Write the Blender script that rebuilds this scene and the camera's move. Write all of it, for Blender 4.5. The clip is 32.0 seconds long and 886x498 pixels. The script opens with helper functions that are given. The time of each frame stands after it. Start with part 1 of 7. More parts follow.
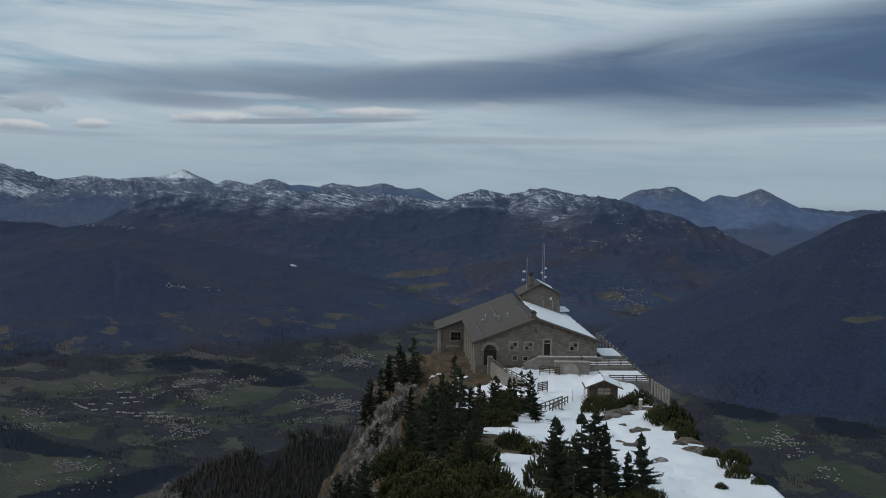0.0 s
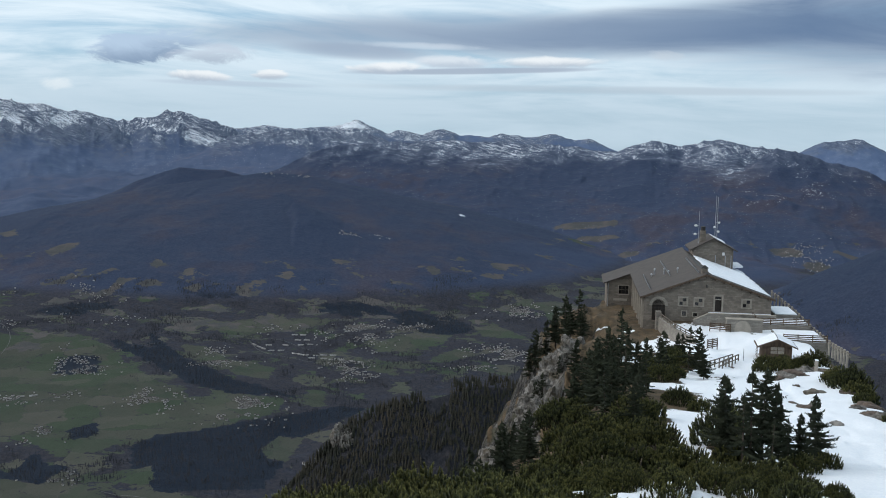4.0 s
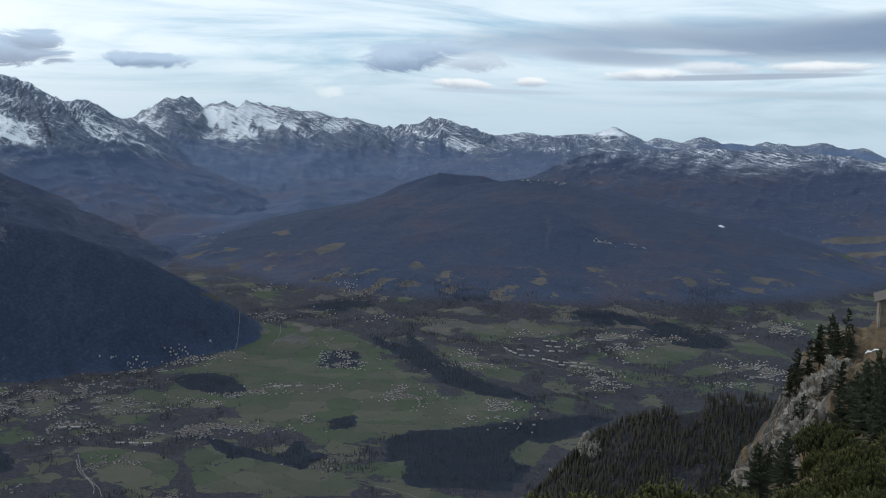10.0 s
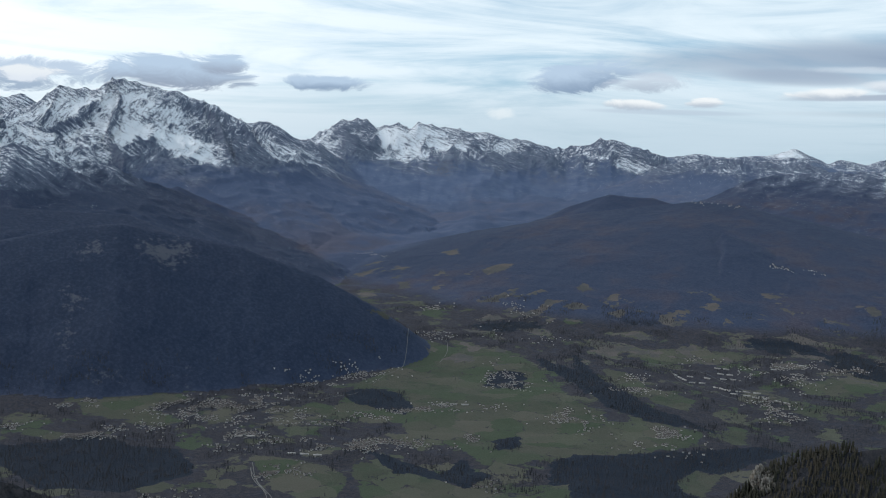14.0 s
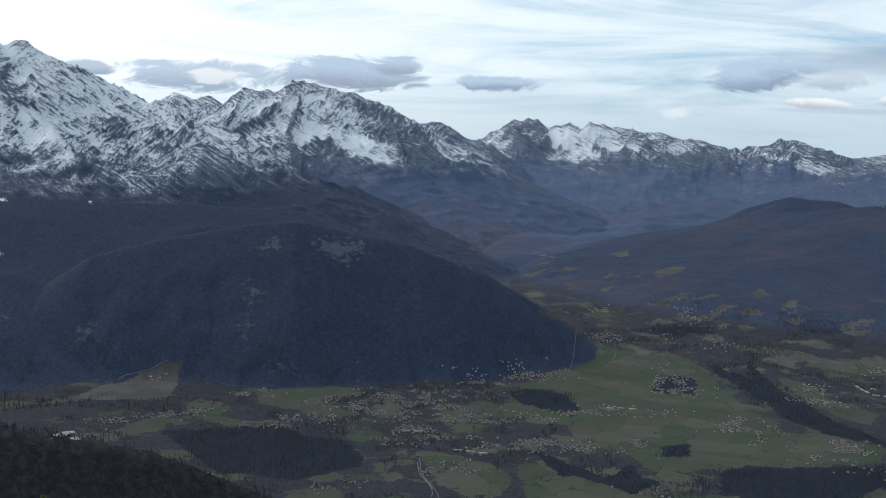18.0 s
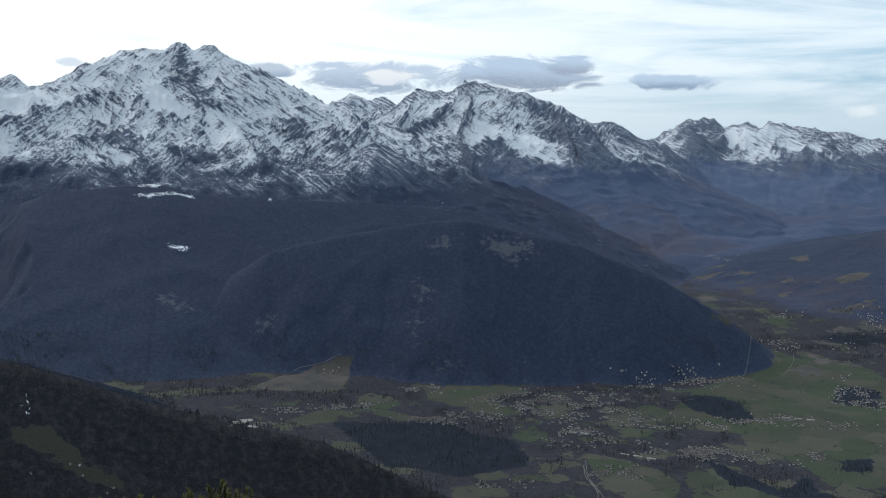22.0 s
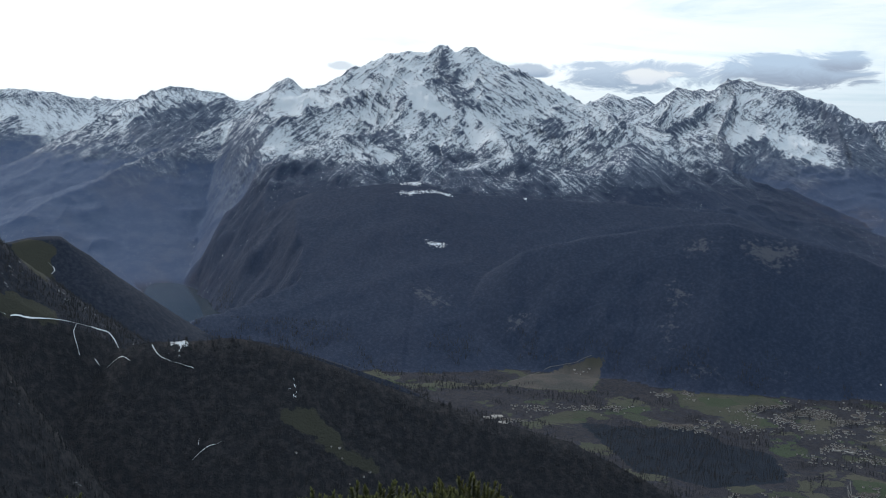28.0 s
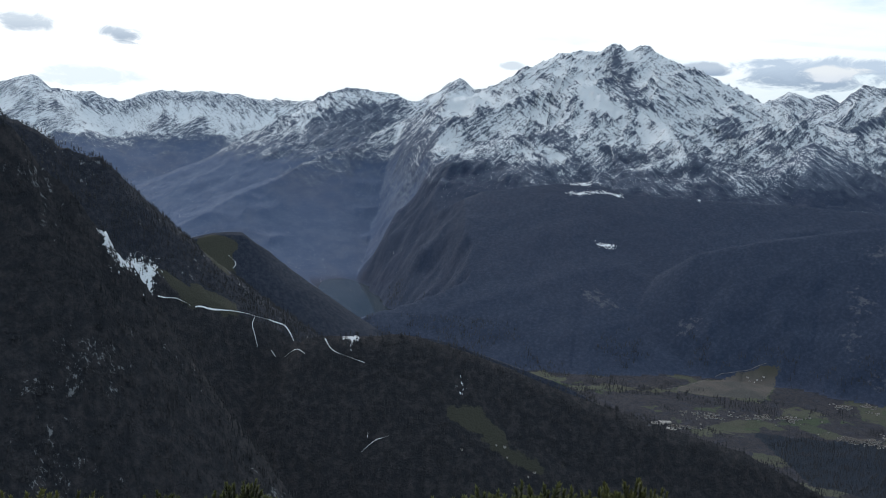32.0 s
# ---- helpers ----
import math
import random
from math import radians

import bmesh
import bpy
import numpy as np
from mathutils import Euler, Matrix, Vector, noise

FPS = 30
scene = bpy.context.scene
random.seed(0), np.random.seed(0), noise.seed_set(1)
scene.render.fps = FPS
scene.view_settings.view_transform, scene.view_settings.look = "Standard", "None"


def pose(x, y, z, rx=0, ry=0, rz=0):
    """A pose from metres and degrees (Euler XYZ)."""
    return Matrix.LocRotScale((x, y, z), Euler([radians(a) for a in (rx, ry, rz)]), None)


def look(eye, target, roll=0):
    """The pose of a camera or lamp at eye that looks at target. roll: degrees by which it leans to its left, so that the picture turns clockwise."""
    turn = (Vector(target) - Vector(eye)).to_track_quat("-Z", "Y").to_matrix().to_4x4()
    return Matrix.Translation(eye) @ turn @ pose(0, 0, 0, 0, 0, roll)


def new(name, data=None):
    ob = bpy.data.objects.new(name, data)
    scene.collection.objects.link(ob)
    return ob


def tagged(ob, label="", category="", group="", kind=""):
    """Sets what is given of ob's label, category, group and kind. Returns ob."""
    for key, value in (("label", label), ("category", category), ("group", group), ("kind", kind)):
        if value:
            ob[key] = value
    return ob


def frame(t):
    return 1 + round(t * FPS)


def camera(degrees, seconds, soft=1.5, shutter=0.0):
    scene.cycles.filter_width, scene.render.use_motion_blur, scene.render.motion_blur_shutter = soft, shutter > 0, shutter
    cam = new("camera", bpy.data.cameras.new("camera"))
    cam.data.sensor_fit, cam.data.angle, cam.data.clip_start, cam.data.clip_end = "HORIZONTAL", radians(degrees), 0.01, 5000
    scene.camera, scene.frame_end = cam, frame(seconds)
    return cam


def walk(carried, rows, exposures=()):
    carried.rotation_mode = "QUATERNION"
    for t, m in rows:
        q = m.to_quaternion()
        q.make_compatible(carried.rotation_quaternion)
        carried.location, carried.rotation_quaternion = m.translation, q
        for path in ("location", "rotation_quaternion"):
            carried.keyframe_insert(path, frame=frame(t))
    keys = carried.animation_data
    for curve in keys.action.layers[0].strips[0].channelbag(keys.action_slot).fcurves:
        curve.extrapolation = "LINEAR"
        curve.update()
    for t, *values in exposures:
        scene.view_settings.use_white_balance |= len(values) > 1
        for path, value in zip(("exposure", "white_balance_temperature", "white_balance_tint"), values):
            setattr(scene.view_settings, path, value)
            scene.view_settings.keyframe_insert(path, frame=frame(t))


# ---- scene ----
cam = camera(45.27, 32.0, soft=1.0)
EYE = 33.0
# seconds, heading to the left, pitch, roll (degrees): a pan from one spot
ROWS = [
    (0.0, 0.00, -3.96, 0.89),
    (0.5, 1.10, -4.59, 0.93),
    (1.0, 2.27, -5.09, 0.96),
    (1.5, 3.37, -5.41, 0.98),
    (2.0, 4.55, -5.77, 0.98),
    (2.5, 5.65, -6.08, 1.04),
    (3.0, 6.84, -6.37, 1.00),
    (3.5, 7.93, -6.59, 1.04),
    (5.5, 12.50, -7.15, 1.13),
    (6.0, 13.68, -7.18, 1.15),
    (6.5, 14.77, -7.21, 1.16),
    (7.0, 15.94, -7.22, 1.19),
    (7.5, 17.04, -7.24, 1.18),
    (8.0, 18.20, -7.26, 1.25),
    (8.5, 19.29, -7.22, 1.23),
    (9.0, 20.46, -7.02, 1.27),
    (9.5, 21.56, -6.85, 1.31),
    (10.0, 22.74, -6.65, 1.28),
    (10.5, 23.83, -6.47, 1.32),
    (11.0, 25.02, -6.27, 1.34),
    (11.5, 26.12, -6.10, 1.33),
    (12.0, 27.30, -5.91, 1.34),
    (12.5, 28.40, -5.72, 1.32),
    (13.0, 29.59, -5.67, 1.35),
    (13.5, 30.66, -5.70, 1.36),
    (14.0, 31.85, -5.72, 1.35),
    (14.5, 32.94, -5.75, 1.34),
    (16.5, 37.51, -5.84, 1.37),
    (17.0, 38.69, -5.88, 1.38),
    (17.5, 39.80, -5.90, 1.39),
    (18.0, 40.98, -5.93, 1.39),
    (18.5, 42.08, -5.96, 1.38),
    (19.0, 43.26, -5.98, 1.39),
    (19.5, 44.37, -6.01, 1.39),
    (20.0, 45.55, -6.04, 1.38),
    (20.5, 46.68, -6.06, 1.37),
    (21.0, 47.84, -6.09, 1.37),
    (21.5, 48.93, -6.12, 1.35),
    (22.0, 50.12, -6.15, 1.31),
    (22.5, 51.21, -6.19, 1.33),
    (23.0, 52.38, -6.21, 1.33),
    (23.5, 53.48, -6.22, 1.34),
    (24.0, 54.67, -6.26, 1.31),
    (24.5, 55.76, -6.29, 1.34),
    (25.0, 56.96, -6.32, 1.30),
    (25.5, 58.05, -6.34, 1.30),
    (27.5, 62.62, -6.44, 1.33),
    (28.0, 63.81, -6.46, 1.33),
    (28.5, 64.88, -6.48, 1.31),
    (29.0, 66.08, -6.51, 1.28),
    (29.5, 67.19, -6.53, 1.28),
    (30.0, 68.37, -6.56, 1.28),
    (30.5, 69.45, -6.59, 1.26),
    (31.0, 70.64, -6.62, 1.20),
    (31.5, 71.75, -6.64, 1.25),
    (32.0, 72.93, -6.66, 1.26),
]
walk(cam, [(t, pose(0, 0, EYE, 0, 0, yaw) @ pose(0, 0, 0, 90 + pitch) @ pose(0, 0, 0, 0, 0, roll)) for t, yaw, pitch, roll in ROWS],
     exposures=((0.0, -0.72, 6150, 9), (1.0, -0.46, 6150, 9), (2.0, -0.28, 6150, 9), (3.5, -0.10, 6150, 9), (5.5, 0.05, 6150, 9), (9.0, 0.02, 6180, 9), (16.0, 0.0, 6230, 9), (32.0, 0.01, 6230, 9)))

# ---------------------------------------------------------------- sky and sun
SUN_AZ, SUN_EL = -98.0, 33.0          # degrees clockwise from +y, and above the horizon


class Nodes:
    """A short way to wire up a node tree."""

    def __init__(self, tree):
        self.tree = tree
        tree.nodes.clear()

    def put(self, value, socket):
        if hasattr(value, "is_linked"):
            self.tree.links.new(value, socket)
        elif value is not None:
            if isinstance(value, (tuple, list)) and len(value) == 3 and socket.type == "RGBA":
                value = (*value, 1)
            socket.default_value = value

    def add(self, kind, out=0, **inputs):
        node = self.tree.nodes.new(kind)
        for key, value in inputs.items():
            key = key.replace("_", " ")
            socket = node.inputs[int(key[1:])] if key[0] == "i" and key[1:].isdigit() else node.inputs[key]
            self.put(value, socket)
        return node.outputs[out] if len(node.outputs) else None

    def attribute(self, name):
        node = self.tree.nodes.new("ShaderNodeAttribute")
        node.attribute_name = name
        return node.outputs[2]

    def math(self, op, a, b=None, c=None, clamp=False):
        node = self.tree.nodes.new("ShaderNodeMath")
        node.operation, node.use_clamp = op, clamp
        for value, socket in zip((a, b, c), node.inputs):
            self.put(value, socket)
        return node.outputs[0]

    def ramp(self, value, lo, hi, a=0.0, b=1.0, smooth=True):
        node = self.tree.nodes.new("ShaderNodeMapRange")
        node.interpolation_type = "SMOOTHSTEP" if smooth else "LINEAR"
        for v, socket in zip((value, lo, hi, a, b), node.inputs):
            self.put(v, socket)
        return node.outputs[0]

    def mix(self, fac, a, b, mode="MIX"):
        node = self.tree.nodes.new("ShaderNodeMix")
        node.data_type, node.blend_type = "RGBA", mode
        self.put(fac, node.inputs[0]), self.put(a, node.inputs[6]), self.put(b, node.inputs[7])
        return node.outputs[2]

    def noise(self, vector, scale, detail=4.0, rough=0.55, distort=0.0):
        return self.add("ShaderNodeTexNoise", Vector=vector, Scale=scale, Detail=detail, Roughness=rough, Distortion=distort)

    def vec(self, x, y, z):
        return self.add("ShaderNodeCombineXYZ", X=x, Y=y, Z=z)

    def scaled(self, vector, s):
        return self.add("ShaderNodeMapping", Vector=vector, Scale=s)


world = bpy.data.worlds.new("winter_sky")
scene.world = world
world.use_nodes = True
N = Nodes(world.node_tree)
way = N.add("ShaderNodeTexCoord", out=0)
sep = N.tree.nodes.new("ShaderNodeSeparateXYZ")
N.put(way, sep.inputs[0])
dx, dy, dz = sep.outputs
azim = N.math("MULTIPLY", N.math("ARCTAN2", dx, dy), 57.2958)
elev = N.math("MULTIPLY", N.math("ARCSINE", dz), 57.2958)
sky_node = N.tree.nodes.new("ShaderNodeTexSky")
sky_node.sky_type, sky_node.sun_disc, sky_node.altitude, sky_node.dust_density = "NISHITA", False, 1800.0, 0.2
sky_node.sun_elevation, sky_node.sun_rotation = radians(SUN_EL), radians(SUN_AZ)
sky = N.mix(1.0, sky_node.outputs[0], (0.105, 0.105, 0.105), "MULTIPLY")
# a high veil, thick and bright towards the sun, streaked by the wind
flat = N.math("ADD", N.math("MAXIMUM", dz, 0.0), 0.10)
plane = N.vec(N.math("DIVIDE", dx, flat), N.math("DIVIDE", dy, flat), 0.0)
streak = N.noise(N.vec(N.math("MULTIPLY", azim, 0.055), N.math("MULTIPLY", N.math("ADD", elev, N.math("MULTIPLY", azim, 0.03)), 0.42), 1.7), 1.0, 8.0, 0.58, 1.1)
fine = N.noise(N.scaled(plane, (0.8, 1.3, 1.0)), 1.0, 7.0, 0.6, 0.8)
dot = N.tree.nodes.new("ShaderNodeVectorMath")
dot.operation = "DOT_PRODUCT"
N.put(way, dot.inputs[0])
dot.inputs[1].default_value = (math.sin(radians(SUN_AZ)) * math.cos(radians(SUN_EL)), math.cos(radians(SUN_AZ)) * math.cos(radians(SUN_EL)), math.sin(radians(SUN_EL)))
toward = dot.outputs[1]
glow = N.ramp(toward, 0.25, 0.97)
veil_col = N.mix(glow, (0.82, 0.92, 0.97), (1.20, 1.21, 1.20))
sky = N.mix(0.75, sky, N.mix(glow, (0.36, 0.56, 0.72), (0.80, 0.98, 1.07)))
cover = N.math("ADD", N.math("MULTIPLY", glow, 0.16), N.math("ADD", N.math("MULTIPLY", streak, 0.75), N.math("MULTIPLY", fine, 0.25)))
cover = N.ramp(cover, 0.31, 0.60)
sky = N.mix(cover, sky, veil_col)
# pale air above the horizon
sky = N.mix(N.ramp(elev, 4.5, 0.3, 0.0, 0.72), sky, N.mix(glow, (0.49, 0.61, 0.69), (1.0, 1.04, 1.05)))
warp = N.math("SUBTRACT", N.noise(N.vec(N.math("MULTIPLY", azim, 0.42), N.math("MULTIPLY", elev, 1.05), 0.3), 1.0, 8.0, 0.64, 0.9), 0.5)


def cloud(base, az, el, wide, high, tilt, col, under=None, ragged=1.2, soft=0.7, thick=1.0):
    """A lens-shaped cloud: centre, half sizes and tilt in degrees; its underside may have a colour of its own."""
    u = N.math("DIVIDE", N.math("SUBTRACT", azim, az), wide)
    e = N.math("SUBTRACT", N.math("SUBTRACT", elev, el), N.math("MULTIPLY", N.math("SUBTRACT", azim, az), tilt))
    v = N.math("DIVIDE", e, high)
    d = N.math("SUBTRACT", 1.0, N.math("ADD", N.math("MULTIPLY", u, u), N.math("MULTIPLY", v, v)))
    d = N.math("ADD", d, N.math("MULTIPLY", warp if ragged > 0.5 else N.math("SUBTRACT", streak, 0.5), ragged * 2.2))
    mask = N.math("MULTIPLY", N.ramp(d, 0.0, soft), thick)
    if under:
        col = N.mix(N.ramp(N.math("ADD", v, N.math("MULTIPLY", warp, 1.5)), -0.7, 0.5), under, col)
    return N.mix(mask, base, col)


# the dark bank in the north, the lens clouds, and the grey heaps above the peaks
BLUEGREY = (0.125, 0.200, 0.335)
WHITE_TOP, WHITE_FOOT = (0.93, 0.94, 0.93), (0.50, 0.56, 0.63)
GREY_TOP, GREY_FOOT = (0.50, 0.62, 0.76), (0.27, 0.36, 0.49)
sky = cloud(sky, 21.0, 5.90, 24.0, 3.40, 0.060, BLUEGREY, None, 0.5, 1.1, 0.96)
sky = cloud(sky, 27.0, 6.60, 14.0, 3.80, 0.050, BLUEGREY, None, 0.5, 1.0, 0.92)
sky = cloud(sky, 3.0, 4.95, 17.0, 1.55, 0.060, (0.150, 0.225, 0.355), None, 0.5, 1.2, 0.92)
sky = cloud(sky, -9.2, 4.80, 19.0, 1.25, 0.035, (0.27, 0.35, 0.47), None, 0.3, 1.2, 0.82)
sky = cloud(sky, -13.6, 3.69, 5.0, 0.55, -0.030, (0.32, 0.39, 0.50), None, 0.3, 1.0, 0.70)
sky = cloud(sky, -1.1, 1.89, 15.8, 0.27, 0.000, (0.47, 0.54, 0.60), None, 0.5, 1.0, 0.50)
# long lens clouds, white above and grey below
sky = cloud(sky, -7.6, 2.78, 7.8, 0.20, 0.030, (0.40, 0.46, 0.55), None, 0.3, 0.8, 0.85)
sky = cloud(sky, -12.4, 2.84, 2.5, 0.36, 0.030, WHITE_TOP, WHITE_FOOT, 0.9, 0.8, 0.95)
sky = cloud(sky, -8.6, 3.22, 2.3, 0.42, -0.020, (0.80, 0.83, 0.86), (0.50, 0.56, 0.64), 0.7, 0.8, 0.80)
sky = cloud(sky, -3.6, 3.30, 3.4, 0.34, 0.015, WHITE_TOP, WHITE_FOOT, 0.9, 0.9, 0.93)
sky = cloud(sky, -10.5, 4.05, 4.0, 0.22, -0.020, (0.80, 0.85, 0.90), None, 0.7, 1.2, 0.45)
sky = cloud(sky, 2.4, 3.70, 1.1, 0.30, -0.030, (0.62, 0.67, 0.72), None, 1.2, 1.0, 0.55)
# two small white puffs
sky = cloud(sky, -18.3, 2.36, 1.15, 0.32, 0.000, WHITE_TOP, WHITE_FOOT, 1.2, 0.7, 0.95)
sky = cloud(sky, -22.1, 2.22, 1.9, 0.34, -0.030, WHITE_TOP, WHITE_FOOT, 1.2, 0.7, 0.95)
sky = cloud(sky, -20.0, 1.85, 5.0, 0.18, -0.010, (0.50, 0.58, 0.67), None, 0.5, 1.0, 0.60)
sky = cloud(sky, -28.9, 1.60, 0.9, 0.40, 0.000, (1.0, 1.0, 0.96), None, 1.3, 1.0, 0.4)
# grey heaps above the ranges
sky = cloud(sky, -24.6, 3.62, 3.4, 0.95, 0.120, GREY_TOP, GREY_FOOT, 1.4, 0.7, 0.95)
sky = cloud(sky, -21.5, 3.30, 2.6, 0.60, 0.050, (0.60, 0.66, 0.74), (0.40, 0.46, 0.55), 1.5, 0.9, 0.75)
sky = cloud(sky, -38.3, 2.98, 2.6, 0.50, 0.000, GREY_TOP, GREY_FOOT, 1.4, 0.7, 0.95)
sky = cloud(sky, -46.1, 3.28, 4.4, 1.00, 0.010, GREY_TOP, (0.32, 0.38, 0.48), 1.4, 0.6, 0.97)
sky = cloud(sky, -43.6, 3.75, 1.6, 0.55, 0.000, GREY_TOP, (0.36, 0.42, 0.52), 1.4, 0.6, 0.95)
sky = cloud(sky, -54.2, 2.95, 4.6, 0.90, 0.000, (0.54, 0.64, 0.76), (0.36, 0.45, 0.57), 1.7, 0.7, 0.95)
sky = cloud(sky, -53.2, 2.95, 1.9, 0.45, 0.000, WHITE_TOP, (0.85, 0.88, 0.92), 1.6, 0.7, 0.80)
sky = cloud(sky, -59.5, 3.12, 1.5, 0.48, 0.000, (0.50, 0.58, 0.68), GREY_FOOT, 1.2, 0.7, 0.92)
sky = cloud(sky, -69.4, 3.20, 0.75, 0.28, 0.000, (0.60, 0.68, 0.76), None, 1.3, 0.8, 0.75)
sky = cloud(sky, -89.6, 4.20, 1.3, 0.48, -0.100, (0.55, 0.63, 0.72), (0.42, 0.50, 0.60), 1.1, 0.7, 0.95)
sky = cloud(sky, -94.5, 4.63, 1.6, 0.55, 0.000, (0.60, 0.68, 0.76), (0.46, 0.54, 0.64), 1.4, 0.9, 0.85)
sky = cloud(sky, -91.8, 2.10, 3.4, 0.60, 0.000, (0.78, 0.87, 0.93), None, 1.6, 0.9, 0.70)
sky = N.mix(N.ramp(elev, -0.5, -4.0), sky, (0.16, 0.19, 0.25))
N.add("ShaderNodeOutputWorld", Surface=N.add("ShaderNodeBackground", Color=sky, Strength=1.0))

sun = new("sun", bpy.data.lights.new("sun", "SUN"))
sun.data.energy, sun.data.angle, sun.data.color = 1.3, radians(10), (1.0, 0.95, 0.88)
sun.matrix_world = look((0, 0, 400), (-400 * math.sin(radians(SUN_AZ)) * math.cos(radians(SUN_EL)),
                                      -400 * math.cos(radians(SUN_AZ)) * math.cos(radians(SUN_EL)), 400 - 400 * math.sin(radians(SUN_EL))))

# ---------------------------------------------------------------- materials of the land
def material(name):
    m = bpy.data.materials.new(name)
    m.use_nodes = True
    return m, Nodes(m.node_tree)


def finish(n, colour, rough=0.8, bump=None, strength=0.4, distance=0.05, metal=0.0, normal=None, spec=0.3):
    if bump is not None:
        normal = n.add("ShaderNodeBump", Strength=strength, Distance=distance, Height=bump)
    surface = n.add("ShaderNodeBsdfPrincipled", Base_Color=colour, Roughness=rough, Metallic=metal, Normal=normal)
    surface.node.inputs["Specular IOR Level"].default_value = spec
    n.add("ShaderNodeOutputMaterial", Surface=surface)


def place(n):
    return n.add("ShaderNodeNewGeometry", out=0)


def far_material():
    """Valley and mountains: forest, meadow, bare rock, and snow where it is high and not too steep."""
    m, n = material("mountain_land")
    p = place(n)
    pos = n.tree.nodes.new("ShaderNodeSeparateXYZ")
    n.put(p, pos.inputs[0])
    nor = n.tree.nodes.new("ShaderNodeSeparateXYZ")
    n.put(n.add("ShaderNodeNewGeometry", out=1), nor.inputs[0])
    z, up = pos.outputs[2], nor.outputs[2]
    big, mid, small = n.noise(p, 0.006, 5), n.noise(p, 0.035, 6, 0.6), n.noise(p, 0.35, 5, 0.65)
    meadow = n.attribute("meadow")
    alpine = n.attribute("alpine")
    # forest: dark spruce with browner beech on the flanks, blue air haze put into the colours
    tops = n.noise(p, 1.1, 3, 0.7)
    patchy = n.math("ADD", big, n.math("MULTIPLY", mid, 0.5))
    hazy_beech = n.mix(n.ramp(patchy, 0.66, 0.92), (0.044, 0.062, 0.116), (0.066, 0.073, 0.120))
    hazy_beech = n.mix(n.ramp(small, 0.40, 0.75, 0.0, 0.6), hazy_beech, (0.074, 0.090, 0.132))
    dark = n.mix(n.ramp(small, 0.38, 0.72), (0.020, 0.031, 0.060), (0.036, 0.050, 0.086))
    far_haze = n.mix(n.ramp(mid, 0.35, 0.7), (0.092, 0.132, 0.232), (0.126, 0.170, 0.272))
    # 1.6 near to -1 far: lower values put more blue haze into the wood
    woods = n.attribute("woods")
    wood = n.mix(n.ramp(woods, 0.0, 1.0, smooth=False), hazy_beech, dark)
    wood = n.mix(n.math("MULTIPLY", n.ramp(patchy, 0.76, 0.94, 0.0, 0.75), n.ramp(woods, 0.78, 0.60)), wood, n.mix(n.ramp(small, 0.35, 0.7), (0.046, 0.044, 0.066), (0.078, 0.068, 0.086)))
    wood = n.mix(n.ramp(woods, 0.0, -1.0, smooth=False), wood, far_haze)
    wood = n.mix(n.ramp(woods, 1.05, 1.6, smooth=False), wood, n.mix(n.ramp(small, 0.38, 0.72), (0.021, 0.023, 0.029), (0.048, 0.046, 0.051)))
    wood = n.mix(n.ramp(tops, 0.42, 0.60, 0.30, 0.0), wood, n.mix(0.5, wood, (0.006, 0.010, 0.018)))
    # valley floor: damp winter meadows between bare hedges and dark spinneys
    grass = n.mix(n.ramp(mid, 0.35, 0.65), (0.044, 0.053, 0.040), (0.057, 0.062, 0.049))
    grass = n.mix(n.ramp(n.noise(p, 0.05, 2), 0.5, 0.62), grass, (0.042, 0.055, 0.040))
    floor = n.math("MULTIPLY", n.math("MULTIPLY", n.ramp(z, -150.0, -160.0), n.ramp(woods, -0.58, -0.45)), n.ramp(alpine, 0.12, 0.02))
    cell = n.noise(n.scaled(p, (1.0, 1.0, 0.0)), 0.026, 5, 0.62)
    hedge = n.noise(n.scaled(p, (1.0, 1.0, 0.0)), 0.11, 4, 0.6)
    def parcels(kind, feature):
        node = n.tree.nodes.new("ShaderNodeTexVoronoi")
        node.voronoi_dimensions, node.feature = "2D", feature
        node.inputs["Scale"].default_value, node.inputs["Randomness"].default_value = 0.040, 0.9
        warp = n.tree.nodes.new("ShaderNodeVectorMath")
        n.put(p, warp.inputs[0])
        n.put(n.vec(n.math("MULTIPLY", n.math("SUBTRACT", hedge, 0.5), 26.0), n.math("MULTIPLY", n.math("SUBTRACT", mid, 0.5), 26.0), 0.0), warp.inputs[1])
        n.put(warp.outputs[0], node.inputs["Vector"])
        return node.outputs[kind]
    owner = n.tree.nodes.new("ShaderNodeSeparateColor")
    n.put(parcels("Color", "F1"), owner.inputs[0])
    lot, crop, rim = owner.outputs[0], owner.outputs[1], parcels("Distance", "DISTANCE_TO_EDGE")
    grass = n.mix(n.ramp(crop, 0.55, 0.75, 0.0, 0.45), grass, (0.072, 0.070, 0.060))
    grass = n.mix(n.ramp(crop, 0.42, 0.25, 0.0, 0.7), grass, (0.044, 0.062, 0.040))
    grass = n.mix(n.ramp(lot, 0.7, 0.9, 0.0, 0.45), grass, (0.094, 0.089, 0.076))
    bare = n.mix(n.ramp(small, 0.35, 0.65), (0.023, 0.025, 0.035), (0.041, 0.040, 0.048))
    wood = n.mix(n.math("MULTIPLY", floor, n.ramp(hedge, 0.36, 0.50, 0.75, 1.0)), wood, bare)
    fields = n.math("MULTIPLY", floor, n.ramp(n.math("ADD", cell, n.math("MULTIPLY", n.math("SUBTRACT", lot, 0.5), 0.22)), 0.52, 0.58, 0.0, 0.60))
    spinney = n.math("ADD", n.attribute("spinney"), n.math("MULTIPLY", n.math("SUBTRACT", hedge, 0.5), 1.4))
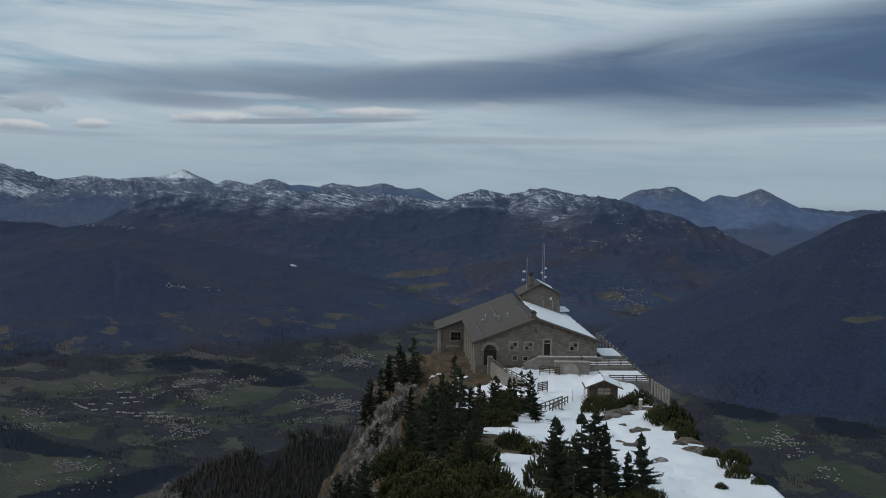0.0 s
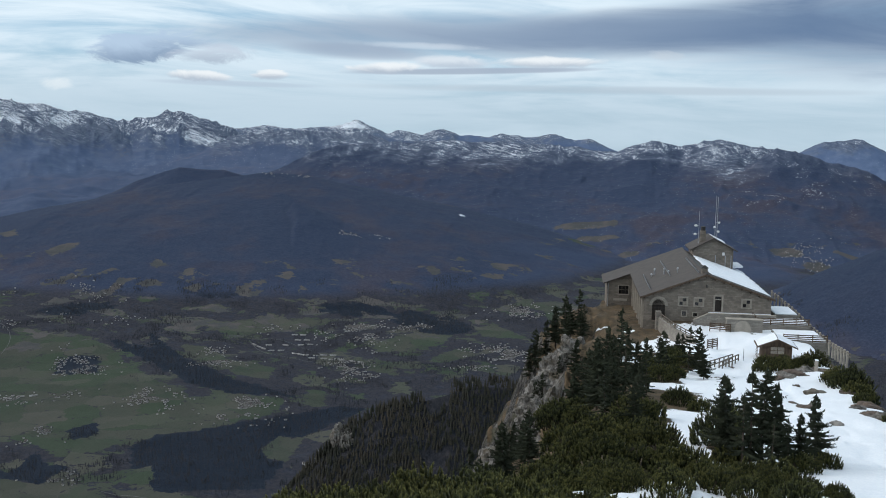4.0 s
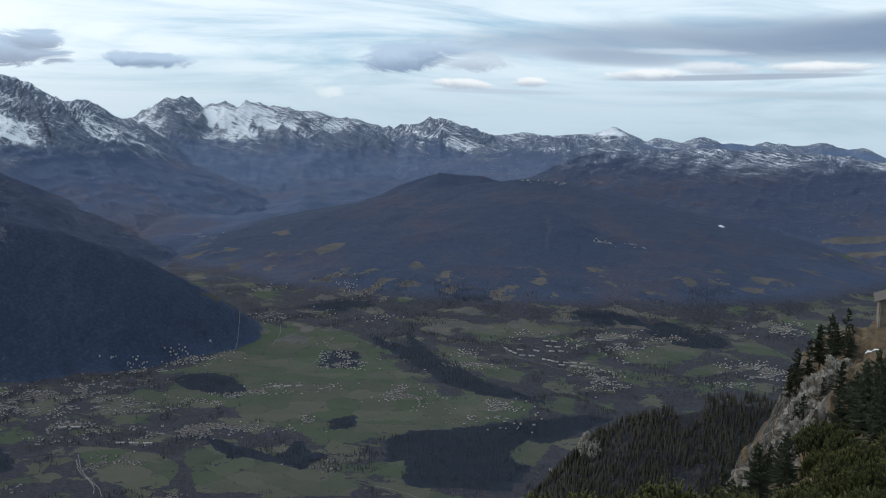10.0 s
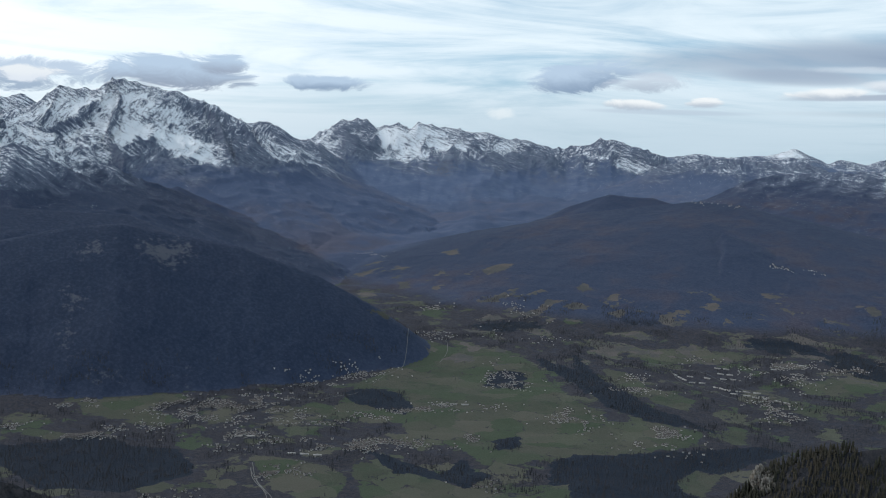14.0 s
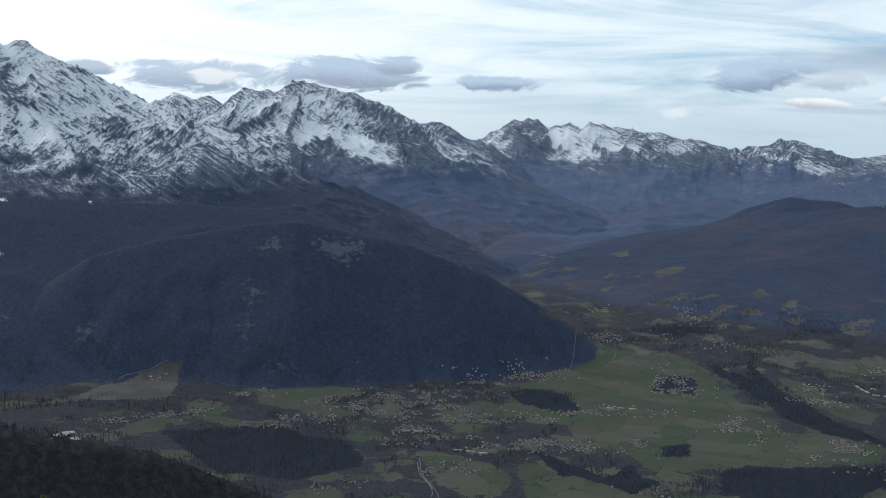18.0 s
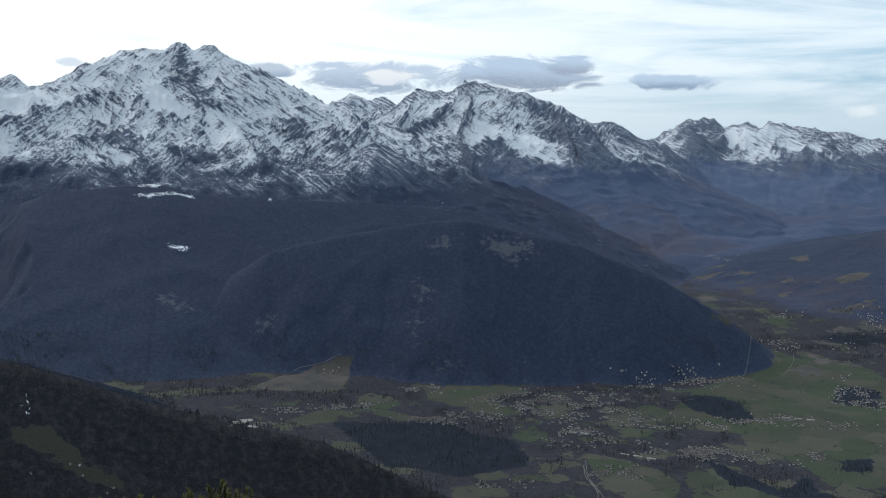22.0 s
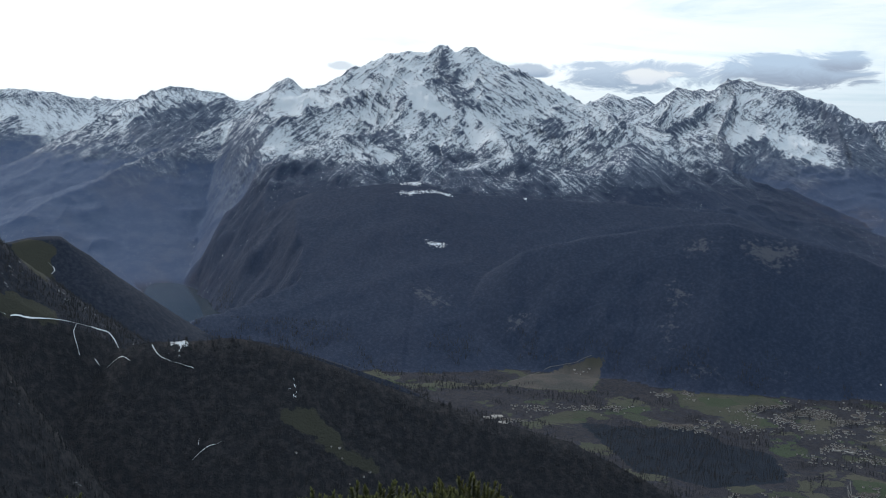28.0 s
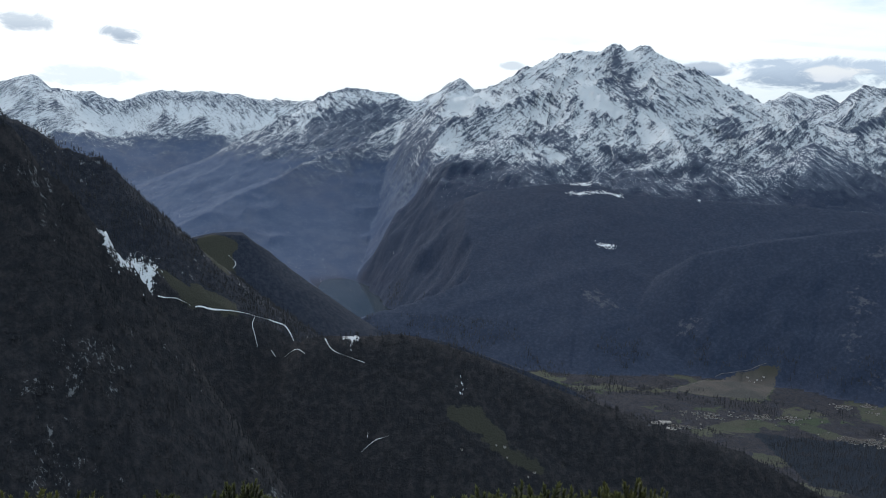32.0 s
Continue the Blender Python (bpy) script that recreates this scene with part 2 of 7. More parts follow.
    meadow = n.math("MAXIMUM", meadow, fields)
    meadow = n.math("SUBTRACT", meadow, n.ramp(spinney, 0.44, 0.52))
    meadow = n.math("SUBTRACT", meadow, n.math("MULTIPLY", n.ramp(rim, 0.040, 0.02), n.ramp(hedge, 0.50, 0.58, 0.0, 0.7)))
    edge = n.math("ADD", meadow, n.math("MULTIPLY", n.math("SUBTRACT", small, 0.5), 0.35))
    edge = n.math("ADD", edge, n.math("MULTIPLY", n.math("SUBTRACT", hedge, 0.5), 0.9))
    cut = n.math("MULTIPLY", n.ramp(edge, 0.44, 0.50), n.math("MULTIPLY", n.ramp(up, 0.80, 0.90), n.ramp(alpine, 0.12, 0.02)))
    # small clearings on the lower hillsides
    clearing = n.math("MULTIPLY", n.ramp(n.math("ADD", cell, n.math("MULTIPLY", n.math("SUBTRACT", lot, 0.5), 0.30)), 0.61, 0.66), n.math("MULTIPLY", n.ramp(z, -122.0, -140.0), n.math("MULTIPLY", n.ramp(woods, 0.34, 0.42), n.ramp(woods, 0.72, 0.68))))
    alp = n.math("ADD", n.math("MAXIMUM", n.attribute("pasture"), clearing), n.math("MULTIPLY", n.math("SUBTRACT", small, 0.5), 0.5))
    alp = n.math("ADD", alp, n.math("MULTIPLY", n.math("SUBTRACT", hedge, 0.5), 0.8))
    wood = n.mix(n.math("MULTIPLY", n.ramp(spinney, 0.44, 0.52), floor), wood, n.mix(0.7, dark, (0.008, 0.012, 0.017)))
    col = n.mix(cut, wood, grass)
    pale = n.math("ADD", n.attribute("scree"), n.math("MULTIPLY", n.math("SUBTRACT", n.noise(p, 0.16, 6, 0.7), 0.5), 3.2))
    col = n.mix(n.ramp(pale, 0.50, 0.95, 0.0, 0.6), col, n.mix(mid, (0.085, 0.092, 0.118), (0.13, 0.132, 0.148)))
    col = n.mix(n.ramp(alp, 0.52, 0.60), col, n.mix(n.ramp(woods, 0.76, 0.90), n.mix(n.ramp(mid, 0.4, 0.6), (0.090, 0.082, 0.079), (0.062, 0.063, 0.065)), n.mix(mid, (0.054, 0.056, 0.045), (0.040, 0.042, 0.036))))
    # strata tilt across the faces; snow lies on their ledges and in the hollows between the ribs
    def banded(angle):
        node = n.tree.nodes.new("ShaderNodeVectorRotate")
        n.put(p, node.inputs["Vector"])
        node.inputs["Axis"].default_value, node.inputs["Angle"].default_value = (-0.9, 0.44, 0.0), radians(angle)
        return n.noise(n.scaled(node.outputs[0], (0.30, 0.30, 2.0)), 0.13, 9, 0.70, 0.5)
    strata = n.mix(n.ramp(big, 0.46, 0.54), banded(40), banded(-36))
    veins = n.noise(n.scaled(p, (1.0, 1.0, 0.7)), 0.20, 10, 0.76, 0.3)
    firn = n.attribute("firn")
    # the rock tones carry blue distance haze as well
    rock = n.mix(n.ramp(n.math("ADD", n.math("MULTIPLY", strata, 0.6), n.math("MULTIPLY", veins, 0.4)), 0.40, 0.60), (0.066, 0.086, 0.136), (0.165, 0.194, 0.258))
    bare_z = n.math("ADD", z, n.math("ADD", n.math("MULTIPLY", n.math("SUBTRACT", mid, 0.5), 90.0), n.math("MULTIPLY", n.math("SUBTRACT", big, 0.5), 110.0)))
    high = n.ramp(bare_z, -50.0, -6.0)
    walls = n.math("MULTIPLY", n.ramp(n.math("ADD", up, n.math("MULTIPLY", n.math("SUBTRACT", mid, 0.5), 0.5)), 0.74, 0.60), n.ramp(n.math("ADD", veins, n.math("MULTIPLY", big, 0.5)), 0.72, 0.86))
    stone = n.math("MULTIPLY", n.math("MAXIMUM", high, n.math("MULTIPLY", walls, n.math("MULTIPLY", n.ramp(z, -120.0, -60.0), n.ramp(woods, 0.2, -0.3)))), n.ramp(alpine, 0.38, 0.6))
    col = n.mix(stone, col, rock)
    lies = n.math("ADD", n.math("MULTIPLY", firn, 0.8), n.math("ADD", n.math("MULTIPLY", n.math("SUBTRACT", strata, 0.5), 5.0), n.math("MULTIPLY", n.math("SUBTRACT", veins, 0.5), 3.0)))
    lies = n.math("ADD", lies, n.math("SUBTRACT", n.ramp(n.attribute("drift"), 0.2, 0.9, 0.0, 0.8), n.ramp(n.attribute("cliff"), 0.2, 0.9, 0.0, 0.85)))
    lies = n.math("ADD", lies, n.math("MULTIPLY", n.math("SUBTRACT", alpine, 0.92), 2.6))
    lies = n.math("ADD", lies, n.ramp(bare_z, -40.0, 90.0, -0.30, 0.25))
    crisp = n.noise(n.scaled(p, (1.0, 1.0, 0.8)), 0.45, 7, 0.80)
    lies = n.math("ADD", lies, n.math("MULTIPLY", n.math("SUBTRACT", crisp, 0.5), 6.0))
    # single trees stand dark in the snow up to the timber line
    trees = n.noise(n.scaled(p, (1.0, 1.0, 0.45)), 0.55, 3, 0.7)
    timber = n.math("ADD", n.ramp(bare_z, -40.0, 18.0), n.math("MULTIPLY", n.math("SUBTRACT", trees, 0.5), 2.4))
    snow = n.math("MULTIPLY", n.math("MULTIPLY", n.ramp(timber, 0.35, 0.50), n.ramp(lies, -0.05, 0.25)), n.ramp(alpine, 0.25, 0.5))
    specks = n.math("MULTIPLY", n.math("MULTIPLY", n.ramp(n.math("ADD", n.math("MULTIPLY", veins, 0.6), n.math("MULTIPLY", mid, 0.4)), 0.572, 0.60), n.math("MULTIPLY", n.ramp(alpine, 0.32, 0.40), n.ramp(alpine, 0.6, 0.5))), n.math("MULTIPLY", n.ramp(z, -120.0, -60.0), n.ramp(trees, 0.50, 0.58)))
    lying = n.math("ADD", n.attribute("drift"), n.math("ADD", n.math("MULTIPLY", n.math("SUBTRACT", veins, 0.5), 2.4), n.math("MULTIPLY", n.math("SUBTRACT", trees, 0.5), 1.6)))
    lying = n.math("ADD", lying, n.math("MULTIPLY", n.math("SUBTRACT", crisp, 0.5), 2.5))
    drift = n.math("MAXIMUM", n.math("MULTIPLY", specks, 0.8), n.math("MULTIPLY", n.ramp(lying, 0.58, 0.68), n.math("MULTIPLY", n.ramp(n.attribute("drift"), 0.02, 0.1), n.ramp(alpine, 0.7, 0.5))))
    col = n.mix(n.math("MAXIMUM", snow, drift), col, (0.74, 0.78, 0.84))
    relief = n.math("ADD", n.math("MULTIPLY", small, 0.25), n.math("MULTIPLY", tops, 0.4))
    relief = n.math("ADD", relief, n.math("MULTIPLY", n.math("MULTIPLY", n.math("ADD", strata, veins), high), n.math("MULTIPLY", alpine, 1.8)))
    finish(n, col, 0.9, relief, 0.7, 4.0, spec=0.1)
    return m


def near_material():
    """The summit ridge: trodden snow, dead grass and stony soil, and grey limestone where it is steep."""
    m, n = material("summit_ground")
    p = place(n)
    nor = n.tree.nodes.new("ShaderNodeSeparateXYZ")
    n.put(n.add("ShaderNodeNewGeometry", out=1), nor.inputs[0])
    big, mid, small = n.noise(p, 0.09, 5, 0.6), n.noise(p, 0.55, 6, 0.6), n.noise(p, 5.0, 5, 0.65)
    snow = n.attribute("snow")
    soil = n.mix(n.ramp(mid, 0.35, 0.7), (0.060, 0.046, 0.031), (0.140, 0.096, 0.057))
    soil = n.mix(n.ramp(small, 0.4, 0.7, 0.0, 0.7), soil, (0.060, 0.050, 0.030))
    rock = n.mix(n.ramp(n.noise(n.scaled(p, (1, 1, 0.35)), 0.9, 8, 0.7, 0.4), 0.33, 0.68), (0.040, 0.038, 0.036), (0.175, 0.165, 0.155))
    crack = n.math("ABSOLUTE", n.math("SUBTRACT", n.noise(n.scaled(p, (1, 1, 0.4)), 0.55, 6, 0.62, 0.5), 0.5))
    rock = n.mix(n.ramp(crack, 0.05, 0.012), rock, (0.022, 0.021, 0.020))
    rock = n.mix(n.ramp(n.noise(p, 0.25, 3), 0.52, 0.62, 0.0, 0.7), rock, (0.070, 0.066, 0.042))
    col = n.mix(n.ramp(n.math("ADD", nor.outputs[2], n.math("MULTIPLY", n.math("SUBTRACT", mid, 0.5), 0.5)), 0.72, 0.52), soil, rock)
    white = n.mix(n.ramp(small, 0.3, 0.7), (0.74, 0.77, 0.82), (0.82, 0.84, 0.87))
    lies = n.math("ADD", snow, n.math("ADD", n.math("MULTIPLY", n.math("SUBTRACT", mid, 0.5), 0.9), n.math("MULTIPLY", n.math("SUBTRACT", small, 0.5), 0.25)))
    k = n.ramp(lies, 0.47, 0.53)
    col = n.mix(k, col, white)
    h = n.math("ADD", n.math("MULTIPLY", mid, n.ramp(k, 0, 1, 1.0, 0.5)), n.math("MULTIPLY", small, n.ramp(k, 0, 1, 0.5, 0.28)))
    h = n.math("ADD", h, n.math("MULTIPLY", n.math("MULTIPLY", n.ramp(crack, 0.0, 0.12), n.ramp(nor.outputs[2], 0.75, 0.5)), n.ramp(k, 0, 1, 2.2, 0.0)))
    finish(n, col, n.ramp(k, 0, 1, 0.92, 0.62), h, 0.7, 0.45, spec=0.2)
    return m


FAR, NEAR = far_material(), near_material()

# ---------------------------------------------------------------- the shape of the land
def lattice(ix, iy, seed):
    h = ix.astype(np.int32).view(np.uint32) * np.uint32(374761393) + iy.astype(np.int32).view(np.uint32) * np.uint32(668265263) + np.uint32(seed * 1442695041 & 0xFFFFFFFF)
    h = (h ^ (h >> np.uint32(13))) * np.uint32(1274126177)
    return ((h ^ (h >> np.uint32(16))) & np.uint32(0xFFFF)).astype(np.float32) / np.float32(32767.5) - np.float32(1)


def vnoise(x, y, seed=0):
    ix, iy = np.floor(x), np.floor(y)
    fx, fy = x - ix, y - iy
    fx, fy = fx * fx * (3 - 2 * fx), fy * fy * (3 - 2 * fy)
    a, b = lattice(ix, iy, seed), lattice(ix + 1, iy, seed)
    c, d = lattice(ix, iy + 1, seed), lattice(ix + 1, iy + 1, seed)
    return (a + (b - a) * fx) * (1 - fy) + (c + (d - c) * fx) * fy


def fbm(x, y, octaves=5, seed=0, gain=0.5):
    total, amp = 0.0, 1.0
    for k in range(octaves):
        total = total + amp * vnoise(x, y, seed + k)
        x, y, amp = x * 2.03 + 17.3, y * 2.03 - 9.1, amp * gain
    return total


def crags(x, y, octaves=5, seed=0, gain=0.55):
    total, amp = 0.0, 1.0
    for k in range(octaves):
        total = total + amp * (1 - 2 * np.abs(vnoise(x, y, seed + k)))
        x, y, amp = x * 2.1 + 5.7, y * 2.1 + 3.1, amp * gain
    return total


def step(lo, hi, v):
    k = np.clip((v - lo) / (hi - lo), 0, 1)
    return k * k * (3 - 2 * k)


RIDGES, SHAPE, WOOD_HAZE, SPURS = {}, {}, {}, {}


def ridge(name, wide, hollow, size, bare, woods, *crest):
    """A range by its crest, in plan and height. Its flanks: width from crest to foot, how hollow (1: straight), crag
    size, share of bare rock and snow, and wood colour with haze put in (1.6 near spruce, 1 dark spruce, 0 bluish spruce
    and beech, -1 palest blue haze)."""
    RIDGES[name], SHAPE[name], WOOD_HAZE[name], SPURS[name] = list(crest), (wide, hollow, size, bare), woods, []


def spur(name, *crest):
    """A rib that runs down from the crest of a range."""
    SPURS[name].append(list(crest))


ridge("steinernes_meer", 620, 0.7, 11, 0.96, -0.75, (-2946, -284, 135), (-2953, -211, 155), (-2954, -184, 121), (-2957, -129, 119), (-2959, -60, 111), (-2960, 4, 94), (-2958, 119, 124), (-2949, 252, 125), (-2942, 326, 118), (-2933, 401, 104), (-2914, 522, 105), (-2889, 643, 95), (-2843, 824, 89))
ridge("hundstod", 420, 0.8, 8, 1, -1.0, (-2473, 661, 87), (-2459, 712, 115), (-2449, 744, 135), (-2438, 782, 151), (-2426, 818, 122), (-2409, 866, 125), (-2397, 898, 111), (-2370, 967, 93))
ridge("hachelkopf", 560, 0.85, 11, 0.88, -0.6, (-2052, 341, 56), (-2047, 367, 78), (-2039, 409, 97), (-2030, 452, 98), (-2020, 494, 93), (-2014, 521, 91), (-2009, 539, 79), (-1988, 611, 73), (-1975, 653, 52), (-1968, 675, 25), (-1960, 696, -18))
ridge("watzmann", 820, 0.85, 15, 0.97, 0.75, (-1665, 571, 22), (-1648, 617, 87), (-1637, 646, 120), (-1617, 696, 155), (-1607, 717, 160), (-1594, 746, 151), (-1583, 770, 169), (-1575, 786, 158), (-1561, 814, 165), (-1546, 842, 145), (-1514, 897, 106), (-1477, 957, 76), (-1428, 1029, 38), (-1392, 1076, 13))
ridge("kuehroint", 330, 1.05, 2.6, 0.14, 0.85, (-1170, 330, -113), (-1163, 354, -71), (-1147, 402, -40), (-1120, 474, -31), (-1104, 511, -28), (-1087, 545, -40), (-1040, 630, -44), (-988, 709, -46), (-942, 769, -51), (-914, 802, -53))
ridge("watzmann_north", 420, 0.9, 7, 0.8, 0.65, (-1189, 868, 22), (-1155, 912, -8), (-1135, 937, -31), (-1110, 967, -49))
ridge("gruenstein", 170, 1.1, 3.5, 0.31, 0.9, (-893, 532, -82), (-864, 579, -69), (-832, 624, -59), (-805, 659, -52), (-783, 684, -49), (-772, 696, -52), (-760, 710, -57), (-746, 725, -61), (-707, 763, -71), (-674, 792, -89), (-645, 816, -103), (-611, 842, -125), (-584, 860, -152))
ridge("hocheis", 420, 0.8, 9, 1, -0.5, (-2104, 1313, 80), (-2078, 1354, 94), (-2036, 1416, 132), (-2010, 1452, 123), (-1992, 1478, 130), (-1969, 1508, 106), (-1953, 1528, 81))
ridge("hochkalter", 760, 0.75, 14, 0.88, -0.3, (-1806, 1326, 40), (-1778, 1362, 93), (-1754, 1394, 132), (-1713, 1443, 128), (-1691, 1470, 149), (-1651, 1513, 137), (-1578, 1590, 113), (-1526, 1640, 77), (-1472, 1688, 34), (-1436, 1719, 0), (-1389, 1757, -28), (-1342, 1794, -62), (-1284, 1836, -95), (-1224, 1876, -134))
ridge("hochkalter_back", 420, 0.8, 8, 0.85, -0.5, (-1754, 1865, 83), (-1714, 1901, 80), (-1684, 1928, 74), (-1642, 1964, 45), (-1600, 1999, 30))
ridge("reiteralpe", 800, 0.6, 20, 0.88, -0.6, (-1853, 2205, 39), (-1807, 2243, 31), (-1784, 2261, 62), (-1749, 2288, 93), (-1701, 2324, 98), (-1676, 2342, 72), (-1627, 2376, 93), (-1602, 2393, 77), (-1577, 2410, 94), (-1512, 2451, 75), (-1407, 2513, 63), (-1327, 2556, 54), (-1285, 2577, 36), (-1231, 2604, 29), (-1156, 2638, 51), (-1065, 2676, 41), (-995, 2703, 13))
ridge("reiteralpe_low", 700, 0.65, 14, 0.84, -0.4, (-921, 2474, -9), (-842, 2502, 4), (-776, 2523, 11), (-696, 2547, 7), (-589, 2573, 6), (-508, 2591, -29))
ridge("sonntagshorn", 600, 0.8, 9, 0.95, -1.0, (-1473, 3891, -1), (-1328, 3942, 24), (-1224, 3976, 12), (-1077, 4018, 19), (-989, 4041, 47), (-929, 4055, 12), (-865, 4069, -8), (-824, 4078, 14), (-739, 4094, -5), (-667, 4106, 18), (-593, 4117, -2), (-489, 4131, -10), (-429, 4138, 9), (-346, 4146, -10), (-226, 4154, 6), (-145, 4157, -15), (-106, 4159, -6), (14, 4160, -54), (92, 4159, -76))
ridge("lattengebirge", 640, 0.7, 10, 0.83, 0.4, (-628, 1983, -52), (-579, 1998, -28), (-540, 2009, -15), (-448, 2031, -7), (-365, 2048, -1), (-291, 2060, 1), (-204, 2070, -2), (-116, 2077, -3), (-39, 2080, -11), (5, 2080, -15), (49, 2079, 2), (77, 2079, 8), (126, 2076, -2), (192, 2071, 13), (235, 2067, 5), (300, 2058, -3))
ridge("lattengebirge_n", 480, 0.75, 10, 0.5, 0.4, (289, 1979, 1), (330, 1973, -8), (381, 1963, -23), (421, 1955, -30), (471, 1944, -54), (492, 1938, -49), (520, 1931, -76), (568, 1918, -95), (606, 1906, -111))
ridge("staufen", 480, 0.8, 9, 0.78, -1.0, (537, 3317, -27), (621, 3302, 9), (701, 3286, 18), (747, 3276, -6), (789, 3266, -26), (845, 3252, -6), (885, 3241, -7), (956, 3221, 14), (1004, 3206, -21), (1059, 3189, -44), (1194, 3141, -57), (1238, 3124, -70))
ridge("untersberg", 340, 0.95, 3.6, 0.34, 0.8, (492, 1182, 1), (471, 1190, -3), (450, 1198, -13), (428, 1206, -27), (399, 1216, -47), (382, 1222, -61), (341, 1234, -86), (279, 1249, -115), (202, 1264, -149))
ridge("toter_mann", 600, 1.0, 3.2, 0, 0.66, (-953, 1345, -204), (-904, 1378, -172), (-854, 1410, -139), (-757, 1464, -90), (-663, 1509, -67), (-598, 1536, -57), (-524, 1562, -47), (-470, 1580, -50), (-432, 1590, -57), (-356, 1609, -79), (-271, 1626, -95), (-187, 1637, -115), (-105, 1645, -133), (-24, 1648, -157), (17, 1648, -184))
ridge("toter_mann_back", 320, 0.9, 4, 0, 0.5, (-783, 1576, -87), (-742, 1596, -63), (-691, 1619, -45), (-622, 1647, -49), (-577, 1663, -61))
ridge("toter_mann_spur", 330, 0.9, 3.5, 0, 0.62, (-421, 1377, -76), (-435, 1373, -99), (-456, 1366, -115), (-492, 1353, -135), (-534, 1337, -183))
ridge("priesberg", 190, 0.9, 3, 0, 1.3, (-734, 49, -45), (-733, 62, -42), (-732, 81, -42), (-730, 96, -54), (-727, 112, -71), (-724, 131, -86), (-720, 154, -103), (-712, 185, -112), (-701, 223, -117), (-688, 261, -131), (-673, 298, -146), (-656, 335, -166))
ridge("jenner", 260, 0.9, 5, 0.35, 1.45, (-540, -67, 36), (-541, -53, 34), (-543, -38, 28), (-543, -28, 21), (-544, -10, 16), (-544, -2, 8), (-544, 11, -6), (-543, 24, -17), (-543, 35, -27), (-542, 52, -49))
ridge("goellflank", 150, 0.9, 8, 0.347, 1.6, (-302, -38, 34), (-303, -29, 33), (-303, -24, 25), (-304, -13, 14), (-304, -3, 0), (-304, 6, -12), (-304, 7, -28), (-304, 16, -42), (-302, 32, -59))
ridge("skiroad", 150, 0.95, 2, 0, 1.6, (-431, -31, -4), (-431, -23, -8), (-432, -10, -14), (-432, 4, -21), (-432, 17, -24), (-431, 28, -32), (-430, 41, -39), (-428, 55, -45), (-425, 75, -55), (-421, 95, -67), (-416, 118, -72), (-409, 138, -73), (-401, 160, -78))
ridge("wartstein", 300, 1.0, 5, 0.1, 0.35, (-1268, 1221, -46), (-1205, 1282, -82), (-1139, 1342, -118), (-1074, 1394, -154), (-1022, 1433, -180))
ridge("obersalz", 150, 0.9, 3, 0, 1.6, (-410, 70, -51), (-402, 106, -50), (-399, 117, -51), (-395, 130, -55), (-389, 147, -62), (-380, 169, -71), (-369, 192, -78), (-357, 213, -85), (-347, 229, -89), (-337, 244, -98), (-326, 258, -106), (-316, 271, -112))
ridge("woodridge", 110, 0.9, 2.5, 0, 1.6, (-108, 335, -98), (-98, 338, -82), (-85, 342, -68), (-74, 344, -62), (-61, 347, -58), (-49, 349, -54), (-40, 350, -52), (-31, 351, -53), (-19, 351, -59))
spur("watzmann", (-1584, 769, 167), (-1536, 733, 137), (-1474, 722, 107), (-1408, 706, 74), (-1358, 706, 52), (-1308, 701, 29), (-1268, 691, 9))
spur("watzmann", (-1608, 716, 157), (-1555, 672, 124), (-1511, 629, 96), (-1460, 590, 65), (-1420, 558, 40), (-1382, 526, 17), (-1357, 487, -2))
spur("watzmann", (-1608, 716, 157), (-1466, 624, 82), (-1393, 572, 43), (-1338, 560, 18), (-1303, 576, 7), (-1260, 569, -13))
spur("watzmann", (-1564, 809, 161), (-1481, 786, 119), (-1413, 779, 87), (-1351, 768, 58), (-1315, 784, 46), (-1272, 796, 31), (-1223, 789, 8), (-1175, 771, -16))
spur("watzmann", (-1514, 896, 107), (-1447, 884, 75), (-1399, 896, 57), (-1328, 912, 32), (-1270, 912, 8), (-1212, 901, -18))
spur("hochkalter", (-1692, 1469, 150), (-1654, 1412, 117), (-1635, 1358, 92), (-1619, 1303, 68), (-1606, 1245, 45), (-1588, 1179, 18))
spur("hochkalter", (-1692, 1469, 150), (-1621, 1418, 111), (-1561, 1349, 70), (-1503, 1287, 32), (-1421, 1248, -7))
spur("hochkalter", (-1578, 1590, 113), (-1485, 1544, 64), (-1412, 1493, 21), (-1340, 1438, -24))
spur("hochkalter", (-1526, 1640, 78), (-1430, 1591, 27), (-1358, 1544, -14), (-1286, 1518, -48))
spur("hochkalter", (-1754, 1394, 129), (-1701, 1320, 86), (-1660, 1252, 48), (-1629, 1190, 18))
spur("hochkalter", (-1532, 1421, 27), (-1485, 1403, 7), (-1410, 1362, -27))


def tent(x, y, line, wide, hollow):
    """Height of a ridge over the plan, how far its crest is, and where along the crest."""
    best, crest = None, None
    deep = max(p[2] for p in line) + 176.0
    ex, ey = line[-1][0] - line[0][0], line[-1][1] - line[0][1]
    for (ax, ay, az), (bx, by, bz) in zip(line, line[1:]):
        vx, vy = bx - ax, by - ay
        length = math.hypot(vx, vy)
        k = np.clip(((x - ax) * vx + (y - ay) * vy) / length ** 2, 0, 1)
        d = np.hypot(x - ax - k * vx, y - ay - k * vy)
        score = az + k * (bz - az) - deep * ((d / wide + 0.004) ** hollow - 0.004 ** hollow)
        best, crest = (score, d) if best is None else (np.maximum(best, score), np.minimum(crest, d))
    return best, crest, (x * ex + y * ey) / math.hypot(ex, ey)


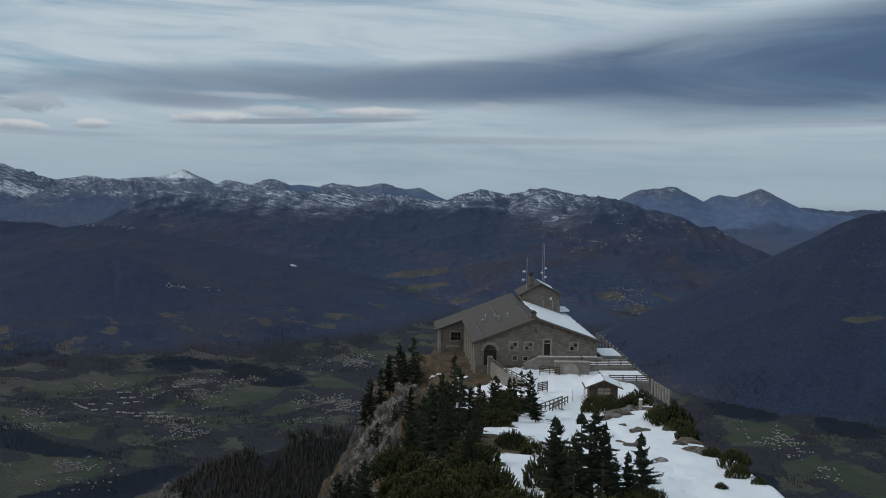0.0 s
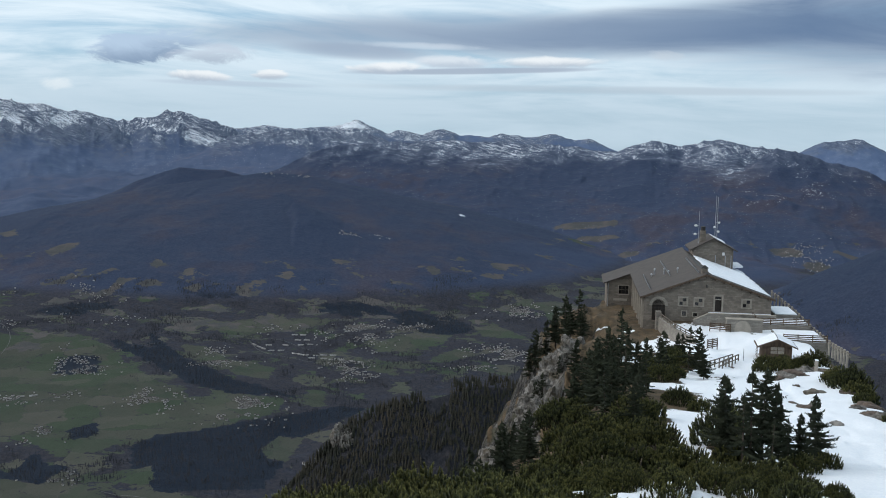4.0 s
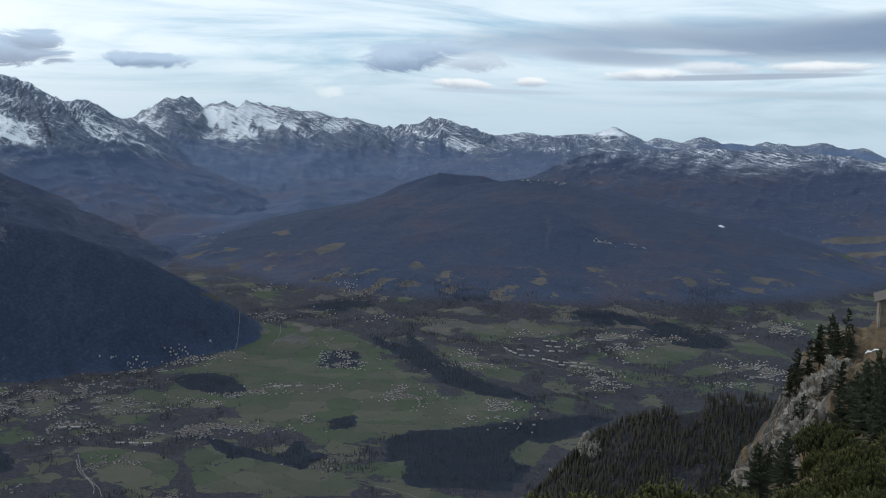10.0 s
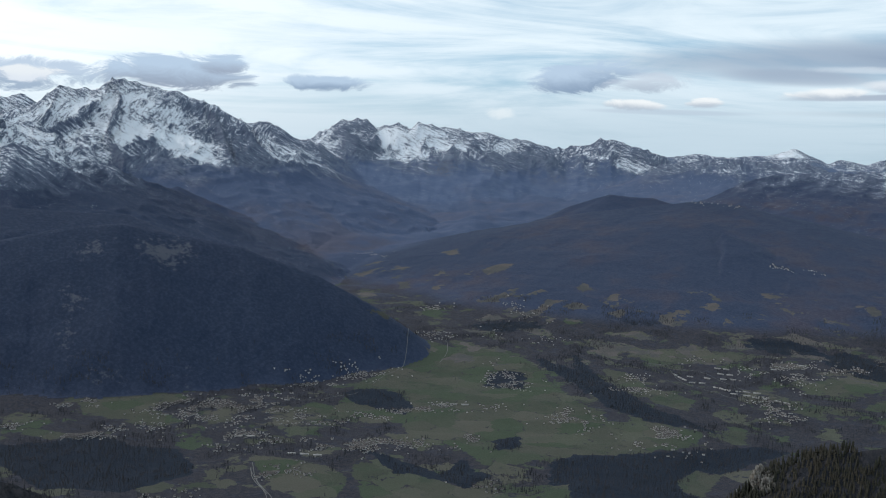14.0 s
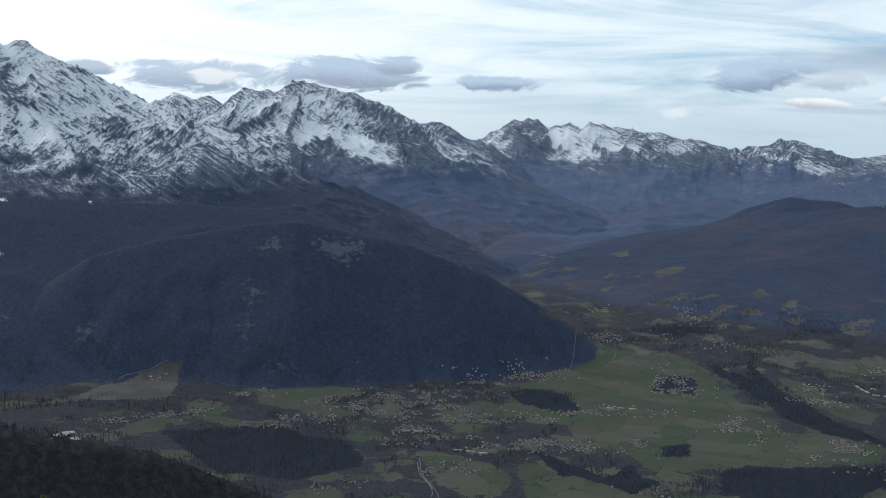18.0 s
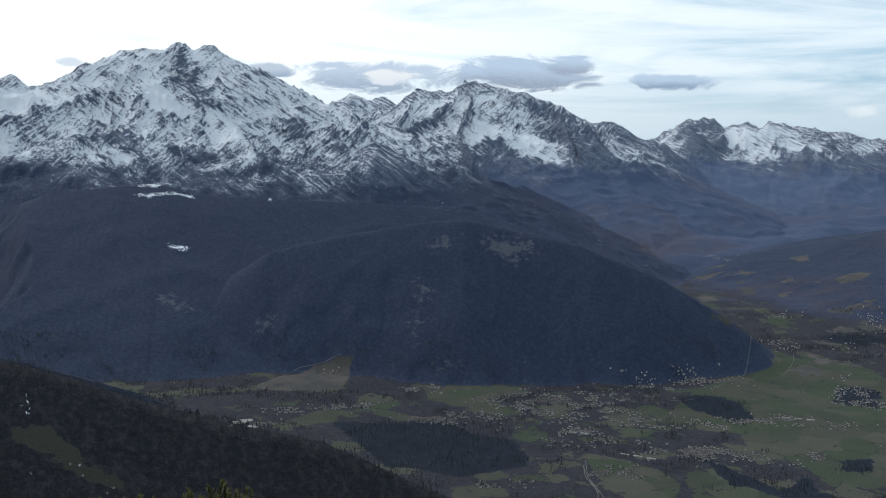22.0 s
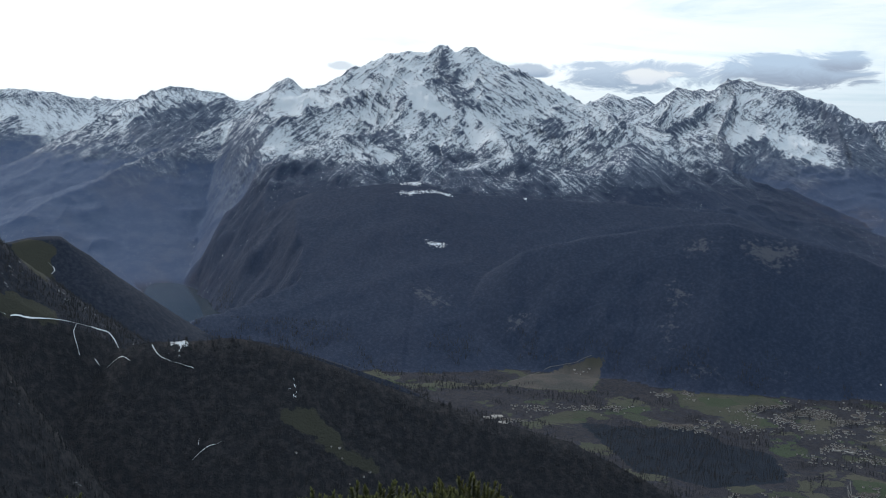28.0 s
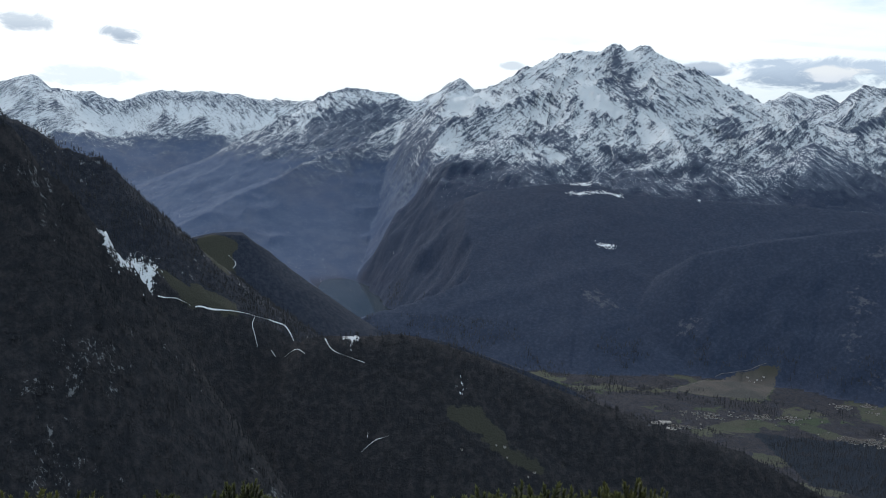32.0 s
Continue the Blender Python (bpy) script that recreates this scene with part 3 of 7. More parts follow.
PROFILE = np.array([(0, 31.3), (4, 30.9), (8, 29.2), (20, 25.2), (30, 20.6), (45, 16.5), (60, 13.4), (80, 10.2), (100, 7.2), (125, 4.0), (150, 0.9),
                    (162, 0.0), (185, 0.0), (222, -1.0), (236, -14), (300, -70), (420, -150), (600, -230), (5000, -300)])
FLANK = np.array([(0, 31.3), (4, 30.9), (8, 29.0), (18, 25.4), (22, 23.4), (30, 17.0), (45, 4.0), (70, -18), (120, -57), (200, -107), (300, -152), (500, -222), (5000, -300)])


SHOULDER = np.array([(0, 0), (1, 1.3), (3, 1.7), (10, 2.2), (17, 6.0), (23, 14.0), (27, 24), (60, 95)])


# the trodden path: plan line, as offsets from the spine of the ridge
PATH = np.array([(20, 9.0), (62, 13.0), (73, 12.8), (80, 12.0), (87, 11.4), (106, 10.2), (118, 9.1), (129, 7.6), (146, 4.6), (180, 1.0)])


def summit(x, y):
    """The mountain under the camera: a ridge that falls to the house, with steep flanks."""
    r = np.hypot(x, y)
    u = x - 0.087 * y
    along = np.interp(r, PROFILE[:, 0], PROFILE[:, 1])
    right = 18.5 - 2.0 * step(90, 125, y) - 4.5 * step(165, 190, y)
    left = -6.0 + 4.0 * step(128, 150, y) - 3.5 * step(166, 184, y) - 5.0 * step(188, 205, y) + 1.2 * vnoise(y / 9, y * 0 + 3.3, 5) * (1 - step(150, 165, y))
    left = left - 8 * (1 - step(34, 50, r))
    over = np.maximum(u - right, 0)
    under = np.maximum(left - u, 0)
    wild = 0.66 * under + 0.75 * np.maximum(under - 9, 0)
    shoulder = np.interp(under, SHOULDER[:, 0], SHOULDER[:, 1])
    k = step(148, 166, y)
    spine = along - 0.9 * over - 0.02 * over ** 1.2 - (wild * (1 - k) + shoulder * k)
    rest = np.interp(r, FLANK[:, 0], FLANK[:, 1])
    k = step(-6, 22, y - 0.35 * np.abs(u))
    near = 1 - step(26, 44, r)
    z = np.maximum(spine * k + rest * (1 - k), np.where(near > 0, rest * near - 60 * (1 - near), -400))
    ragged = step(4, 16, under) * (2.2 * crags(x / 9, y / 9, 4, 60) + 0.9 * crags(x / 3.1, y / 4.3, 3, 61) - 1.2 + 1.0 * np.abs(vnoise(x / 2.2, y / 2.2, 66)))
    lane = np.abs(u - np.interp(y, PATH[:, 0], PATH[:, 1]))
    rough = -0.22 * (1 - step(0.4, 1.6, lane)) + 0.10 * vnoise(x / 0.7, y / 0.9, 47) * (1 - step(0.8, 2.2, lane)) + 0.16 * fbm(x / 2.6, y / 2.6, 3, 44) + 0.35 * fbm(x / 9, y / 9, 4, 40) + ragged + step(2, 18, over) * 1.2 * fbm(x / 7, y / 7, 4, 50)
    return z + rough * step(3, 25, r)


def massif(x, y, seed, octaves=6, gain=0.52):
    """Ridged relief: sharp ribs, rougher where it already stands out, each octave turned against the last."""
    total, amp, carry = 0.0, 1.0, 1.0
    for k in range(octaves):
        v = 1 - np.abs(vnoise(x, y, seed + 3 * k))
        v = v * v
        total = total + amp * carry * (v - 0.36)
        carry = np.clip(v * 1.7, 0.15, 1)
        x, y, amp = 1.62 * x - 1.27 * y + 5.3, 1.27 * x + 1.62 * y - 8.1, amp * gain
    return total


def land(x, y):
    """Height, and the shares of alpine ground, for arrays of plan places."""
    r = np.hypot(x, y)
    base = -173 + np.clip(0.045 * (r - 950), 0, 60) + 18 * step(2400, 4600, r) + (3.0 + 9 * step(1150, 1500, r) + 10 * step(1500, 2300, r)) * fbm(x / 160, y / 160, 4, 11) + 1.2 * fbm(x / 40, y / 40, 3, 12)
    side = np.abs(y - 263 + 0.065 * (x + 1180))
    lake = np.hypot((x + 1180) / 195, side / 36)
    base = np.where(lake < 1.25, np.minimum(base, -173 - 8 * (1.25 - lake)), base)
    # the wood tint drops with radius, so the painted haze grows with distance
    z, alpine, stand = base.copy(), np.zeros_like(base), 0.75 - 0.55 * step(900, 1300, r) - 0.5 * step(1300, 1900, r)
    wx, wy = x + 6.0 * vnoise(x / 60, y / 60, 71) + 2.5 * vnoise(x / 21, y / 21, 73), y + 6.0 * vnoise(x / 60, y / 60, 72) + 2.5 * vnoise(x / 21, y / 21, 74)
    for name, line in RIDGES.items():
        wide, hollow, size, bare = SHAPE[name]
        px, py, pz = zip(*line)
        out = np.hypot(np.maximum(np.maximum(min(px) - x, x - max(px)), 0), np.maximum(np.maximum(min(py) - y, y - max(py)), 0))
        k = np.nonzero(out < wide * 1.5)[0]
        if not len(k):
            continue
        far = min(max(math.hypot(px[0], py[0]) / 1700, 0.3), 1.6)
        calm = np.clip(far * 0.6, 0.2, 1)
        h, d, s = tent(x[k] + (wx[k] - x[k]) * calm, y[k] + (wy[k] - y[k]) * calm, line, wide, hollow)
        near = h > z[k] - 3 * size - 12
        k, h, d, s = k[near], h[near], d[near], s[near]
        for crest in SPURS[name]:
            hr, dr, _ = tent(wx[k], wy[k], crest, 190, 0.82)
            h = np.maximum(h, hr)
            d = np.where(hr >= h, np.minimum(d, dr + 12), d)
        # ribs, gullies and crags, the large ones fading out towards the crest; wooded flanks are smoother
        rugged = (1 - bare * 0.72 * (1 - step(-60, 15, h))) * (0.45 + 0.55 * min(bare * 1.4, 1))
        u, v = x[k] / (105 * far), y[k] / (105 * far)
        h = h + size * rugged * ((0.10 + 1.5 * step(2, 90, d)) * massif(u, v, len(name), 3) + (0.36 + 0.26 * step(0, 50, d)) * massif(u * 5.1 + 3.7, v * 5.1, len(name) + 50, 4))
        higher = h > z[k]
        alpine[k] = np.where(higher, bare, alpine[k])
        near_foot = np.clip((h - base[k]) / 14.0, 0, 1)
        stand[k] = stand[k] + (WOOD_HAZE[name] - stand[k]) * np.where(higher, near_foot, 0)
        z[k] = np.maximum(z[k], h)
    # the trough of the lake, with steep walls and a rising head
    head = np.maximum(-1372 - x, 0)
    wall = np.where(y > 263 - 0.065 * (x + 1180), 1.5, 0.12) * np.maximum(side - 30 - 9 * fbm(x / 55, y / 55, 4, 81), 0)
    trough = -176 + np.maximum(wall, 0.25 * head + 0.0006 * head ** 2) + 5 * massif(x / 70, y / 70, 83, 4) * step(4, 40, side - 30) + 3 * np.maximum(x + 985, 0)
    # slopes behind the lake take the bluer, hazier wood tint
    stand = np.where((z > trough) | (x < -1150) & (y < 235) | (x < -1420) & (y < 420) | (x < -1330) & (side < 170), stand + (-0.6 - stand) * np.maximum(step(1340, 1400, -x), (y < 240) * 1.0), stand)
    z = np.minimum(z, trough)
    own = summit(x, y)
    return np.maximum(z, own), alpine, own >= z, stand


def ellipses(x, y, spots):
    """1 inside the listed patches (centre, half sizes, turn in degrees), falling off outside."""
    out = np.zeros_like(x)
    for cx, cy, a, b, turn in spots:
        c, s = math.cos(radians(turn)), math.sin(radians(turn))
        u, v = ((x - cx) * c + (y - cy) * s) / a, (-(x - cx) * s + (y - cy) * c) / b
        out = np.maximum(out, np.clip(1.5 - np.sqrt(u * u + v * v), 0, 1))
    return out


PATCHES = {"meadow": [], "pasture": [], "spinney": [], "drift": [], "scree": [], "cliff": []}


def patch(kind, *outline):
    """A stretch of meadow, hill pasture, wood, lying snow or pale scree, by its outline in plan."""
    PATCHES[kind].append(np.array(outline, float))


def cover(kind, x, y):
    """1 well inside the outlines of a kind, 0.5 on their edge, 0 outside."""
    out = np.zeros_like(x)
    for ring in PATCHES[kind]:
        soft = 0.016 * np.hypot(*ring.mean(0)) * {"drift": 0.5, "cliff": 1.6, "scree": 1.6}.get(kind, 1.0)
        (x0, y0), (x1, y1) = ring.min(0) - soft, ring.max(0) + soft
        k = np.nonzero((x > x0) & (x < x1) & (y > y0) & (y < y1))[0]
        px, py = x[k].astype(float), y[k].astype(float)
        away, inside = np.full(len(k), 1e9), np.zeros(len(k), bool)
        for (ax, ay), (bx, by) in zip(ring, np.roll(ring, -1, 0)):
            vx, vy = bx - ax, by - ay
            q = np.clip(((px - ax) * vx + (py - ay) * vy) / max(vx * vx + vy * vy, 1e-6), 0, 1)
            away = np.minimum(away, np.hypot(px - ax - q * vx, py - ay - q * vy))
            if ay != by:
                inside ^= ((ay > py) != (by > py)) & (px < vx * (py - ay) / vy + ax)
        out[k] = np.maximum(out[k], np.clip(0.5 + np.where(inside, away, -away) / soft, 0, 1))
    return out


patch("meadow", (-528, 624), (-525, 654), (-504, 656), (-536, 736), (-539, 768), (-547, 810), (-555, 840), (-574, 896), (-541, 886), (-518, 898), (-486, 908), (-441, 879), (-407, 837), (-370, 797), (-350, 767), (-333, 757), (-319, 754), (-305, 729), (-282, 708), (-266, 663), (-279, 634), (-307, 616), (-310, 591), (-325, 581), (-355, 602), (-382, 617), (-401, 607), (-432, 643), (-468, 643), (-498, 630))
patch("meadow", (-463, 512), (-450, 518), (-412, 527), (-385, 515), (-372, 487), (-388, 472), (-411, 474), (-430, 487))
patch("meadow", (-369, 513), (-359, 545), (-347, 548), (-313, 532), (-358, 495))
patch("meadow", (-400, 540), (-381, 551), (-370, 535), (-386, 523))
patch("meadow", (-358, 810), (-340, 809), (-311, 788), (-315, 779), (-335, 777))
patch("meadow", (-318, 828), (-303, 840), (-279, 819), (-271, 795), (-294, 800))
patch("meadow", (-404, 990), (-378, 999), (-358, 985), (-346, 946), (-377, 969))
patch("pasture", (-415, 1044), (-400, 1044), (-382, 1035), (-394, 1020))
patch("pasture", (-461, 1083), (-452, 1101), (-442, 1107), (-438, 1078))
patch("pasture", (-524, 1143), (-527, 1173), (-501, 1148), (-511, 1134))
patch("pasture", (-613, 1009), (-587, 1014), (-583, 1041), (-556, 1036), (-577, 1014))
patch("pasture", (-556, 1043), (-525, 1053), (-526, 1091), (-516, 1106), (-541, 1102), (-540, 1074))
patch("pasture", (-605, 829), (-598, 848), (-643, 949), (-584, 842))
patch("pasture", (-800, 1075), (-785, 1087), (-747, 1055), (-760, 1037))
patch("pasture", (-681, 1190), (-677, 1223), (-648, 1224), (-647, 1188), (-661, 1175))
patch("pasture", (-780, 1139), (-759, 1143), (-740, 1115), (-758, 1116))
patch("pasture", (-803, 1285), (-785, 1305), (-761, 1271), (-775, 1260))
patch("spinney", (-525, 692), (-518, 711), (-500, 719), (-476, 712), (-450, 685), (-445, 662), (-475, 674), (-503, 676))
patch("spinney", (-353, 639), (-343, 663), (-328, 637), (-335, 616))
patch("spinney", (-447, 790), (-463, 838), (-452, 847), (-433, 846), (-409, 793), (-431, 789))
patch("spinney", (-423, 562), (-389, 566), (-369, 560), (-342, 554), (-346, 587), (-324, 568), (-313, 569), (-314, 535), (-350, 544), (-366, 538), (-394, 557))
patch("spinney", (-298, 622), (-280, 637), (-232, 686), (-215, 640), (-274, 571))
patch("spinney", (-452, 903), (-412, 885), (-358, 843), (-323, 798), (-293, 782), (-263, 774), (-253, 745), (-286, 751), (-323, 769), (-359, 809), (-407, 858), (-434, 877))
patch("meadow", (-742, 421), (-764, 463), (-760, 497), (-751, 517), (-741, 522), (-735, 514), (-701, 483), (-712, 462), (-725, 439))
patch("meadow", (-642, 392), (-655, 428), (-641, 438), (-620, 421), (-629, 402))
patch("meadow", (-647, 466), (-619, 474), (-597, 477), (-599, 462), (-620, 457))
patch("meadow", (-668, 542), (-668, 566), (-659, 580), (-645, 593), (-626, 606), (-604, 598), (-615, 561), (-561, 548), (-570, 529), (-598, 531), (-617, 527), (-636, 520))
patch("meadow", (-474, 421), (-474, 444), (-458, 441), (-455, 429), (-463, 420))
patch("meadow", (-459, 393), (-458, 410), (-442, 423), (-431, 413), (-450, 388))
patch("meadow", (-562, 565), (-553, 586), (-530, 570), (-539, 554))
patch("spinney", (-622, 419), (-597, 457), (-584, 488), (-548, 482), (-511, 496), (-467, 467), (-473, 408), (-516, 390), (-567, 403))
patch("meadow", (-410, 995), (-372, 998), (-342, 1020), (-291, 1030), (-280, 1006), (-314, 983), (-345, 959), (-383, 973))
patch("meadow", (-423, 1041), (-405, 1051), (-389, 1045), (-395, 1026), (-413, 1026))
patch("meadow", (-385, 901), (-360, 905), (-322, 855), (-273, 838), (-265, 794), (-302, 811), (-366, 883))
patch("meadow", (-213, 936), (-194, 983), (-168, 1006), (-148, 1000), (-151, 952), (-182, 927), (-199, 921))
patch("meadow", (-154, 888), (-142, 935), (-126, 949), (-113, 926), (-134, 891))
patch("meadow", (-130, 1029), (-116, 1067), (-97, 1032), (-72, 998), (-100, 997), (-119, 1003))
patch("meadow", (-66, 1119), (-53, 1164), (-41, 1166), (-49, 1093), (-59, 1080))
patch("meadow", (-284, 748), (-258, 745), (-237, 745), (-228, 709), (-238, 688), (-254, 677), (-261, 666), (-277, 643), (-292, 639), (-312, 683), (-299, 694), (-286, 712))
patch("meadow", (-216, 631), (-213, 663), (-197, 665), (-190, 601), (-205, 608))
patch("meadow", (-244, 534), (-230, 533), (-206, 526), (-185, 524), (-234, 512))
patch("meadow", (-228, 778), (-214, 782), (-203, 734), (-211, 730))
patch("spinney", (-290, 635), (-260, 662), (-237, 684), (-208, 721), (-191, 743), (-173, 740), (-197, 665), (-213, 663), (-216, 631), (-205, 608), (-190, 601), (-190, 551), (-217, 547), (-246, 538))
patch("spinney", (-337, 830), (-292, 785), (-254, 768), (-226, 751), (-238, 750), (-272, 757), (-303, 771), (-351, 813), (-407, 889), (-426, 932))
patch("spinney", (-225, 1056), (-209, 1100), (-165, 1083), (-136, 1045), (-169, 1013), (-200, 1016))
patch("meadow", (-373, 509), (-352, 530), (-306, 537), (-271, 530), (-268, 513), (-311, 495), (-349, 483))
patch("meadow", (-276, 540), (-247, 540), (-209, 531), (-175, 529), (-218, 520), (-260, 530))
patch("meadow", (-67, 1616), (-7, 1626), (-6, 1602), (-48, 1562))
patch("meadow", (-107, 1694), (-35, 1697), (-29, 1665), (-78, 1666))
patch("meadow", (2, 1617), (37, 1629), (71, 1610), (36, 1602))
patch("meadow", (251, 882), (289, 894), (291, 844), (260, 828))
patch("meadow", (247, 760), (284, 785), (276, 750), (245, 727))
patch("pasture", (-376, 116), (-378, 125), (-376, 133), (-371, 134), (-368, 140), (-364, 139), (-368, 126), (-371, 118))
patch("pasture", (-367, 124), (-364, 139), (-359, 151), (-356, 164), (-354, 159), (-354, 147), (-357, 137), (-362, 131))
patch("drift", (-1540, 1332), (-1558, 1402), (-1518, 1425), (-1491, 1475), (-1405, 1446), (-1337, 1402), (-1383, 1399), (-1439, 1370), (-1475, 1371), (-1489, 1328), (-1474, 1294))
patch("drift", (-1470, 659), (-1461, 677), (-1385, 668), (-1358, 681), (-1350, 669), (-1370, 636), (-1390, 621))
patch("drift", (-1360, 695), (-1340, 726), (-1221, 695), (-1182, 683), (-1044, 616), (-1156, 658), (-1210, 668), (-1289, 681))
patch("drift", (-1453, 469), (-1457, 447), (-1434, 414), (-1366, 377), (-1321, 388), (-1342, 419), (-1435, 467))
patch("drift", (-1328, 423), (-1405, 469), (-1345, 454), (-1326, 429))
patch("drift", (-1306, 531), (-1258, 552), (-1246, 555), (-1272, 536))
patch("drift", (-1217, 527), (-1216, 557), (-1214, 562), (-1196, 563), (-1093, 507), (-1112, 488))
patch("drift", (-1090, 476), (-1080, 501), (-1083, 543), (-1074, 536), (-1077, 486))
patch("drift", (-987, 465), (-983, 475), (-975, 483), (-972, 479), (-979, 468))
patch("drift", (-1163, 903), (-1150, 913), (-1121, 912), (-1120, 905), (-1146, 905))
patch("drift", (-1098, 888), (-1074, 892), (-1050, 910), (-1044, 900), (-1041, 870), (-1081, 879))
patch("drift", (-1988, 575), (-1600, 492), (-1586, 508), (-1465, 501), (-1615, 559), (-2428, 811), (-2400, 763), (-2438, 731), (-2446, 708))
patch("drift", (-1675, 2345), (-1628, 2352), (-1600, 2364), (-1557, 2406), (-1499, 2457), (-1537, 2376), (-1563, 2310), (-1576, 2277), (-1628, 2300))
patch("drift", (-1080, 4006), (-990, 4025), (-928, 3994), (-1008, 3939))
patch("drift", (-301, -5), (-500, 4), (-501, 17), (-431, 17), (-430, 13), (-304, 6), (-303, 2), (-299, -3))
patch("drift", (-406, 86), (-405, 90), (-404, 90), (-405, 86))
patch("pasture", (-734, 50), (-733, 63), (-727, 77), (-723, 73), (-707, 74), (-529, 52), (-525, 42), (-543, 38))
patch("pasture", (-430, 14), (-498, 32), (-502, 53), (-428, 55), (-427, 45), (-422, 23))
patch("scree", (-785, 636), (-778, 654), (-767, 663), (-762, 649), (-770, 635))
patch("scree", (-753, 676), (-750, 702), (-736, 726), (-720, 719), (-720, 689), (-740, 672))
patch("scree", (-741, 587), (-731, 585), (-709, 565), (-729, 574))
patch("scree", (-687, 568), (-670, 584), (-668, 579), (-679, 566))
patch("scree", (-640, 621), (-637, 628), (-633, 621))
patch("scree", (-918, 415), (-906, 432), (-886, 446), (-876, 438), (-893, 420))
patch("scree", (-833, 476), (-829, 494), (-818, 488), (-824, 477))
patch("scree", (-759, 600), (-746, 616), (-737, 599), (-743, 591))
patch("scree", (-1425, 2205), (-1467, 2405), (-1362, 2263), (-1368, 2194))
patch("scree", (-1194, 2397), (-1193, 2459), (-1146, 2429))
patch("pasture", (-742, 421), (-764, 463), (-760, 497), (-751, 517), (-741, 522), (-735, 514), (-701, 483), (-712, 462), (-725, 439))
patch("cliff", (-1570, 762), (-1540, 772), (-1453, 748), (-1354, 715), (-1279, 693), (-1330, 694), (-1364, 684), (-1451, 700), (-1551, 736))
patch("cliff", (-1342, 800), (-1326, 839), (-1274, 821), (-1277, 790))
patch("cliff", (-1420, 565), (-1318, 575), (-1270, 558), (-1307, 535))
patch("cliff", (-1584, 1562), (-1528, 1612), (-1399, 1580), (-1311, 1530), (-1319, 1420), (-1426, 1486), (-1552, 1502))
patch("cliff", (-1484, 1365), (-1459, 1386), (-1360, 1348), (-1251, 1118), (-1457, 1247), (-1463, 1319))
patch("cliff", (-1756, 2274), (-1690, 2335), (-1568, 2241), (-1523, 2107), (-1569, 2011))
patch("cliff", (-1501, 2322), (-1264, 2567), (-1130, 2428), (-1331, 2086))
patch("cliff", (-1993, 440), (-1990, 527), (-1674, 352), (-1962, 329))
MEADOWS = [
    (257, 849, 23, 50, 3), (290, 723, 20, 45, 3), (-57, 1148, 24, 33, 29)
]
SPINNEYS = [
    (-540, 1003, 36, 27, 29), (-187, 1068, 29, 24, 29), (-157, 1022, 25, 19, 28), (-422, 1091, 34, 20, 4),
    (-259, 1073, 39, 25, 4), (-194, 1063, 34, 24, 4), (270, 928, 30, 33, 4), (338, 870, 24, 38, 3),
    (221, 716, 11, 20, 3)
]
PASTURES = [
    (-39, 1688, 53.9, 20.3, 1), (-19, 1624, 34.6, 12.9, 0), (26, 1548, 16.5, 14.7, 0), (251, 1579, 25.5, 17.9, -9),
    (284, 1526, 20.7, 19.9, -10), (334, 1573, 21.4, 10.2, -11), (407, 1016, 23.3, 5.2, -21), (-723, 63, 13.5, 9.3, 84)
]
DRIFTS = [
    (-406, 88, 3.1, 2.0, 77), (-406, 87, 2.7, 2.0, 77), (-385, 127, 2.6, 2.0, 71), (-221, 1567, 4.2, 8.0, 8)
]
SNOW = [
    (-4, 49, 4, 4, 0), (3, 53, 6, 4, 0), (-0.4, 46.5, 2.6, 1.8, 0), (2.2, 49.4, 2.6, 1.8, 0),
    (4.8, 50.8, 2.6, 1.8, 0), (7.8, 53.7, 2.6, 1.8, 0), (0.8, 47.5, 2.6, 1.8, 0), (5.7, 77, 2.2, 5, 0),
    (6.3, 90, 2.2, 5, 0), (5.8, 69, 1.8, 4, 0), (5.7, 114, 3.2, 2.2, 20), (13.7, 132, 2.5, 4, 0),
    (19, 40, 10, 20, -5), (20, 75, 7, 30, -5), (24, 112, 5, 36, -5), (8, 44, 5, 9, 0),
    (10.5, 122, 2, 12, -5), (14, 34, 13, 14, 0)
]
SNOW += [
    (6, 27, 10, 7, 0), (0, 33, 7, 3, 10), (14, 66, 7, 22, -5), (17, 105, 8, 32, -5),
    (23, 145, 10, 26, -5), (16, 168, 9, 16, 0), (29, 178, 6, 18, 0), (0, 3, 14, 12, 0),
    (6, 112, 4, 2.2, 10), (6.5, 80, 2.2, 8, -10), (4, 168, 2.5, 1.5, 30), (2.5, 160, 3, 1.2, -30),
    (3.5, 182, 1.2, 0.8, 0), (-1, 190, 1.5, 1, 0), (7, 172, 1.6, 2.5, -20), (5, 165, 2.0, 1.0, 40),
    (2, 174, 1.2, 1.0, 0)
]
def meadows(x, y):
    return np.maximum(cover("meadow", x, y), ellipses(x, y, MEADOWS))


def spinneys(x, y):
    return np.maximum(cover("spinney", x, y), ellipses(x, y, SPINNEYS))


FINE, COARSE = 1560, 100
turns = np.concatenate([np.linspace(-100, 27, FINE), np.linspace(27, 260, COARSE + 2)[1:-1]])
reach = np.concatenate([np.geomspace(2.5, 30, 26)[:-1], np.linspace(30, 160, 150)[:-1], np.linspace(160, 255, 52)[:-1], np.geomspace(255, 520, 46)[:-1], np.linspace(520, 900, 90)[:-1],
                        np.linspace(900, 2150, 260)[:-1], np.geomspace(2150, 4850, 84)])
aa, rr = np.meshgrid(np.radians(turns), reach)
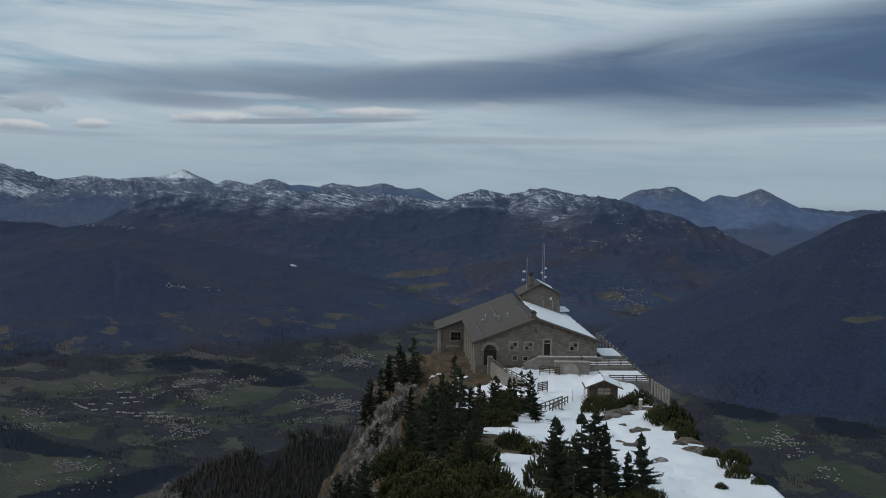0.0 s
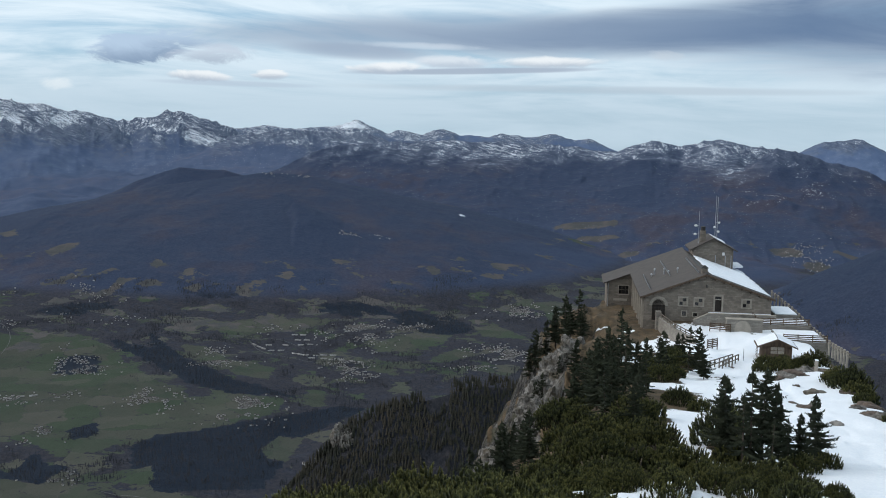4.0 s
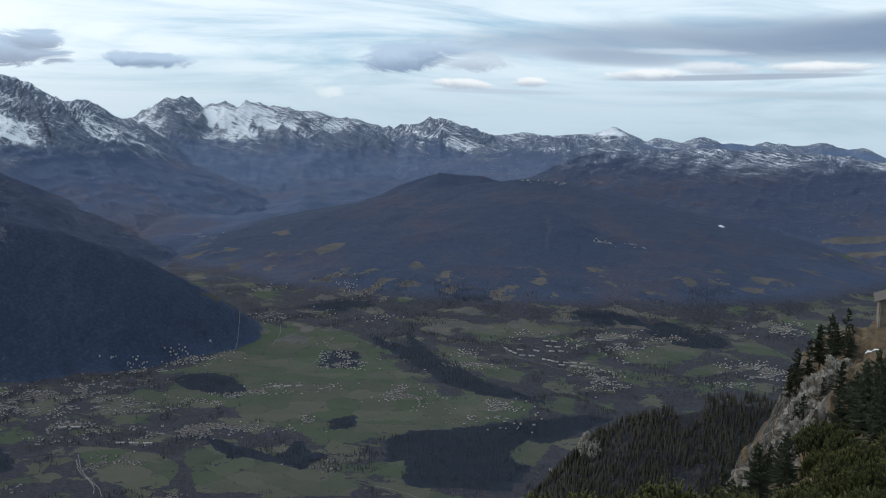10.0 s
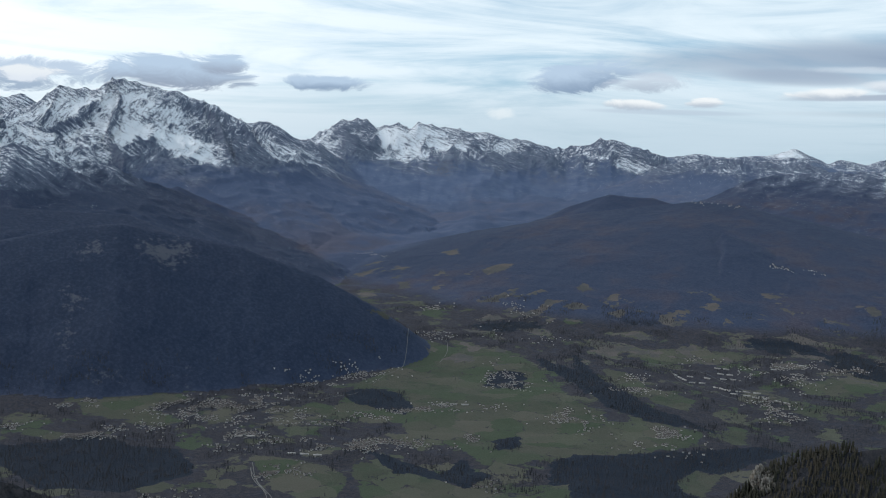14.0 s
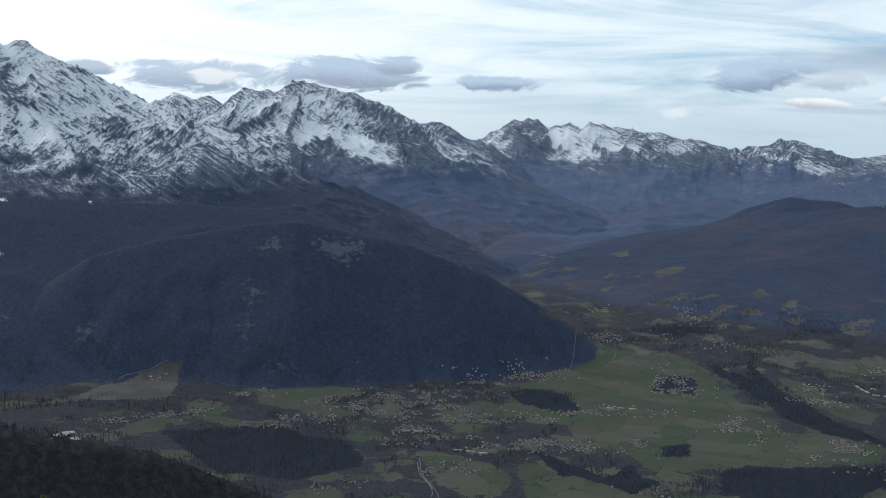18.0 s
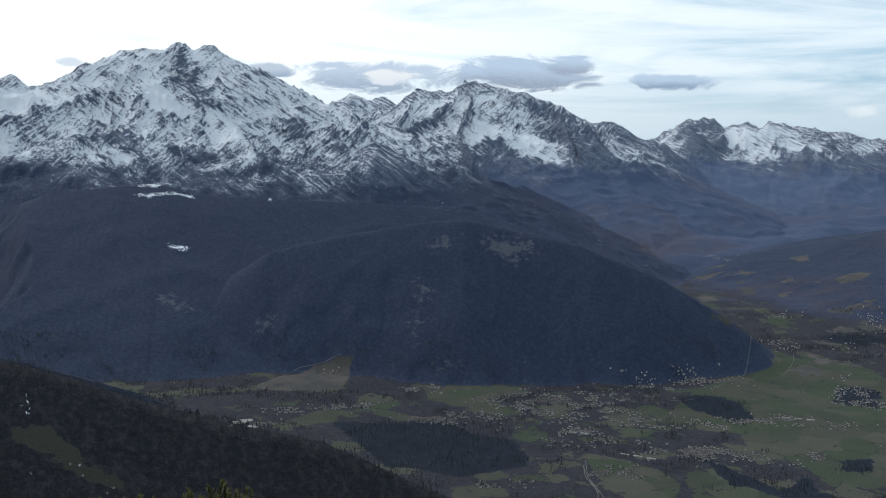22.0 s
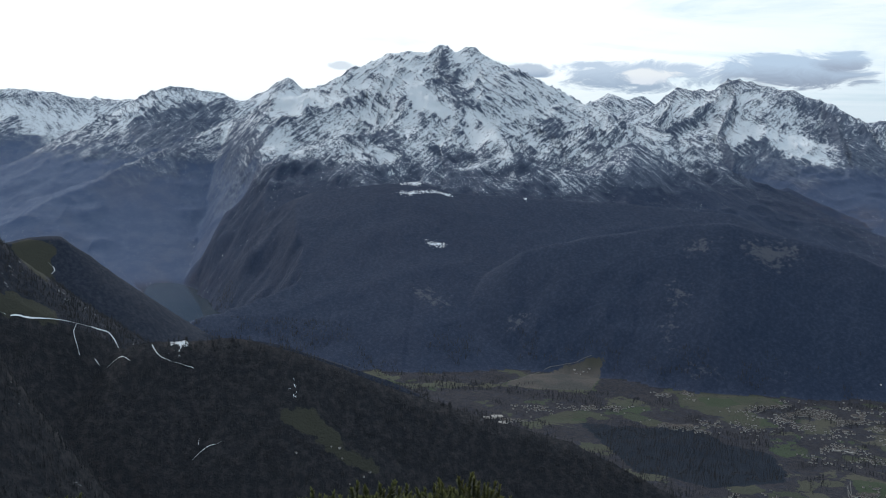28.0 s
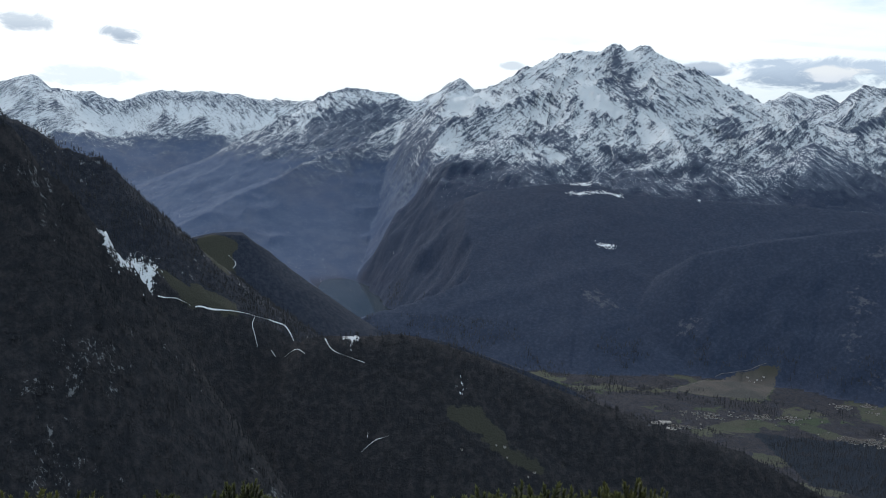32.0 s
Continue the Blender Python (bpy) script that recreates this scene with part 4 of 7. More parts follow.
gx, gy = (rr * np.sin(aa)).ravel().astype(np.float32), (rr * np.cos(aa)).ravel().astype(np.float32)
gz, g_alpine, g_own, g_wood_haze = land(gx, gy)


def blurred(v, n_row, n_col):
    """Mean over a window of the polar grid."""
    for axis, n_w in ((0, n_row), (1, n_col)):
        pad = [(0, 0), (0, 0)]
        pad[axis] = (n_w + 1, n_w)
        c = np.cumsum(np.pad(v, pad, mode="edge"), axis=axis, dtype=np.float64)
        lead, lag = (c[2 * n_w + 1:], c[:-2 * n_w - 1]) if axis == 0 else (c[:, 2 * n_w + 1:], c[:, :-2 * n_w - 1])
        v = (lead - lag) / (2 * n_w + 1)
    return v


# snow lies on high, gentle and hollow ground; ribs and walls are blown bare
zz = gz.reshape(rr.shape).astype(np.float64)
soft = blurred(zz, 1, 2)
lean = np.hypot(np.gradient(soft, reach, axis=0), np.gradient(soft, axis=1) / np.gradient(aa, axis=1) / rr)
level_ground = 1 / np.sqrt(1 + lean * lean)
hollow_ground = 0.42 * np.clip((blurred(zz, 2, 4) - zz) / 3.0, -1, 1) + 0.34 * np.clip((blurred(zz, 4, 12) - zz) / 10.0, -1, 1)
g_firn = (0.50 * np.clip((level_ground - 0.72) / 0.25, -1.2, 1) + hollow_ground).ravel()
cols, rows_n = len(turns), len(reach)
me = bpy.data.meshes.new("ground")
idx = np.arange(rows_n * cols).reshape(rows_n, cols)
a, b = idx[:-1], idx[1:]
quads = np.stack([a, np.roll(a, -1, 1), np.roll(b, -1, 1), b], -1).reshape(-1, 4)
centre = rows_n * cols
fan = np.stack([np.full(cols, centre), np.roll(idx[0], -1), idx[0]], -1)
verts = np.concatenate([np.stack([gx, gy, gz], 1), [[0, 0, 31.3]]])
me.vertices.add(len(verts))
me.vertices.foreach_set("co", verts.ravel())
loops = np.concatenate([quads.ravel(), fan.ravel()])
me.loops.add(len(loops))
me.loops.foreach_set("vertex_index", loops.astype(np.int32))
starts = np.concatenate([np.arange(len(quads)) * 4, len(quads) * 4 + np.arange(len(fan)) * 3])
me.polygons.add(len(starts))
me.polygons.foreach_set("loop_start", starts.astype(np.int32))
me.materials.append(FAR), me.materials.append(NEAR)
own = g_own.reshape(rows_n, cols)[:-1] & (rr[:-1] < 300)
me.polygons.foreach_set("material_index", np.concatenate([own.ravel().astype(np.int32), np.ones(cols, np.int32)]))
me.polygons.foreach_set("use_smooth", np.ones(len(starts), bool))
me.update(calc_edges=True)
for key, values in (("alpine", g_alpine), ("woods", g_wood_haze), ("firn", g_firn), ("spinney", spinneys(gx, gy)), ("pasture", np.maximum(cover("pasture", gx, gy), ellipses(gx, gy, PASTURES))), ("meadow", meadows(gx, gy)), ("drift", np.maximum(cover("drift", gx, gy), ellipses(gx, gy, DRIFTS))), ("scree", cover("scree", gx, gy)), ("cliff", cover("cliff", gx, gy)), ("snow", ellipses(gx, gy, SNOW))):
    at = me.attributes.new(key, "FLOAT", "POINT")
    at.data.foreach_set("value", np.append(values, 1.0 if key == "snow" else 0.0).astype(np.float32))
ground = tagged(new("ground", me), "wooded valley, meadows and snowy rock mountains round a summit ridge", "terrain", kind="structure")


def height(x, y):
    return float(land(np.array([float(x)]), np.array([float(y)]))[0][0])


# ---------------------------------------------------------------- materials of the things
def plain(name, colour, other=None, scale=3.0, rough=0.7, bump=0.3, metal=0.0, stretch=(1, 1, 1), spec=0.3, vary=0.0, deep=0.03):
    """A surface with two scales of colour variation and a little relief."""
    m, n = material(name)
    p = n.scaled(n.add("ShaderNodeTexCoord", out=3), stretch)
    a, b = n.noise(p, scale, 6, 0.6), n.noise(p, scale * 9, 4, 0.6)
    other = other or tuple(c * 0.6 for c in colour)
    col = n.mix(n.ramp(a, 0.32, 0.68), colour, other)
    col = n.mix(n.ramp(b, 0.45, 0.75, 0.0, 0.45), col, tuple(c * 0.55 for c in colour))
    if vary:
        col = n.mix(n.ramp(n.add("ShaderNodeObjectInfo", out=5), 0.0, 1.0, 0.0, vary), col, tuple(c * 0.5 for c in colour))
    finish(n, col, rough, n.math("ADD", a, n.math("MULTIPLY", b, 0.4)), bump, deep, metal, spec=spec)
    return m


def masonry(name, light, dark, joint, length, row):
    """Coursed rubble: stones of differing tone with recessed joints."""
    m, n = material(name)
    p = n.add("ShaderNodeTexCoord", out=3)
    s = n.tree.nodes.new("ShaderNodeSeparateXYZ")
    n.put(p, s.inputs[0])
    flat = n.vec(n.math("ADD", s.outputs[0], s.outputs[1]), s.outputs[2], 0.0)
    wob = n.add("ShaderNodeVectorMath", i0=flat, i1=n.scaled(n.add("ShaderNodeTexNoise", out=1, Vector=p, Scale=1.3), (0.22, 0.14, 0.0)))
    node = n.tree.nodes.new("ShaderNodeTexBrick")
    n.put(wob, node.inputs["Vector"])
    for key, value in (("Color1", (*light, 1)), ("Color2", (*dark, 1)), ("Mortar", (*joint, 1)), ("Scale", 1.0), ("Mortar Size", 0.022),
                       ("Mortar Smooth", 0.4), ("Bias", -0.1), ("Brick Width", length), ("Row Height", row)):
        node.inputs[key].default_value = value
    a, b = n.noise(p, 0.5, 5), n.noise(p, 6.0, 6, 0.65)
    col = n.mix(n.ramp(a, 0.4, 0.7, 0.0, 0.5), node.outputs[0], tuple(c * 0.6 for c in dark))
    col = n.mix(n.ramp(b, 0.42, 0.75, 0.0, 0.5), col, tuple(c * 0.7 for c in light))
    relief = n.math("ADD", n.math("MULTIPLY", node.outputs[1], -1.0), n.math("MULTIPLY", b, 0.7))
    finish(n, col, 0.9, relief, 0.8, 0.06, spec=0.15)
    return m


STONE = masonry("granite_wall", (0.245, 0.213, 0.180), (0.150, 0.132, 0.113), (0.150, 0.132, 0.112), 0.6, 0.30)
PALE = plain("dressed_stone", (0.34, 0.305, 0.26), (0.26, 0.235, 0.20), 1.2, 0.85, 0.3)
PARAPET = masonry("parapet_stone", (0.30, 0.275, 0.24), (0.20, 0.185, 0.165), (0.17, 0.155, 0.14), 0.5, 0.25)
SLATE = plain("roof_sheet", (0.074, 0.060, 0.053), (0.054, 0.046, 0.041), 0.7, 0.75, 0.3)
TIMBER = plain("weathered_timber", (0.115, 0.082, 0.058), (0.060, 0.043, 0.032), 2.5, 0.85, 0.5, stretch=(1, 1, 0.2))
GREYWOOD = plain("grey_timber", (0.17, 0.145, 0.115), (0.095, 0.08, 0.066), 3.0, 0.9, 0.5, stretch=(0.3, 0.3, 1))
OAK = plain("dark_door_wood", (0.030, 0.023, 0.019), (0.018, 0.014, 0.012), 4.0, 0.7, 0.4, stretch=(1, 1, 0.15))
GLASS = plain("window_glass", (0.020, 0.020, 0.022), None, 1.0, 0.12, 0.0, spec=0.5)
SHUTTER = plain("closed_shutter", (0.30, 0.265, 0.22), (0.21, 0.185, 0.155), 2.0, 0.8, 0.3)
METAL = plain("galvanised_steel", (0.42, 0.43, 0.45), (0.30, 0.31, 0.33), 3.0, 0.45, 0.1, 0.7)
DARKMETAL = plain("dark_sheet_metal", (0.05, 0.046, 0.043), None, 3.0, 0.6, 0.2, 0.3)
WHITE = plain("white_plastic", (0.75, 0.75, 0.74), (0.6, 0.6, 0.6), 3.0, 0.5, 0.1)
LIME, n = material("limestone")
p = place(n)
crack, blot = n.noise(n.scaled(p, (1.0, 1.0, 0.30)), 1.1, 9, 0.72, 0.6), n.noise(p, 0.30, 5, 0.6)
rock_col = n.mix(n.ramp(crack, 0.34, 0.66), (0.055, 0.050, 0.046), (0.29, 0.275, 0.255))
rock_col = n.mix(n.ramp(blot, 0.45, 0.68, 0.0, 0.75), rock_col, (0.105, 0.085, 0.058))
finish(n, rock_col, 0.95, crack, 1.0, 0.5, spec=0.1)
BROWNROCK = plain("brown_limestone", (0.150, 0.115, 0.092), (0.060, 0.050, 0.044), 0.9, 0.95, 1.0, deep=0.15)
BARK = plain("spruce_bark", (0.085, 0.065, 0.05), (0.045, 0.036, 0.03), 4.0, 0.95, 0.6)
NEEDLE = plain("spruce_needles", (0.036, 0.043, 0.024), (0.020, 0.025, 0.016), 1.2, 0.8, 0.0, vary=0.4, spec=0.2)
PINE, n = material("mountain_pine_needles")
tint = n.add("ShaderNodeObjectInfo", out=5)
# lighter tips: newer growth, plus the light that tips catch, put into the colour
inner_needle = n.mix(tint, (0.030, 0.036, 0.014), (0.020, 0.026, 0.014))
tip = n.mix(tint, (0.150, 0.145, 0.042), (0.105, 0.112, 0.036))
finish(n, n.mix(n.ramp(n.attribute("young"), 0.15, 0.95), inner_needle, tip), 0.7, spec=0.2)
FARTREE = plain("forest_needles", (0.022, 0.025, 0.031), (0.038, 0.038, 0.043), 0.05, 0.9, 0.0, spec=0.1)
SNOWM = plain("settled_snow", (0.80, 0.82, 0.86), (0.72, 0.75, 0.80), 0.6, 0.6, 0.5, deep=0.1)


# ---------------------------------------------------------------- builders
def part(name, bm, mat, parent, label="", smooth=False):
    """Links a bmesh as one mesh object under a thing or a part."""
    data = bpy.data.meshes.new(name)
    bm.to_mesh(data)
    bm.free()
    data.materials.append(mat)
    if smooth:
        data.polygons.foreach_set("use_smooth", np.ones(len(data.polygons), bool))
    ob = new(name, data)
    ob.parent = parent
    if label:
        ob["label"] = label
    return ob


def thing(name, m, label, category, group="", kind=""):
    ob = new(name)
    ob.matrix_world = m
    return tagged(ob, label, category, group, kind)


def block(bm, x0, x1, y0, y1, z0, z1, bevel=0.0, m=None):
    """Adds a box, bevelled if wanted, to bm."""
    r = bmesh.ops.create_cube(bm, size=1.0)
    vs = r["verts"]
    for v in vs:
        v.co = ((x0 + x1) / 2 + v.co.x * (x1 - x0), (y0 + y1) / 2 + v.co.y * (y1 - y0), (z0 + z1) / 2 + v.co.z * (z1 - z0))
    if bevel:
        es = list({e for v in vs for e in v.link_edges})
        vs = bmesh.ops.bevel(bm, geom=es, offset=bevel, segments=1, affect="EDGES")["verts"]
    if m is not None:
        bmesh.ops.transform(bm, matrix=m, verts=list(vs))
    return bm


def box(*a, **k):
    return block(bmesh.new(), *a, **k)


def slab(outline, z0, z1, m=None):
    """A prism over an outline in x, y."""
    bm = bmesh.new()
    low = [bm.verts.new((x, y, z0)) for x, y in outline]
    top = [bm.verts.new((x, y, z1)) for x, y in outline]
    bm.faces.new(low[::-1]), bm.faces.new(top)
    for i in range(len(low)):
        j = (i + 1) % len(low)
        bm.faces.new((low[i], low[j], top[j], top[i]))
    if m is not None:
        bmesh.ops.transform(bm, matrix=m, verts=bm.verts)
    bmesh.ops.recalc_face_normals(bm, faces=bm.faces)
    return bm


UPRIGHT = Matrix(((1, 0, 0, 0), (0, 0, 1, 0), (0, 1, 0, 0), (0, 0, 0, 1)))   # x, y, z -> x, z, y


def beam(bm, a, b, wide, high):
    """A squared timber from a to b."""
    a, b = Vector(a), Vector(b)
    d = b - a
    m = Matrix.Translation((a + b) / 2) @ d.to_track_quat("X", "Z").to_matrix().to_4x4()
    return block(bm, -d.length / 2, d.length / 2, -wide / 2, wide / 2, -high / 2, high / 2, min(wide, high) * 0.12, m)


def rod(bm, a, b, r0, r1=None, sides=8):
    a, b = Vector(a), Vector(b)
    d = b - a
    m = Matrix.Translation((a + b) / 2) @ d.to_track_quat("Z", "Y").to_matrix().to_4x4()
    bmesh.ops.create_cone(bm, cap_ends=True, segments=sides, radius1=r0, radius2=r0 if r1 is None else r1, depth=d.length, matrix=m)
    return bm


# ---------------------------------------------------------------- lake
m_water, n = material("lake_water")
finish(n, (0.030, 0.045, 0.060), 0.08, n.noise(place(n), 0.5, 3), 0.04, 0.3, spec=0.5)
data = bpy.data.meshes.new("lake")
bm = bmesh.new()
bmesh.ops.create_circle(bm, cap_ends=True, segments=64, radius=1.0)
for v in bm.verts:
    v.co = (-1180 + 205 * v.co.x, 263 - 0.065 * 205 * v.co.x + 42 * v.co.y, -173.6)
bm.to_mesh(data)
data.materials.append(m_water)
tagged(new("lake", data), "long dark mountain lake between steep wooded slopes", "lake", kind="structure")

# ---------------------------------------------------------------- the stone house on the ridge
HOUSE = pose(6.07, 184.9, 0.19, 0, 0, 2.5)
house = thing("mountain_house", HOUSE, "grey-brown stone mountain house with dark sheet roofs, partly snowed", "house")
WALL = 0.5


def pierced(x0, x1, heights, z0, holes, thick=WALL):
    """A wall in the x, z plane (thickness along y) with rectangular holes, its top following heights(x)."""
    xs = sorted({x0, x1, *[h[0] for h in holes], *[h[1] for h in holes], *[x for x, _ in heights if x0 < x < x1]})
    top = lambda x: float(np.interp(x, [h[0] for h in heights], [h[1] for h in heights]))
    bm = bmesh.new()

    def cell(a, b, la, lb, ha, hb):
        vs = [bm.verts.new(c) for c in ((a, 0, la), (b, 0, lb), (b, 0, hb), (a, 0, ha), (a, thick, la), (b, thick, lb), (b, thick, hb), (a, thick, ha))]
        for f in ((0, 1, 2, 3), (5, 4, 7, 6), (4, 0, 3, 7), (1, 5, 6, 2), (3, 2, 6, 7), (4, 5, 1, 0)):
            bm.faces.new([vs[i] for i in f])
    for a, b in zip(xs, xs[1:]):
        zs = [z0]
        for h in sorted(holes, key=lambda q: q[2]):
            if h[0] <= a and b <= h[1]:
                zs += [h[2], h[3]]
        for la, ha in zip(zs[0::2], zs[1::2] + [None]):
            cell(a, b, la, la, top(a) if ha is None else ha, top(b) if ha is None else ha)
    bmesh.ops.remove_doubles(bm, verts=bm.verts, dist=0.001)
    inner = [f for f in bm.faces if any(f is not g and {v for v in f.verts} == {v for v in g.verts} for g in f.verts[0].link_faces)]
    if inner:
        bmesh.ops.delete(bm, geom=inner, context="FACES")
    return bm


def arch_outline(x0, x1, z0, z1, n_seg=10):
    r = (x1 - x0) / 2
    cx, zc = (x0 + x1) / 2, z1 - (x1 - x0) / 2
    return [(x0, z0), (x1, z0)] + [(cx + r * math.cos(math.pi * k / n_seg), zc + r * math.sin(math.pi * k / n_seg)) for k in range(n_seg + 1)]


def window(parent, x0, x1, z0, z1, m=Matrix(), panes=(2, 2), surround=0.28, shut=False):
    """A window in the x, z plane: dressed surround, sill, frame bars, panes."""
    s = surround
    bm = bmesh.new()
    block(bm, x0 - s, x0, -0.06, 0.2, z0 - s * 0.6, z1 + s, 0.01, m), block(bm, x1, x1 + s, -0.06, 0.2, z0 - s * 0.6, z1 + s, 0.01, m)
    block(bm, x0, x1, -0.06, 0.2, z1, z1 + s, 0.01, m)
    w = part("window", bm, PALE, parent, "window with a pale dressed-stone surround")
    part("sill", box(x0 - 0.1, x1 + 0.1, -0.13, 0.2, z0 - 0.16, z0, 0.01, m), PALE, w)
    bm = bmesh.new()
    fx, fz = 0.07, 0.07
    for k in range(panes[0] + 1):
        x = x0 + (x1 - x0) * k / panes[0]
        block(bm, x - fx / 2, x + fx / 2, 0.18, 0.27, z0, z1, 0, m)
    for k in range(panes[1] + 1):
        z = z0 + (z1 - z0) * k / panes[1]
        block(bm, x0, x1, 0.19, 0.26, z - fz / 2, z + fz / 2, 0, m)
    part("window_frame", bm, SHUTTER if shut else GREYWOOD, w)
    for i in range(panes[0]):
        for j in range(panes[1]):
            part("pane", box(x0 + (x1 - x0) * i / panes[0] + fx / 2, x0 + (x1 - x0) * (i + 1) / panes[0] - fx / 2, 0.21, 0.235,
                             z0 + (z1 - z0) * j / panes[1] + fz / 2, z0 + (z1 - z0) * (j + 1) / panes[1] - fz / 2, 0, m), SHUTTER if shut and (i + j) % 2 else GLASS, w)
    return w


# gable front with arch, door and windows
GABLE = [(0, 3.75), (10.4, 7.75), (21.4, 3.95)]
holes = [(1.38, 3.62, -0.4, 2.3), (6.0, 7.2, 2.4, 3.65), (8.65, 9.9, 2.4, 3.65), (12.0, 13.1, 1.55, 4.15), (16.65, 17.9, 2.4, 3.65), (6.5, 7.2, 0.55, 1.35), (8.4, 9.1, 0.55, 1.15)]
part("front_wall", pierced(0, 21.4, GABLE, -6.0, holes), STONE, house)
ring = bmesh.new()
for k in range(13):
    a0, a1 = math.pi * k / 13 + 0.02, math.pi * (k + 1) / 13 - 0.02
    q = [(2.5 + r * math.cos(a), 2.18 + r * math.sin(a)) for r, a in ((1.13, a0), (1.62, a0), (1.62, a1), (1.13, a1))]
    vs = [ring.verts.new((x, y, z)) for y in (-0.07, 0.3) for x, z in q]
    for f in ((0, 1, 2, 3), (7, 6, 5, 4), (0, 4, 5, 1), (1, 5, 6, 2), (2, 6, 7, 3), (3, 7, 4, 0)):
        ring.faces.new([vs[i] for i in f])
bmesh.ops.recalc_face_normals(ring, faces=ring.faces)
part("arch_stones", ring, PALE, house, "ring of dressed stones over the arched gate")
head = slab(arch_outline(1.38, 3.62, 2.25, 3.30), 0.0, 0.12, UPRIGHT)
gate = part("arched_gate", head, OAK, house, "dark wooden double gate under an arch")
for x0, x1 in ((1.4, 2.48), (2.52, 3.6)):
    part("gate_leaf", box(x0, x1, 0.10, 0.2, -0.35, 2.26, 0.01), OAK, gate)
part("strap", box(1.42, 3.58, 0.06, 0.1, 1.72, 1.80, 0.005), DARKMETAL, gate, "iron strap across the gate")
for x0, x1, z0, z1 in ((6.0, 7.2, 2.4, 3.65), (8.65, 9.9, 2.4, 3.65), (16.65, 17.9, 2.4, 3.65)):
    window(house, x0, x1, z0, z1, shut=True)
for x0, x1, z0, z1 in ((6.5, 7.2, 0.55, 1.35), (8.4, 9.1, 0.55, 1.15)):
    window(house, x0, x1, z0, z1, panes=(2, 1), surround=0.18)
bm = bmesh.new()
block(bm, 11.72, 12.0, -0.06, 0.25, 1.5, 4.42, 0.01), block(bm, 13.1, 13.38, -0.06, 0.25, 1.5, 4.42, 0.01), block(bm, 12.0, 13.1, -0.06, 0.25, 4.15, 4.42, 0.01)
block(bm, 12.0, 13.1, -0.03, 0.25, 3.55, 3.68, 0.01)
frame_d = part("front_door", bm, PALE, house, "narrow dark door with transom light in a pale stone frame")
part("door_leaf", box(12.02, 13.08, 0.2, 0.28, 1.55, 3.55, 0.01), OAK, frame_d)
part("transom_light", box(12.05, 13.05, 0.2, 0.24, 3.7, 4.13), GLASS, frame_d)
bm = bmesh.new()
rod(bm, (10.45, -0.05, 5.9), (10.45, -0.35, 5.9), 0.04), rod(bm, (10.45, -0.32, 6.15), (10.45, -0.32, 5.7), 0.1, 0.16)
part("wall_lamp", bm, DARKMETAL, house)
# side and back walls
part("left_wall", box(0, WALL, WALL, 34, -8, 3.72), STONE, house)
part("right_wall", box(21.4 - WALL, 21.4, WALL, 34, -6, 3.9), STONE, house)
part("back_wall", pierced(0, 21.4, GABLE, -8, []), STONE, house).matrix_local = pose(0, 33.5, 0)
for k in range(6):
    y = 1.0 + k * 5.3
    part("pilaster", box(-0.35, 0.0, y, y + 0.7, -7, 3.5, 0.03), PALE, house)
    if k < 5:
        window(house, y + 1.5, y + 4.5, -0.3, 2.9, pose(0, 0, 0, 0, 0, -90) @ Matrix.Scale(-1, 4, (1, 0, 0)), panes=(2, 3), surround=0.2)


def roof_plane(name, pts, thick, mat, label=""):
    """A roof slab on four corners, thickened downwards."""
    bm = bmesh.new()
    top = [bm.verts.new(p) for p in pts]
    low = [bm.verts.new((x, y, z - thick)) for x, y, z in pts]
    bm.faces.new(top), bm.faces.new(low[::-1])
    for i in range(len(pts)):
        j = (i + 1) % len(pts)
        bm.faces.new((top[j], top[i], low[i], low[j]))
    bmesh.ops.recalc_face_normals(bm, faces=bm.faces)
    return part(name, bm, mat, house, label)


roof_plane("roof", [(-0.75, -0.5, 3.72), (10.4, -0.5, 8.05), (10.4, 35, 8.05), (-0.75, 35, 3.72)], 0.26, SLATE, "dark brown sheet roof slope")
roof_plane("roof", [(10.4, -0.5, 8.05), (22.0, -0.5, 4.05), (22.0, 35, 4.05), (10.4, 35, 8.05)], 0.26, SLATE, "dark brown sheet roof slope")
part("ridge_cap", box(10.2, 10.6, -0.5, 27.5, 7.99, 8.11, 0.03), DARKMETAL, house)
for x0, z0, x1, z1 in ((-0.75, 3.66, 10.4, 7.99), (10.4, 7.99, 22.0, 3.99)):
    bm = bmesh.new()
    beam(bm, (x0, -0.53, z0 - 0.15), (x1, -0.53, z1 - 0.15), 0.08, 0.30)
    part("verge_board", bm, TIMBER, house)
for k in range(7):
    for sx in (-1, 1):
        x = 10.4 + sx * (1.4 + k * 1.5)
        z = float(np.interp(x, [0, 10.4, 21.4], [3.75, 7.75, 3.95])) - 0.18
        part("purlin_end", box(x - 0.11, x + 0.11, -0.46, 0.05, z - 0.14, z + 0.1, 0.02), TIMBER, house)
# snow on the shaded slope, with a wavy edge
bm = bmesh.new()
grid = {}
